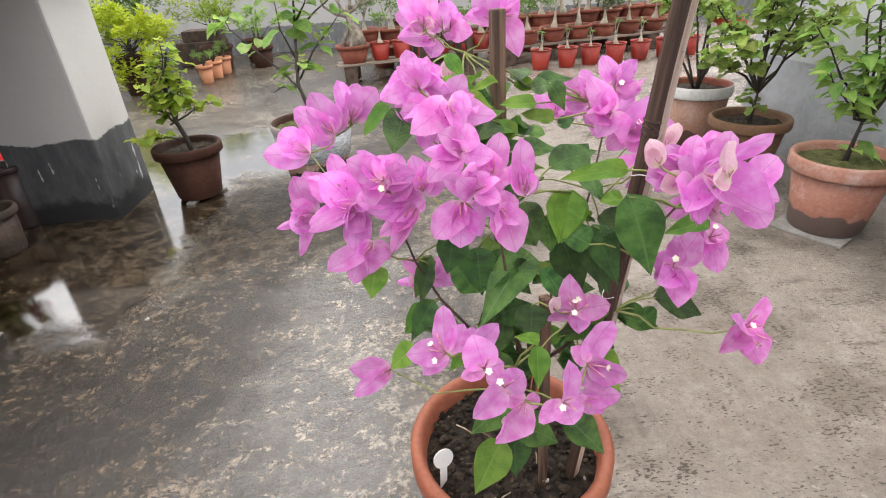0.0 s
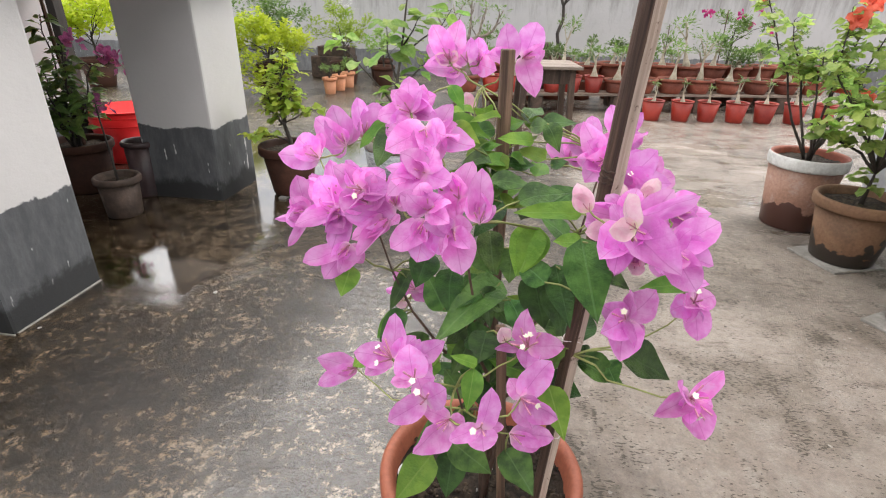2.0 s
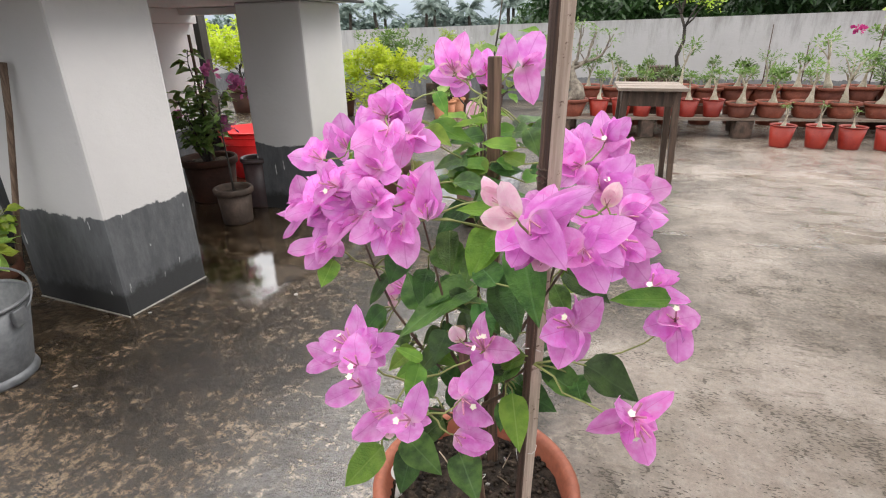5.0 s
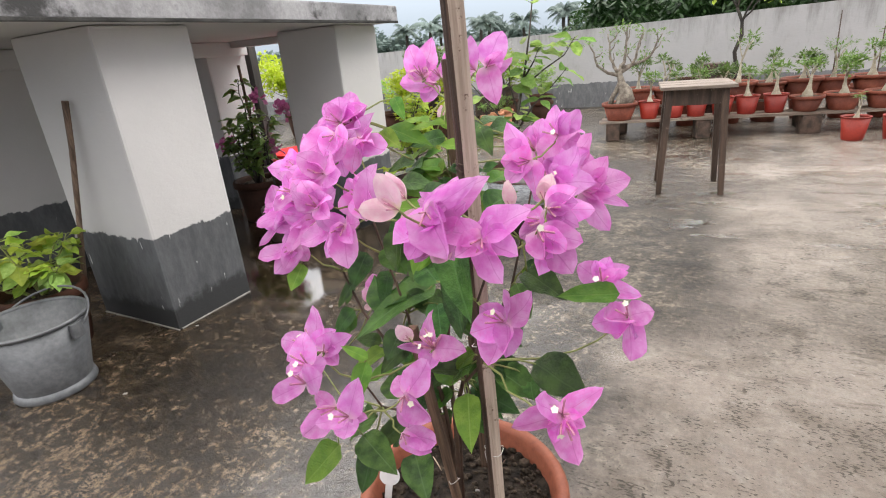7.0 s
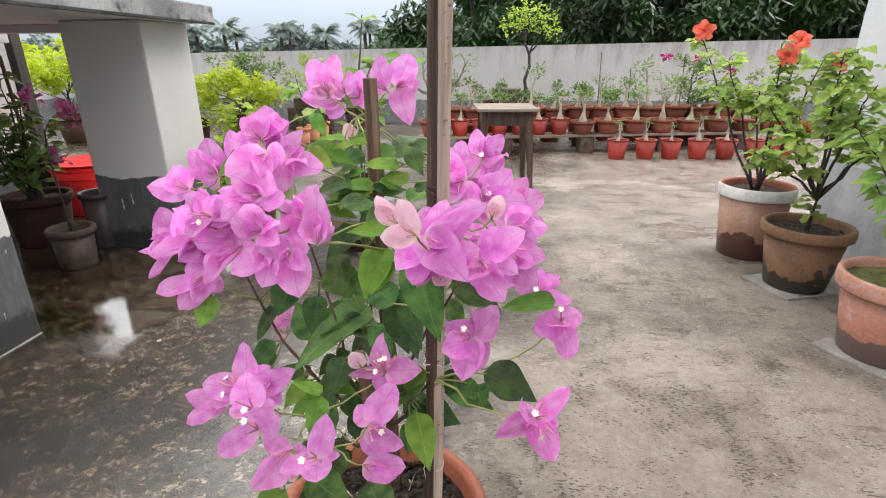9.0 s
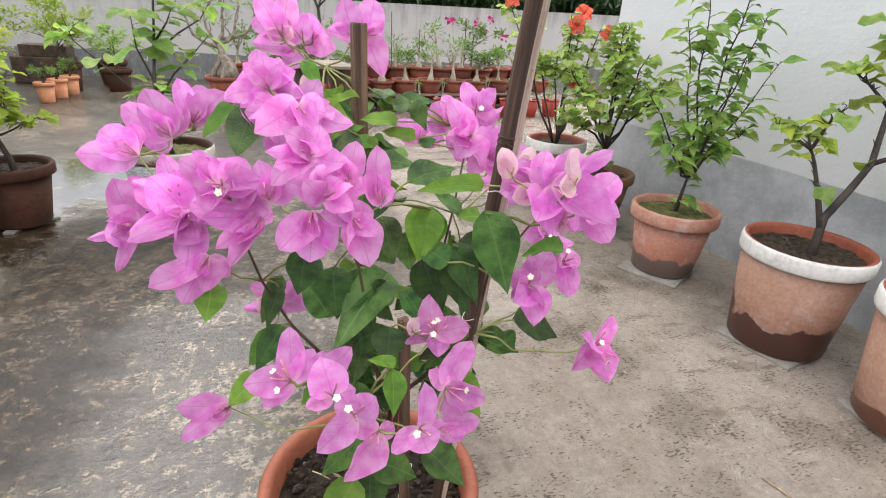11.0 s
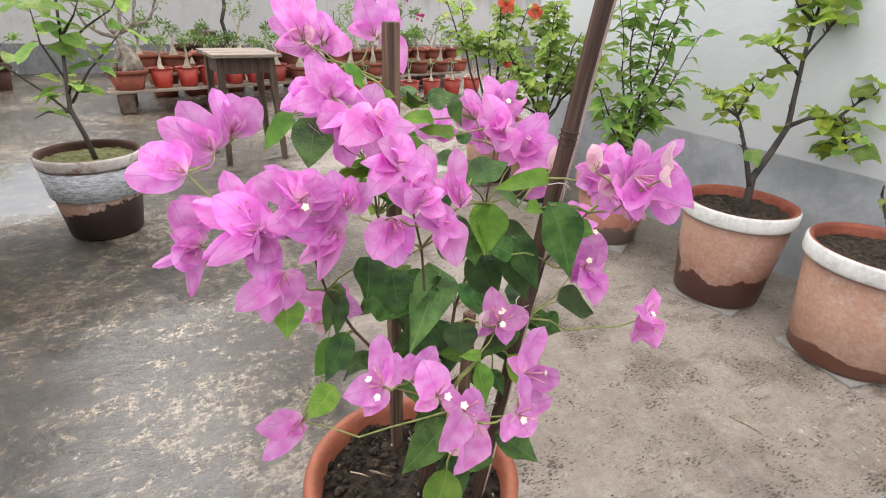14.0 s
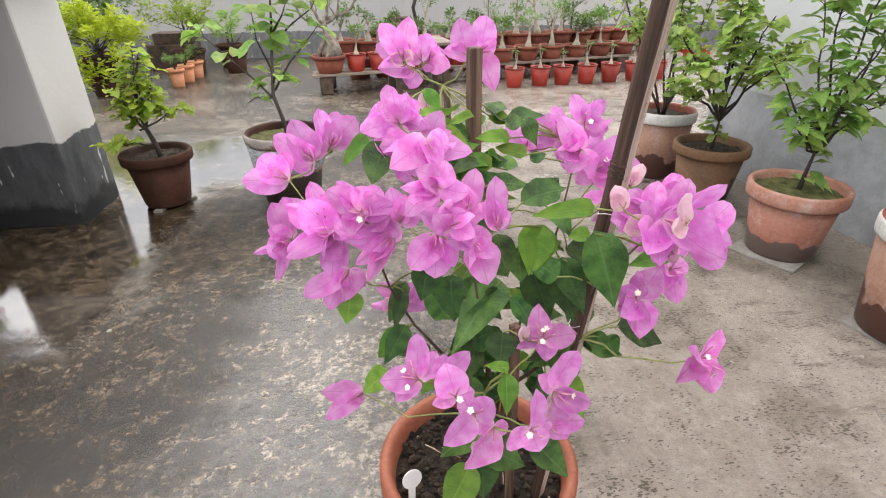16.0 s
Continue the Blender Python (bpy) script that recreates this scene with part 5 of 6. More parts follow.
leaf((0.189, 0.701, 0.639), (0.163, 0.721, 0.679), LEAF_A, 0.036)
leaf((0.220, 0.690, 0.606), (0.249, 0.674, 0.632), LEAF_A, 0.040)
leaf((0.274, 0.698, 0.663), (0.299, 0.657, 0.641), LEAF_A, 0.033)
leaf((0.320, 0.664, 0.733), (0.337, 0.616, 0.688), LEAF_A, 0.034)
leaf((0.308, 0.643, 0.723), (0.275, 0.658, 0.746), LEAF_A, 0.037)
leaf((0.397, 0.682, 0.598), (0.407, 0.657, 0.588), LEAF_A, 0.030)
leaf((0.253, 0.709, 0.788), (0.225, 0.676, 0.756), LEAF_A, 0.028)
leaf((0.292, 0.675, 0.771), (0.275, 0.642, 0.729), LEAF_B, 0.041)
leaf((0.233, 0.674, 0.746), (0.258, 0.658, 0.720), LEAF_A, 0.039)
leaf((0.280, 0.804, 0.856), (0.304, 0.800, 0.863), LEAF_A, 0.025)
leaf((0.202, 0.846, 0.864), (0.169, 0.826, 0.870), LEAF_B, 0.023)
leaf((0.232, 0.829, 0.847), (0.193, 0.802, 0.840), LEAF_A, 0.027)
leaf((0.253, 0.785, 0.815), (0.222, 0.766, 0.822), LEAF_B, 0.025)
leaf((0.239, 0.820, 0.864), (0.205, 0.788, 0.866), LEAF_B, 0.017)
leaf((0.175, 0.786, 0.864), (0.237, 0.795, 0.842), LEAF_B, 0.027)
leaf((0.205, 0.780, 0.814), (0.244, 0.788, 0.818), LEAF_A, 0.027)
leaf((0.226, 0.801, 0.835), (0.202, 0.769, 0.826), LEAF_B, 0.019)
leaf((0.239, 0.784, 0.782), (0.273, 0.796, 0.800), LEAF_A, 0.033)
leaf((0.317, 0.764, 0.767), (0.348, 0.778, 0.795), LEAF_A, 0.044)
leaf((0.177, 0.803, 0.902), (0.197, 0.788, 0.876), LEAF_B, 0.018)
leaf((0.300, 0.796, 0.863), (0.321, 0.781, 0.835), LEAF_A, 0.026)
leaf((0.309, 0.781, 0.815), (0.329, 0.780, 0.823), LEAF_A, 0.017)
leaf((0.198, 0.768, 0.793), (0.238, 0.768, 0.779), LEAF_B, 0.021)
leaf((0.211, 0.778, 0.802), (0.242, 0.777, 0.794), LEAF_B, 0.019)
leaf((0.191, 0.789, 0.852), (0.178, 0.765, 0.846), LEAF_B, 0.015)
leaf((0.220, 0.794, 0.826), (0.246, 0.797, 0.836), LEAF_B, 0.018)
leaf((0.254, 0.795, 0.787), (0.239, 0.765, 0.771), LEAF_A, 0.019)
# smaller leaves along the limbs, mostly inside the plant
for _ in range(58):
    path = limbs[rng.choice(("left", "middle", "back", "right", "low", "top"))]
    p = along(path, rng.uniform(0.35, 0.8))
    a = rng.uniform(0, 6.28)
    d = Vector((math.cos(a), math.sin(a), rng.uniform(-0.9, 0.35))).normalized()
    q = p + d * rng.uniform(0.010, 0.022)
    if q.z > 0.44:
        leaf(q, q + d * rng.uniform(0.035, 0.065), LEAF_B if rng.random() < (0.5 if q.z > 0.78 else 0.15) else LEAF_A)
for _ in range(34):
    q = Vector((rng.uniform(0.18, 0.31), rng.uniform(0.77, 0.88), rng.uniform(0.74, 0.87)))
    a = rng.uniform(0, 6.28)
    leaf(q, q + Vector((math.cos(a), math.sin(a), rng.uniform(-0.5, 0.4))).normalized() * rng.uniform(0.032, 0.055), LEAF_B if rng.random() < 0.7 else LEAF_A)
# threads that tie the stems to the stakes
for c, r in (((0.350, 0.663, 0.640), 0.0135), ((0.345, 0.685, 0.470), 0.0135), ((0.283, 0.682, 0.40), 0.0095), ((0.357, 0.637, 0.80), 0.0135)):
    bm = bmesh.new()
    pts = [(math.cos(k * 0.52) * r, math.sin(k * 0.52) * r * 0.8, 0.004 * math.sin(k)) for k in range(13)]
    tube(bm, pts + [(r + 0.002, 0.003, -0.008), (r + 0.003, 0.0, -0.026)], 0.0005, 5)
    tagged(part("tie_string", bm, STRING, None, "", True, pose(*c, 8, 12, rng.uniform(0, 200))), "white thread tying stems to a stake", "string")

# ---- pots beside the house wall ----
RIGHT = "pots along the house wall"
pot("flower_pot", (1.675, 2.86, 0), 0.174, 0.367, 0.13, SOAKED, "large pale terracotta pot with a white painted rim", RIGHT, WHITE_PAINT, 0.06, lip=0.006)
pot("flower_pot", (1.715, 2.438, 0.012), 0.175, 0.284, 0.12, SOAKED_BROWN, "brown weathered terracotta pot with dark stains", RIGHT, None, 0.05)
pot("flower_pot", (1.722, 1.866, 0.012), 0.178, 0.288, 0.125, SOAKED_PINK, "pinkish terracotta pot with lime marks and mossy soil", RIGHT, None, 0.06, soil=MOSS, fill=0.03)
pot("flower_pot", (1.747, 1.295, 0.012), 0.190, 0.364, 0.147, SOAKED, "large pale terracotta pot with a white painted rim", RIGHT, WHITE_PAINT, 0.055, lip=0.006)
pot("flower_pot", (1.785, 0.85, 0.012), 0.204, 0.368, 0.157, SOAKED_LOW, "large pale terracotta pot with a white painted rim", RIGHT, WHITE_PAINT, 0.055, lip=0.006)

for x, y, a in ((1.75, 1.295, 14), (1.785, 0.85, -8), (1.712, 1.866, 31), (1.705, 2.438, 20)):
    ob = part("floor_tile", box(bmesh.new(), (-0.128, -0.128, 0), (0.128, 0.128, 0.0115), 0.003), SLAB_PALE, None, "", False, pose(x - 0.01, y, 0, 0, 0, a))
    tagged(ob, "thin pale stone tile under a pot", "tile", "tiles under the pots")

rng = random.Random(3)


def fan(rng, tips, foot=(0, 0, 0), amp=0.012, n=7):
    return [wander(rng, (foot[0] + rng.uniform(-0.015, 0.015), foot[1] + rng.uniform(-0.015, 0.015), foot[2] - 0.02), t, n, amp) for t in tips]


# tall hibiscus with coral flowers
tips = [(-0.38, -0.02, 0.70), (-0.22, 0.06, 0.62), (-0.05, -0.05, 0.68), (0.05, 0.03, 0.66), (0.18, 0.02, 0.62), (0.10, -0.06, 0.36), (-0.12, -0.08, 0.5)]
hib = shrub("hibiscus", (1.675, 2.86, 0.337), fan(rng, tips), [0.0075] * 7, HIB, 230, 0.068, 11, "tall hibiscus with sparse leaves and coral red flowers", "hibiscus", start=0.55)
for dx, dy, dz in ((-0.38, -0.02, 0.735), (0.03, -0.03, 0.69), (0.11, -0.06, 0.30), (0.24, 0.02, 0.60), (-0.02, -0.06, 0.63), (0.05, 0.0, 0.33)):
    c = Vector((dx, dy, dz))
    d = Vector((rng.uniform(-0.6, 0.2), -0.8, rng.uniform(0, 0.6))).normalized()
    bm = bmesh.new()
    tube(bm, [c, c + d * 0.03, c + d * 0.06], [0.004, 0.0025, 0.002], 6)
    f = part("flower", bm, CORAL, hib, "coral red hibiscus flower")
    q = d.to_track_quat("Z", "Y").to_matrix().to_4x4()
    for k in range(5):
        part("petal", PETAL[0], None, f, "", True, Matrix.Translation(c) @ q @ pose(0, 0, 0, 0, 0, 72 * k + rng.uniform(-8, 8)) @ pose(0, 0, 0, rng.uniform(25, 50), 0, 0) @ Matrix.Scale(0.05, 4))
# bushy plant in the brown pot
tips = [(math.cos(a) * r, math.sin(a) * r, z) for a, r, z in ((0.3, 0.26, 0.42), (1.2, 0.2, 0.62), (2.1, 0.25, 0.5), (3.0, 0.27, 0.55), (3.8, 0.27, 0.4), (4.6, 0.24, 0.6), (5.4, 0.26, 0.5), (0.9, 0.1, 0.72), (4.0, 0.12, 0.7), (3.3, 0.3, 0.33))]
trunk = [(0, 0, -0.03), (0.005, 0, 0.06), (0.015, 0.005, 0.15)]
shrub("hibiscus", (1.715, 2.438, 0.272), [trunk] + [wander(rng, (0.012, 0.003, 0.13), t, 6, 0.012) for t in tips], [0.012] + [0.007] * 10, HIB, 430, 0.066, 12,
      "dense bushy hibiscus with bright green leaves in the brown pot", "hibiscus", start=0.42)
# upright shrub in the mossy pot
tips = [(-0.26, 0.02, 0.50), (-0.16, 0.0, 0.74), (-0.05, 0.06, 0.86), (0.08, -0.02, 0.92), (0.2, 0.0, 0.80), (0.28, -0.04, 0.62), (0.24, -0.05, 0.38), (-0.2, -0.05, 0.34), (0.05, -0.1, 0.62)]
trunk = [(0, 0, -0.03), (0.01, 0, 0.08), (0.025, 0, 0.2)]
shrub("shrub", (1.722, 1.866, 0.27), [trunk] + [wander(rng, (0.02, 0, 0.15), t, 7, 0.012) for t in tips], [0.011] + [0.0052] * 9, MID, 350, 0.084, 13,
      "upright shrub with narrow green leaves in the mossy pot", "shrub", start=0.2)
# nearly bare hibiscus with a dark forked trunk
D0 = Vector((1.785, 1.275, 0.315))
main = [(1.728, 1.258, 0.305), (1.765, 1.292, 0.459), (1.83, 1.296, 0.539), (1.897, 1.304, 0.628), (1.935, 1.337, 0.732), (1.979, 1.373, 0.846), (2.027, 1.406, 0.961), (2.093, 1.434, 1.086)]
left = [(1.754, 1.284, 0.431), (1.759, 1.336, 0.532), (1.761, 1.381, 0.614), (1.755, 1.425, 0.686)]
side = [(1.897, 1.304, 0.628), (1.963, 1.279, 0.659), (2.032, 1.234, 0.655), (2.083, 1.197, 0.648)]
kids = [[(1.76, 1.402, 0.65), (1.705, 1.458, 0.69), (1.673, 1.491, 0.714)], [(1.761, 1.404, 0.656), (1.807, 1.415, 0.728), (1.845, 1.414, 0.768)], [(1.956, 1.355, 0.789), (1.917, 1.416, 0.854), (1.885, 1.457, 0.891)],
        [(1.979, 1.373, 0.846), (2.046, 1.37, 0.917), (2.099, 1.37, 0.977)], [(2.027, 1.406, 0.961), (1.993, 1.451, 1.003), (1.988, 1.469, 1.03)], [(2.032, 1.234, 0.655), (2.05, 1.191, 0.599), (2.046, 1.168, 0.553)], [(2.032, 1.234, 0.655), (2.112, 1.219, 0.718), (2.169, 1.199, 0.748)]]
twigs = []
for s in (main, left, side, *kids):
    for _ in range(13):
        p = along(s, rng.uniform(0.35, 0.95))
        twigs.append([p, p + Vector((rng.uniform(-0.03, 0.03), rng.uniform(-0.02, 0.02), rng.uniform(0.005, 0.03)))])
sub = lambda s: [tuple(Vector(p) - D0) for p in s]
ends = [sub([k[-2], k[-1]]) for k in kids + [left, main, side]]
shrub("hibiscus", tuple(D0), [sub(s) for s in (main, left, side, *kids)] + [sub(s) for s in twigs] + ends, [0.0145, 0.0105, 0.009] + [0.0062] * 7 + [0.0033] * len(twigs) + [0.004] * 10, [LIME[0], LIME[0], *HIB], 140, 0.086, 14,
      "nearly bare hibiscus with a dark forked trunk and few leaves", "hibiscus", start=0.93, tuft=0.5)
# pruned stump
E0 = Vector((1.775, 0.83, 0.325))
cut = [[(1.748, 0.815, 0.323), (1.748, 0.815, 0.373), (1.745, 0.849, 0.432), (1.743, 0.904, 0.529)], [(1.748, 0.815, 0.373), (1.806, 0.848, 0.498), (1.847, 0.862, 0.57)], [(1.743, 0.904, 0.529), (1.733, 0.904, 0.559)]]
shrub("hibiscus", tuple(E0), [[tuple(Vector(p) - E0) for p in s] for s in cut], [0.013, 0.010, 0.004], LIME, 9, 0.03, 15, "hard pruned hibiscus stump with a few new shoots", "hibiscus", start=0.75)

# ---- pots on the terrace side ----
LEFT = "pots on the open terrace"
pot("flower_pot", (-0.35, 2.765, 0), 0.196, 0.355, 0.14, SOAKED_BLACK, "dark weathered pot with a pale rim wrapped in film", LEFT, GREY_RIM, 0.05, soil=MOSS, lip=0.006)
bm = lathe([(0.170, 0.178), (0.1755, 0.182), (0.1915, 0.298), (0.186, 0.301)], 44, 0.006)
tagged(part("plastic_wrap", bm, WRAP, None, "", True, pose(-0.35, 2.765, 0)), "crinkled clear plastic film wrapped round the pot", "plastic film")
trunk = [(0.02, -0.03, -0.03), (0.0, -0.03, 0.10), (-0.03, -0.01, 0.20), (-0.02, 0.02, 0.32), (-0.01, 0.10, 0.50), (0.0, 0.16, 0.68), (0.005, 0.2, 0.84)]
limbs_of = [[(-0.02, -0.01, 0.17), (-0.10, 0.02, 0.26), (-0.22, 0.07, 0.36), (-0.33, 0.13, 0.45), (-0.36, 0.15, 0.55)], [(-0.02, 0.0, 0.22), (0.06, 0.03, 0.34), (0.14, 0.06, 0.42), (0.21, 0.08, 0.50)],
            [(-0.01, 0.06, 0.42), (0.08, 0.14, 0.50), (0.17, 0.19, 0.56), (0.22, 0.2, 0.64)], [(-0.02, 0.02, 0.30), (-0.08, 0.06, 0.44), (-0.09, 0.10, 0.58)], [(-0.03, -0.01, 0.19), (-0.10, -0.05, 0.20), (-0.14, -0.06, 0.18)],
            [(-0.02, 0.0, 0.26), (0.0, -0.05, 0.30), (0.02, -0.07, 0.28)], [(-0.01, 0.08, 0.46), (0.05, 0.06, 0.54), (0.08, 0.05, 0.60)]]
shrub("citrus_tree", (-0.345, 2.76, 0.325), [trunk] + limbs_of, [0.011] + [0.0055] * 7, BROAD, 78, 0.105, 16,
      "young citrus tree with glossy broad leaves on a bare trunk", "citrus tree", start=0.38)
pot("flower_pot", (-0.978, 2.77, 0.012), 0.164, 0.266, 0.108, TERRA_DARK, "dark brown weathered terracotta pot on stone chips", LEFT, None, 0.05)
for a in (0.5, 2.6, 4.6):
    ob = part("stone_chip", box(bmesh.new(), (-0.03, -0.02, 0), (0.03, 0.02, 0.012), 0.003), SLAB_PALE, None, "", False, pose(-0.978 + 0.1 * math.cos(a), 2.77 + 0.1 * math.sin(a), 0, 0, 0, a * 57))
    tagged(ob, "small flat grey stone chip under the pot", "stone chip", "chips under the pot")
trunk = [(0.015, 0, -0.02), (0.005, 0, 0.06), (-0.02, 0.0, 0.14), (-0.03, 0, 0.26), (0.0, 0, 0.38), (0.03, 0, 0.46)]
tips = [(-0.13, 0.02, 0.30), (-0.12, -0.03, 0.20), (-0.06, 0.05, 0.40), (0.02, -0.02, 0.50), (0.07, 0.03, 0.42), (0.06, -0.04, 0.30), (0.05, 0.05, 0.20), (-0.01, -0.06, 0.24), (-0.08, -0.06, 0.33)]
twigs = [[(-0.01, 0, 0.05), (-0.08, -0.01, 0.075), (-0.15, -0.02, 0.06), (-0.21, -0.02, 0.075)], [(-0.05, 0, 0.13), (0.04, 0.01, 0.17), (0.12, 0.02, 0.22), (0.17, 0.02, 0.21)]]
shrub("shrub", (-0.973, 2.77, 0.247), [trunk] + twigs + [wander(rng, (-0.02, 0, 0.13 + 0.03 * (k % 4)), t, 5, 0.01) for k, t in enumerate(tips)], [0.014, 0.005, 0.005] + [0.005] * 9, [LIME[0]], 250, 0.06, 17,
      "small shrub with pale lime green leaves in a dark pot", "shrub", start=0.4)

# ---- beside and under the platform ----
# steel bucket with a bail handle
b = thing("bucket", pose(-1.362, 0.872, 0, 0, 0, 20) @ Matrix.Scale(1.03, 4), "grey galvanised steel bucket with a bail handle", "bucket")
part("bucket_body", lathe([(0, 0.012), (0.105, 0.012), (0.108, 0.02), (0.152, 0.245), (0.150, 0.245), (0.105, 0.024), (0, 0.022)], 44), STEEL, b)
part("foot_ring", lathe([(0.104, 0.0), (0.116, 0.0), (0.119, 0.006), (0.112, 0.028), (0.106, 0.028)], 44), STEEL, b)
part("rolled_rim", lathe([(0.150, 0.240), (0.157, 0.242), (0.159, 0.249), (0.154, 0.254), (0.148, 0.250), (0.150, 0.240)], 44), STEEL, b)
for sgn in (1, -1):
    part("ear", box(bmesh.new(), (sgn * 0.150 - 0.004, -0.022, 0.185), (sgn * 0.150 + 0.010, 0.022, 0.235), 0.004), STEEL, b, "riveted handle ear", False)
bm = bmesh.new()
tube(bm, [(0.157 * math.cos(k * math.pi / 14), 0.02 + 0.13 * math.sin(k * math.pi / 14), 0.218 + 0.075 * math.sin(k * math.pi / 14)) for k in range(15)], 0.004, 7)
part("bail_handle", bm, STEEL, b)
pot("flower_pot", (-1.66, 1.04, 0), 0.15, 0.25, 0.11, TERRA_DARK, "dark terracotta pot behind the steel bucket")
tips = [(math.cos(a) * r, math.sin(a) * r, z) for a, r, z in ((0, 0.2, 0.14), (0.9, 0.14, 0.22), (1.9, 0.16, 0.2), (2.8, 0.2, 0.2), (3.8, 0.2, 0.16), (4.8, 0.2, 0.17), (5.6, 0.16, 0.22), (5.2, 0.1, 0.25))]
shrub("shrub", (-1.66, 1.04, 0.215), fan(rng, tips, n=5), [0.006] * 8, LIME, 110, 0.075, 18, "low leafy plant behind the steel bucket", "shrub", start=0.35, bark=TWIG)
bm = bmesh.new()
tube(bm, [(-1.70, 1.17, 0.0), (-1.655, 1.20, 0.25), (-1.60, 1.23, 0.5), (-1.545, 1.255, 0.74), (-1.515, 1.268, 0.9)], [0.011, 0.0105, 0.010, 0.0105, 0.012], 8)
tagged(part("wooden_stick", bm, STICK, None), "brown wooden stick leaning on the pillar", "stick")

UNDER = "pots under the platform"
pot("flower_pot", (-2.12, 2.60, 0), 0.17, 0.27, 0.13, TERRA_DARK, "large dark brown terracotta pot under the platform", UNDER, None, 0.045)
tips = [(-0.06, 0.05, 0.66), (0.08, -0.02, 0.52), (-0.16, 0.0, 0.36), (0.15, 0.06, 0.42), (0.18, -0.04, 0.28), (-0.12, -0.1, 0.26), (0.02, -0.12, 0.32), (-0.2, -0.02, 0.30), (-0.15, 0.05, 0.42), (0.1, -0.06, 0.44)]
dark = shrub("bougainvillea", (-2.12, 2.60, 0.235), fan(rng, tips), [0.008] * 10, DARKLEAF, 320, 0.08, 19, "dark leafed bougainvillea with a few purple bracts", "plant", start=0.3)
bm = bmesh.new()
tube(bm, [(0.02, 0.02, -0.05), (0.0, 0.03, 0.4), (-0.02, 0.04, 0.74)], 0.009, 7)
tagged(part("support_cane", bm, WOOD, None, "", True, pose(-2.12, 2.60, 0.235)), "dark wooden support cane in the pot", "cane")
for c in ((0.22, 0.07, 0.48), (0.28, 0.05, 0.46), (0.33, 0.05, 0.44), (0.24, -0.02, 0.25), (0.12, 0.0, 0.54), (-0.24, 0.02, 0.28), (-0.28, 0.0, 0.24)):
    bract_tuft(dark, rng, c, 12, 0.04, 0.042, DUSKY_BRACT[0])
# small pot's clay tones lowered to carry the shade beneath the slab
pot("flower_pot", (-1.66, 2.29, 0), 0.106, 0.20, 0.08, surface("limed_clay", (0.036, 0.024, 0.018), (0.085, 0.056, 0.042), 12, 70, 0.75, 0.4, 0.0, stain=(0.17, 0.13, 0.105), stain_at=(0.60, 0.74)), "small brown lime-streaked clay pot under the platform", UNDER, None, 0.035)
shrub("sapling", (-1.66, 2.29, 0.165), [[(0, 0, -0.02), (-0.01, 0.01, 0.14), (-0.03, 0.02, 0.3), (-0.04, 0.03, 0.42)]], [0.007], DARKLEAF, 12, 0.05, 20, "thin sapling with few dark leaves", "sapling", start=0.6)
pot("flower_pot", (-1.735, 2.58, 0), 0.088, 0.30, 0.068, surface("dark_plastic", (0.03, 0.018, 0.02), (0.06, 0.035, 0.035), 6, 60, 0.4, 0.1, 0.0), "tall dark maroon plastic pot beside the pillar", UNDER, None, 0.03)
t = thing("plastic_bucket", pose(-2.29, 3.21, 0) @ Matrix.Diagonal((1.4, 1.4, 1.02, 1)), "bright red plastic bucket standing behind the pots", "bucket")
part("bucket_body", lathe([(0, 0.01), (0.12, 0.0), (0.125, 0.01), (0.165, 0.33), (0.160, 0.33), (0.12, 0.02), (0, 0.02)], 40), SCARLET, t)
for z in (0.24, 0.29, 0.325):
    r = 0.125 + 0.04 * (z - 0.01) / 0.32
    part("rib", lathe([(r - 0.004, z - 0.005), (r + 0.006, z - 0.003), (r + 0.006, z + 0.004), (r - 0.004, z + 0.006)], 40), SCARLET, t)

# ---- far corner ----
FAR = "pots in the far corner"
pot("flower_pot", (-2.50, 5.78, 0), 0.20, 0.33, 0.14, TERRA_DARK, "large brown pot with a golden shrub", FAR, None, 0.05)
bush("golden_shrub", (-2.50, 5.78, 0.29), 0.52, 0.37, 31, LEAF_GOLD, 2100, 0.058, "round shrub with golden yellow leaves", "shrub", base=0.05, extra=((-0.5, -0.1, 0.30), (-0.42, -0.25, 0.16), (-0.2, -0.36, 0.02), (0.0, -0.42, 0.12), (-0.05, -0.40, -0.12), (0.3, -0.3, 0.1), (-0.55, 0.0, 0.36), (0.1, -0.38, -0.04)))
pot("flower_pot", (-4.7, 5.85, 0), 0.2, 0.32, 0.14, TERRA_DARK, "large brown pot with a golden shrub", FAR, None, 0.05)
bush("golden_shrub", (-4.7, 5.85, 0.29), 0.80, 0.46, 34, LEAF_GOLD, 1900, 0.075, "round shrub with yellow green leaves", "shrub", base=0.1)
pot("flower_pot", (-2.85, 6.55, 0), 0.2, 0.3, 0.15, TERRA_DARK, "dark weathered pot in the far corner", FAR)
bush("shrub", (-2.85, 6.55, 0.26), 0.72, 0.40, 32, LEAF_ADEN, 1500, 0.05, "loose green shrub in the far corner", "shrub", base=0.1)
pot("flower_pot", (-2.05, 6.9, 0), 0.19, 0.28, 0.14, TERRA_DARK, "dark weathered pot in the far corner", FAR)
w = bush("flowering_shrub", (-2.05, 6.9, 0.25), 0.68, 0.34, 33, LEAF_LIME, 1200, 0.05, "pale shrub with small white flowers", "shrub", base=0.1)
bm = bmesh.new()
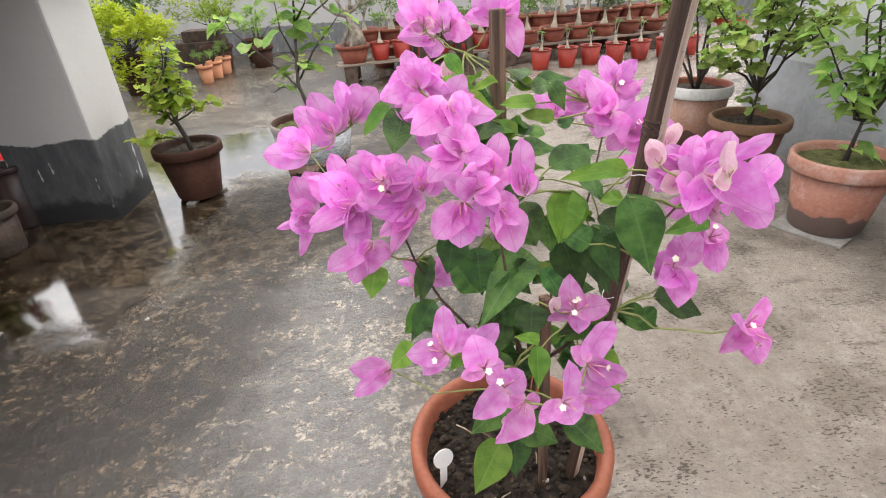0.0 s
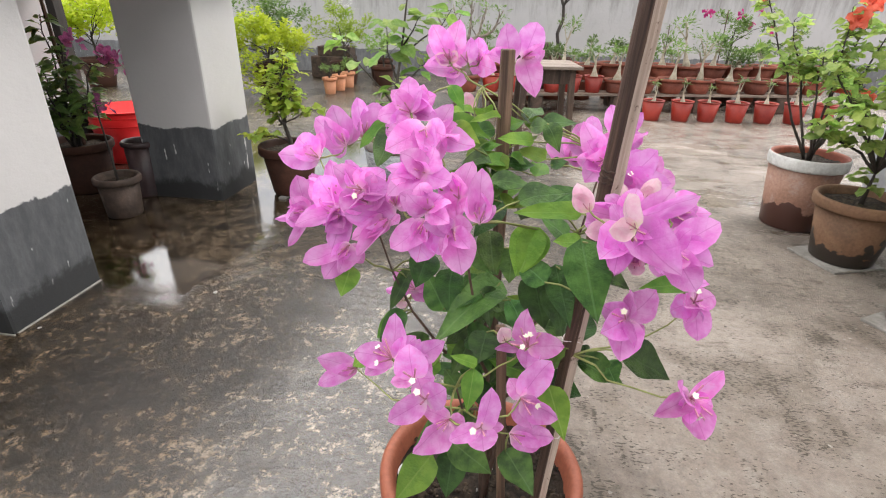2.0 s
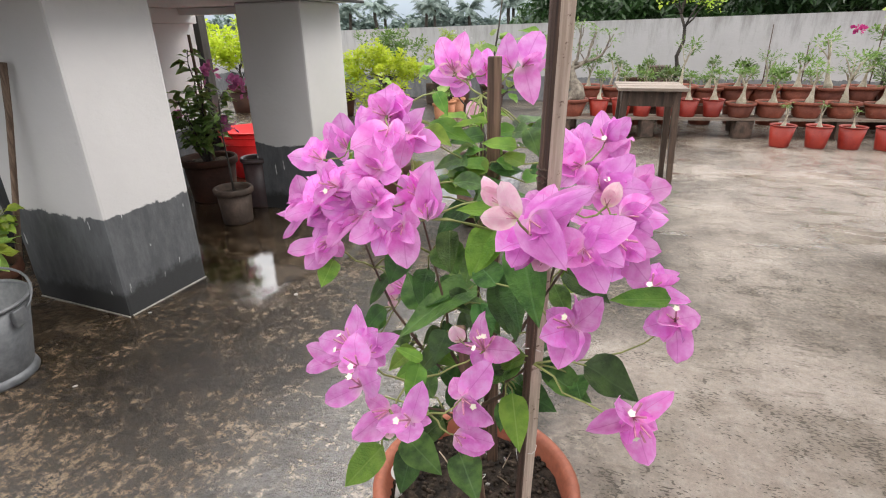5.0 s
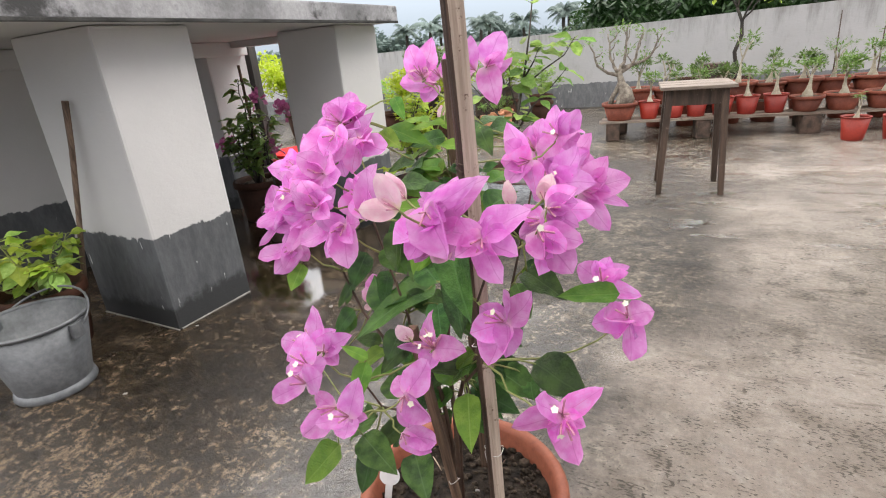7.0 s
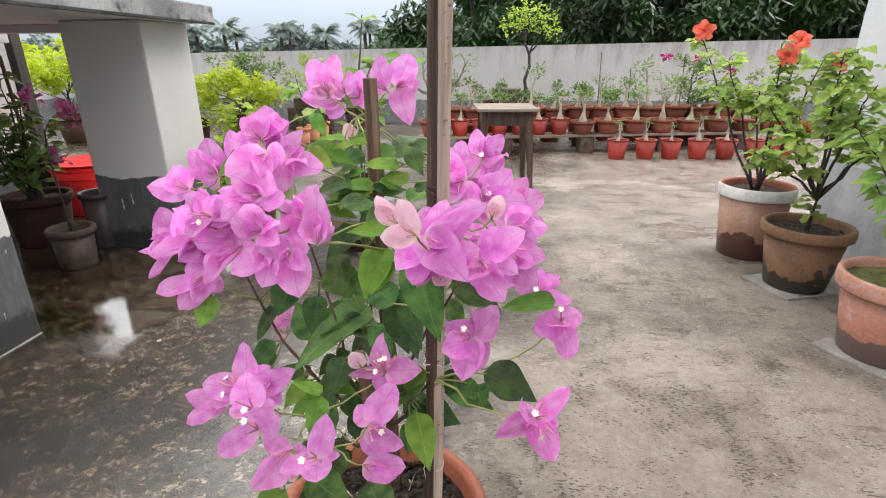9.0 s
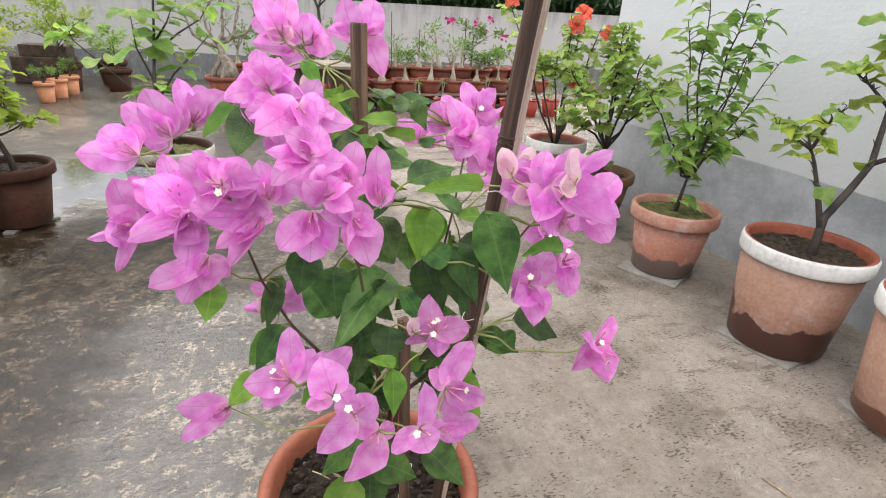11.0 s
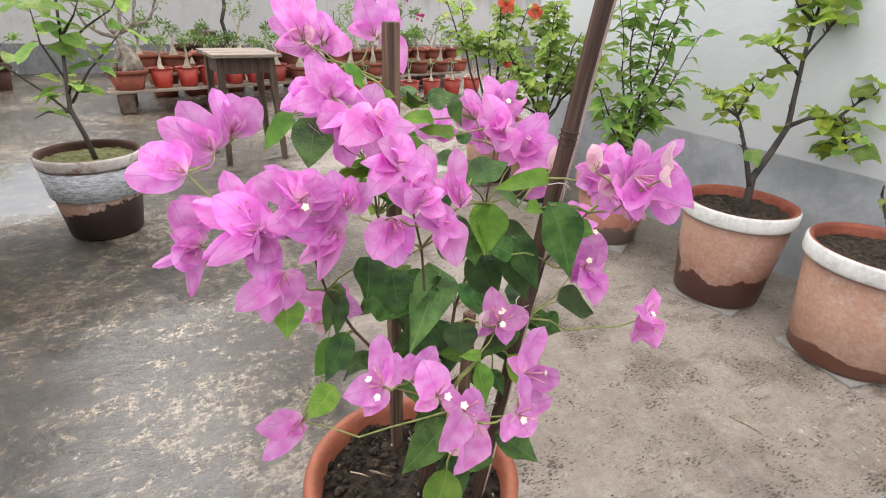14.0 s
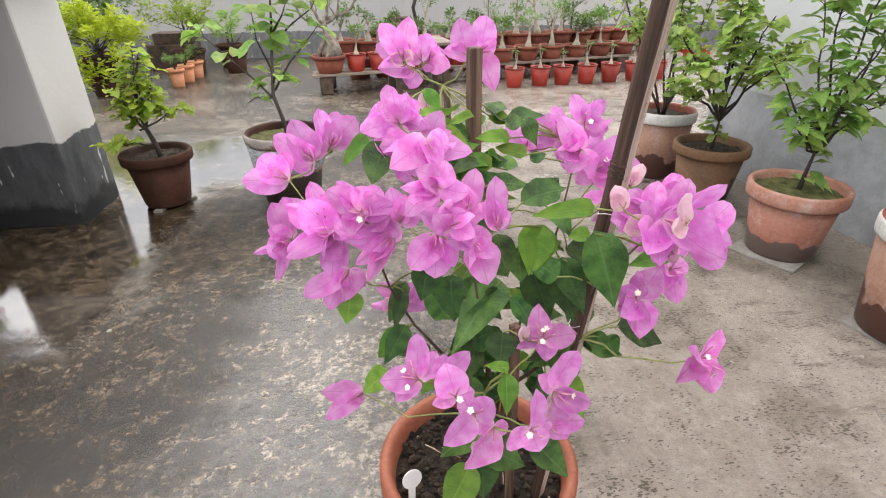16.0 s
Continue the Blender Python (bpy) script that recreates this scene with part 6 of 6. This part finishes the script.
for _ in range(26):
    a = rng.uniform(0, 6.28)
    foliage(bm, rng, (math.cos(a) * 0.28 * rng.random(), math.sin(a) * 0.28 * rng.random(), rng.uniform(0.5, 0.74)), 0.025, 8, 0.02, 0.014)
part("blossom", bm, WHITE_PAINT, w, "small white blossoms")
for x, y, s in ((-1.55, 6.95, 0.15), (-3.25, 6.0, 0.17), (-1.72, 7.45, 0.17)):
    pot("flower_pot", (x, y, 0), s, s * 1.6, s * 0.7, TERRA_DARK, "dark weathered pot in the far corner", FAR)
    bush("shrub", (x, y, s * 1.4), 0.45, 0.22, int(x * 100), LEAF_MID, 260, 0.05, "small green shrub in the far corner", "shrub", base=0.05)
for x, y in ((-1.96, 6.08), (-1.94, 6.36), (-1.92, 6.64)):
    pot("clay_pot", (x, y, 0), 0.088, 0.185, 0.06, ORANGE_CLAY, "small bright orange clay pot in a row", "orange clay pots", None, 0.035)
    bush("herb", (x, y, 0.155), 0.20, 0.085, int(y * 100), LEAF_ADEN, 260, 0.04, "small feathery grey green herb", "herb", base=0.02, width=0.14)
    
# ---- stool ----
st = thing("wooden_stool", pose(0.395, 3.80, 0, 0, 0, 8) @ Matrix.Diagonal((0.89, 0.92, 1, 1)), "tall weathered wooden stool with a pale plank top", "stool")
for k, y in enumerate((-0.155, 0.0, 0.155)):
    part("top_plank", box(bmesh.new(), (-0.225, y - 0.077, 0.630 + 0.0007 * k), (0.225, y + 0.077, 0.648 + 0.0007 * k), 0.002), STOOL_TOP, st, "", False)
for sx in (-1, 1):
    for sy in (-1, 1):
        bm = box(bmesh.new(), (-0.021, -0.019, 0), (0.021, 0.019, 0.630), 0.004)
        for v in bm.verts:
            k = 1 - v.co.z / 0.628
            v.co.x *= 1.15 - 0.3 * k
            v.co.y *= 1.15 - 0.3 * k
            v.co.x += sx * (0.165 + 0.032 * k)
            v.co.y += sy * (0.15 + 0.035 * k)
        part("leg", bm, STOOL_WOOD, st, "", False)
for sy in (-1, 1):
    part("apron", box(bmesh.new(), (-0.165, sy * 0.152 - 0.010, 0.535), (0.165, sy * 0.152 + 0.010, 0.626), 0.003), STOOL_WOOD, st, "", False)
for sx in (-1, 1):
    part("apron", box(bmesh.new(), (sx * 0.168 - 0.010, -0.15, 0.535), (sx * 0.168 + 0.010, 0.15, 0.626), 0.003), STOOL_WOOD, st, "", False)

# ---- low plank shelf on blocks, with the nursery pots ----
SLOPE = 0.235
lean = math.degrees(math.atan(SLOPE))
row_y = lambda x: 5.50 + SLOPE * (x + 0.4)
for x in (-0.37, 0.39, 1.24, 2.1, 2.95):
    for dy in (0.0, 0.42):
        w = 0.06 if x < 1 else 0.08
        bm = box(bmesh.new(), (-w, -0.055, 0), (w, 0.055, 0.258 if dy else 0.168), 0.012)
        for v in bm.verts:
            v.co += Vector((rng.uniform(-1, 1), rng.uniform(-1, 1), 0)) * 0.006
        tagged(part("block", bm, BRICK, None, "", False, pose(x, row_y(x) - 0.06 + dy, 0, 0, 0, lean + rng.uniform(-8, 8))), "mossy old brick block under the plank", "brick", "blocks under the planks")
for dy, n in ((-0.06, 0), (0.08, 1), (0.30, 2), (0.44, 3)):
    up = 0.09 if n > 1 else 0.0
    bm = box(bmesh.new(), (-0.12, -0.062, 0.168 + up), (3.75, 0.062, 0.19 + up), 0.003)
    tagged(part("plank", bm, STOOL_TOP, None, "", False, pose(-0.38, row_y(-0.38) + dy, 0, 0, 0, lean)), "long grey weathered shelf plank", "plank", "shelf planks")

red = pot("plastic_pot", (1.51, 5.50, 0), 0.105, 0.19, 0.075, RED_PLASTIC, "red plastic nursery pot with a young adenium", "red nursery pots", None, 0.012, fill=0.02, lip=0.003)
for x, y in ((1.79, 5.54), (2.04, 5.57), (2.31, 5.60), (2.585, 5.64), (2.87, 5.68), (3.15, 5.72)):
    copy_thing(red, pose(x, y, 0, 0, 0, rng.uniform(0, 360)))
for x in (-0.07, 0.14, 0.33, 0.54, 0.74, 0.96):
    copy_thing(red, pose(x, row_y(x), 0.19, 0, 0, rng.uniform(0, 360)) @ Matrix.Diagonal((0.95, 0.95, 0.86, 1)))
bowl = pot("clay_bowl", (-0.33, row_y(-0.33), 0.19), 0.168, 0.165, 0.11, TERRA_BOWL, "round terracotta bowl with an adenium", "terracotta bowls", None, 0.035, fill=0.02, lip=0.006)
BOWLS = []
for x in (1.20, 1.47, 1.77, 2.06, 2.37, 2.68, 3.0, 3.3):
    m = pose(x, row_y(x), 0.19, 0, 0, rng.uniform(0, 360)) @ Matrix.Scale(rng.uniform(0.8, 0.92), 4)
    copy_thing(bowl, m)
    BOWLS.append((x, row_y(x), 0.32))
for i in range(14):
    x = -0.2 + i * 0.275 + rng.uniform(-0.03, 0.03)
    y = row_y(x) + 0.36 + rng.uniform(-0.03, 0.03)
    copy_thing(bowl, pose(x, y, 0.28, 0, 0, rng.uniform(0, 360)) @ Matrix.Scale(rng.uniform(0.9, 1.05), 4))
    BOWLS.append((x, y, 0.415))
for i in range(11):
    x = -0.1 + i * 0.34 + rng.uniform(-0.04, 0.04)
    y = row_y(x) + 0.78 + rng.uniform(-0.04, 0.04)
    copy_thing(bowl, pose(x, y, 0.0, 0, 0, rng.uniform(0, 360)) @ Matrix.Diagonal((1.0, 1.0, 1.9, 1)))
    BOWLS.append((x, y, 0.29))


def adenium(at, height, seed, crown=0.09, count=60, fat=0.03):
    r = random.Random(seed)
    t = thing("adenium", pose(*at, 0, 0, r.uniform(0, 360)), "young adenium with a swollen pale stem", "adenium", "young adeniums")
    bm = bmesh.new()
    lf = bmesh.new()
    path = bend((0, 0, -0.015), (r.uniform(-0.02, 0.02), r.uniform(-0.02, 0.02), height * 0.55), 0, 5, 0.004, r)
    tube(bm, path, [fat * 1.3, fat * 1.15, fat * 0.68, fat * 0.4, fat * 0.3, fat * 0.24], 10)
    for k in range(r.choice((2, 3, 4))):
        a = r.uniform(0, 6.28)
        e = path[-1] + Vector((math.cos(a) * crown * r.uniform(0.3, 1), math.sin(a) * crown * r.uniform(0.3, 1), height * r.uniform(0.2, 0.48)))
        part("branch", tube(bmesh.new(), bend(path[-1 - (k % 2)], e, 0.008, 4, 0.004, r), [fat * 0.26, fat * 0.22, fat * 0.2, fat * 0.17, fat * 0.14], 6), BARK_PALE, t)
        foliage(lf, r, e, crown * 0.62, int(count * 0.7), 0.05, 0.02, 0.6)
    part("caudex", bm, BARK_PALE, t, "pale swollen stem")
    part("foliage", lf, LEAF_ADEN, t)
    return t


kinds = [adenium((1.51, 5.50, 0.165), 0.20, 41, 0.03, 12, 0.02), adenium((-0.07, row_y(-0.07), 0.33), 0.24, 42, 0.07, 40, 0.026),
         adenium((1.20, row_y(1.20), 0.31), 0.34, 43, 0.09, 90, 0.036), adenium((1.47, row_y(1.47), 0.31), 0.28, 44, 0.10, 110, 0.036), adenium((1.77, row_y(1.77), 0.31), 0.38, 45, 0.08, 60, 0.033),
         adenium((2.06, row_y(2.06), 0.31), 0.46, 46, 0.12, 40, 0.03), adenium((2.37, row_y(2.37), 0.31), 0.26, 47, 0.13, 150, 0.04)]
for x, y in ((1.79, 5.54), (2.04, 5.57), (2.31, 5.60), (2.585, 5.64), (2.87, 5.68), (3.15, 5.72)):
    copy_thing(kinds[0], pose(x, y, 0.165, 0, 0, rng.uniform(0, 360)) @ Matrix.Scale(rng.uniform(0.8, 1.3), 4))
for x in (0.14, 0.33, 0.54, 0.74, 0.96):
    copy_thing(kinds[rng.choice((1, 2, 3))], pose(x, row_y(x), 0.325, 0, 0, rng.uniform(0, 360)) @ Matrix.Scale(rng.uniform(0.75, 1.0), 4))
for x, y, z in BOWLS[5:]:
    copy_thing(kinds[rng.choice((1, 2, 3, 3, 4, 5, 6))], pose(x, y, z - 0.01, rng.uniform(-9, 9), rng.uniform(-9, 9), rng.uniform(0, 360)) @ Matrix.Diagonal((*[rng.uniform(0.7, 1.2)] * 2, rng.uniform(0.65, 1.15), 1)))

# old adenium with a knotted caudex
t = thing("adenium", pose(-0.33, row_y(-0.33), 0.335), "old adenium with a knotted swollen trunk and bare branches", "adenium")
bm = bmesh.new()
tube(bm, [(0.03, 0, -0.02), (0.05, 0.0, 0.05), (0.045, 0, 0.12), (0.01, 0, 0.19), (-0.01, 0, 0.27), (0.0, 0, 0.36)], [0.07, 0.085, 0.062, 0.036, 0.026, 0.018], 12)
tube(bm, [(-0.09, 0.01, -0.02), (-0.075, 0, 0.06), (-0.03, 0, 0.14), (0.0, 0, 0.22)], [0.026, 0.022, 0.022, 0.02], 10)
tube(bm, [(0.09, -0.04, -0.02), (0.06, -0.05, 0.03), (0.02, -0.05, 0.04)], [0.02, 0.025, 0.02], 8)
tube(bm, [(-0.02, -0.06, -0.02), (0.0, -0.06, 0.02), (0.03, -0.05, 0.03)], [0.018, 0.022, 0.02], 8)
part("caudex", bm, BARK_OLD, t, "knotted swollen grey trunk")
lf = bmesh.new()
for e, s in (((-0.30, 0.0, 0.56), (-0.01, 0, 0.26)), ((-0.14, 0.05, 0.64), (-0.02, 0, 0.30)), ((0.05, 0.0, 0.70), (0, 0, 0.34)), ((0.34, 0.02, 0.60), (0.005, 0, 0.33)), ((0.18, -0.05, 0.62), (0.0, 0, 0.30))):
    a, e = Vector(s), Vector(e)
    elbow = a.lerp(e, 0.5) + Vector(((e.x - a.x) * 0.22, 0, -0.05))
    path = bend(a, elbow, -0.02, 4, 0.008, rng) + bend(elbow, e, 0.02, 4, 0.010, rng)[1:]
    bm = tube(bmesh.new(), path, [0.020, 0.018, 0.015, 0.013, 0.012, 0.010, 0.008, 0.007, 0.005], 7)
    for q in (path[3], path[5], path[6]):
        g = q + Vector((rng.uniform(-0.08, 0.08), rng.uniform(-0.05, 0.05), rng.uniform(0.05, 0.12)))
        tube(bm, [q, q.lerp(g, 0.5) + Vector((0.01, 0, -0.008)), g], [0.007, 0.006, 0.004], 6)
        foliage(lf, rng, g, 0.045, 14, 0.042, 0.018)
    part("branch", bm, BARK_OLD, t)
    foliage(lf, rng, e, 0.055, 18, 0.045, 0.019)
part("foliage", lf, LEAF_ADEN, t)

# tall thin tree in a dark tub behind the shelf
pot("tub", (0.62, 6.95, 0), 0.19, 0.42, 0.16, TERRA_DARK, "old dark tub behind the shelf")
t = thing("small_tree", pose(0.62, 6.95, 0.38), "slender potted tree with a bent dark trunk", "tree")
bm = bmesh.new()
lf = bmesh.new()
trunk = [(0, 0, -0.02), (0.01, 0, 0.15), (-0.02, 0, 0.30), (0.03, 0, 0.46), (0.02, 0, 0.6), (-0.04, 0, 0.74)]
tube(bm, trunk, [0.024, 0.022, 0.021, 0.02, 0.017, 0.014], 9)
for e in ((-0.22, 0.0, 0.92), (-0.12, 0.05, 1.06), (0.05, 0, 1.1), (0.2, 0, 1.0), (0.24, -0.04, 0.86), (-0.02, -0.05, 0.95)):
    tube(bm, bend(trunk[-1] if e[0] < 0.1 else trunk[-2], e, 0.02, 6, 0.015, rng), [0.011, 0.01, 0.009, 0.007, 0.006, 0.005, 0.003], 6)
    foliage(lf, rng, e, 0.14, 80, 0.055, 0.03, 0.5)
part("trunk", bm, BARK, t)
part("foliage", lf, LEAF_LIME, t)
pot("tub", (0.22, 6.55, 0.0), 0.15, 0.47, 0.12, TERRA_DARK, "old dark tub behind the shelf")
for x, y, h in ((1.47, 6.75, 1.0), (1.82, 6.75, 0.83), (2.42, 6.8, 0.98)):
    bm = tube(bmesh.new(), [(0, 0, 0), (0.006, 0, h * 0.5), (-0.004, 0, h)], [0.007, 0.006, 0.005], 7)
    tagged(part("support_cane", bm, WOOD_DARK, None, "", True, pose(x, y, 0)), "thin dark cane standing behind the bowls", "cane", "canes behind the bowls")
# bougainvillea standard among the bowls
pot("flower_pot", (2.55, 6.85, 0), 0.18, 0.36, 0.13, TERRA_DARK, "dark pot behind the bowls")
b = bush("bougainvillea", (2.55, 6.85, 0.33), 0.62, 0.30, 51, LEAF_ADEN, 420, 0.045, "small bougainvillea tree with deep magenta bracts", "plant", base=0.3)
for c in ((-0.34, 0, 0.62), (-0.3, 0.02, 0.6), (0.22, 0, 0.66), (0.16, -0.05, 0.52), (0.42, 0, 0.46), (0.0, -0.1, 0.6)):
    bract_tuft(b, rng, c, 9, 0.04, 0.045, MAGENTA_BRACT[0])

# bits that lie about on the floor
for x, y, s in ((1.384, 0.596, 0.011), (1.932, 0.762, 0.008), (1.844, 0.647, 0.007), (1.370, 0.999, 0.009), (-0.804, 1.655, 0.011), (-1.238, 1.338, 0.008), (-1.070, 0.929, 0.009), (1.482, 1.238, 0.007), (1.705, 1.532, 0.006)):
    bm = bmesh.new()
    bmesh.ops.create_icosphere(bm, subdivisions=1, radius=s, matrix=pose(0, 0, s * 0.25, 0, 0, rng.uniform(0, 360)) @ Matrix.Diagonal((1, rng.uniform(0.5, 0.8), 0.35, 1)))
    tagged(part("pebble", bm, GRIT, None, "", False, pose(x, y, 0)), "small pale chip lying on the wet floor", "pebble", "chips on the floor")
bm = bmesh.new()
tube(bm, [(1.198, 0.814, 0.003), (1.213, 0.772, 0.004), (1.220, 0.724, 0.002)], [0.0022, 0.003, 0.0016], 6)
tagged(part("twig", bm, LITTER, None), "thin dry twig lying on the floor", "twig")
for x, y, z, w, d, h in ((-2.42, 7.55, 0, 0.56, 0.34, 0.28), (-2.38, 7.56, 0.28, 0.46, 0.30, 0.13), (0.43, 7.45, 0, 0.26, 0.26, 0.55)):
    ob = part("crate", box(bmesh.new(), (-w / 2, -d / 2, 0), (w / 2, d / 2, h), 0.012), BRICK, None, "", False, pose(x, y, z, 0, 0, rng.uniform(-6, 6)))
    tagged(ob, "dark weathered block stacked against the parapet", "block", "blocks by the parapet")

# ---- beyond the parapet ----
def leafy_tree(name, at, height, spread, seed, mat, count, leaf, label, hang=0.0, aspect=0.28):
    rng = random.Random(seed)
    t = thing(name, pose(*at), label, "tree", "trees beyond the roof")
    bm = bmesh.new()
    tube(bm, bend((0, 0, 0), (0, 0, height * 0.6), 0, 5, 0.15, rng), [0.4, 0.36, 0.32, 0.28, 0.24, 0.2], 9)
    cl = []
    for i in range(46):
        a = rng.uniform(0, 6.28)
        r = spread * rng.random() ** 0.5
        z = height * (0.42 + 0.58 * (1 - (r / spread) ** 2 * 0.7) * rng.uniform(0.35, 1.0))
        e = Vector((math.cos(a) * r, math.sin(a) * r, z))
        cl.append((e, spread * rng.uniform(0.16, 0.28)))
        if i % 3 == 0:
            tube(bm, bend((0, 0, height * rng.uniform(0.3, 0.55)), e, 0.3, 4, 0.2, rng), [0.13, 0.11, 0.08, 0.06, 0.03], 6)
    part("trunk", bm, BARK, t)
    verts, faces = [], []
    for _ in range(count):
        e, s = rng.choice(cl)
        o = Vector((rng.gauss(0, 1), rng.gauss(0, 1), rng.gauss(0, 1) * 0.7)).normalized() * s * rng.random() ** 0.35
        p = e + o
        d = Vector((rng.uniform(-1, 1), rng.uniform(-1, 1), rng.uniform(-0.6, 0.5) - hang)).normalized()
        w = d.cross(Vector((rng.uniform(-1, 1), rng.uniform(-1, 1), 1))).normalized() * leaf * aspect * 0.5
        d *= leaf * rng.uniform(0.7, 1.3)
        k = len(verts)
        verts += [p, p + d * 0.5 + w, p + d, p + d * 0.5 - w]
        faces.append((k, k + 1, k + 2, k + 3))
    me = bpy.data.meshes.new("crown")
    me.from_pydata(verts, [], faces)
    me.materials.append(mat)
    part("crown", me, None, t)
    return t


def palm(at, height, seed, reach=4.6):
    rng = random.Random(seed)
    t = thing("coconut_palm", pose(*at), "tall hazy coconut palm beyond the roof", "palm tree", "coconut palms")
    bm = bmesh.new()
    top = Vector((rng.uniform(-0.8, 0.8), 0, height))
    tube(bm, bend((0, 0, 0), top, 0, 6, 0.1, rng), [0.25, 0.22, 0.2, 0.18, 0.17, 0.16, 0.15], 8)
    part("trunk", bm, BARK, t)
    verts, faces = [], []
    for i in range(30):
        a = 2 * math.pi * i / 30 + rng.uniform(-0.15, 0.15)
        up = rng.uniform(-0.3, 1.3)
        h = Vector((math.cos(a), math.sin(a), 0))
        side = Vector((-h.y, h.x, 0))
        L = reach * rng.uniform(0.8, 1.15)
        prev = None
        for j in range(15):
            f = j / 14
            p = top + h * L * f * (1 - 0.25 * f) + Vector((0, 0, L * (up * f * 0.9 - (0.35 + up * 0.42) * f * f)))
            if prev is not None:
                for sgn in (1, -1):
                    d = (side * sgn * 0.8 + h * 0.5 + Vector((0, 0, -0.6))).normalized() * rng.uniform(0.55, 0.85) * math.sin(math.pi * (0.12 + 0.85 * f)) * reach / 3.2
                    k = len(verts)
                    verts += [prev, p, p + d * 0.98, prev + d]
                    verts[k + 2] = p.lerp(prev, 0.35) + d
                    verts[k + 3] = p.lerp(prev, 0.65) + d
                    faces.append((k, k + 1, k + 2, k + 3))
            prev = p
    me = bpy.data.meshes.new("crown")
    me.from_pydata(verts, [], faces)
    me.materials.append(LEAF_HAZED)
    part("crown", me, None, t)


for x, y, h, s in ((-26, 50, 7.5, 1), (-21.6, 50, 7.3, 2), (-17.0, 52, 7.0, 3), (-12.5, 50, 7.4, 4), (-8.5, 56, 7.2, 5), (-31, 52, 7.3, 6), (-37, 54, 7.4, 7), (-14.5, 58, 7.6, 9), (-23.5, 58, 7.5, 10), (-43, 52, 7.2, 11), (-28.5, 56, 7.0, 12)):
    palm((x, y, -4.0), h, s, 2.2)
for i in range(26):
    rng = random.Random(100 + i)
    x = -66 + i * 3.2
    leafy_tree("far_tree", (x, 66 + rng.uniform(-4, 8), -4.0), rng.uniform(6.9, 8.3), 3.8, 200 + i, LEAF_HAZED, 1500, 0.75, "hazy far tree beyond the roof", 0, 0.6)
for x, y, h, sp, s in ((-0.4, 17.0, 8.2, 3.0, 71), (3.6, 16.0, 9.4, 3.4, 72), (7.4, 17.0, 9.6, 3.6, 73), (11.5, 17.0, 9.6, 3.8, 74), (16.0, 18.0, 9.6, 4.0, 75), (1.6, 21.5, 9.6, 3.6, 76), (6.0, 22.0, 9.8, 3.8, 77), (10.5, 22.5, 9.8, 4.0, 78), (21, 20, 9.0, 4.2, 79)):
    leafy_tree("mango_tree", (x, y, -4.0), h, sp, s, LEAF_MANGO, 24000, 0.27, "dark green mango tree beyond the parapet", 0.5, 0.28)
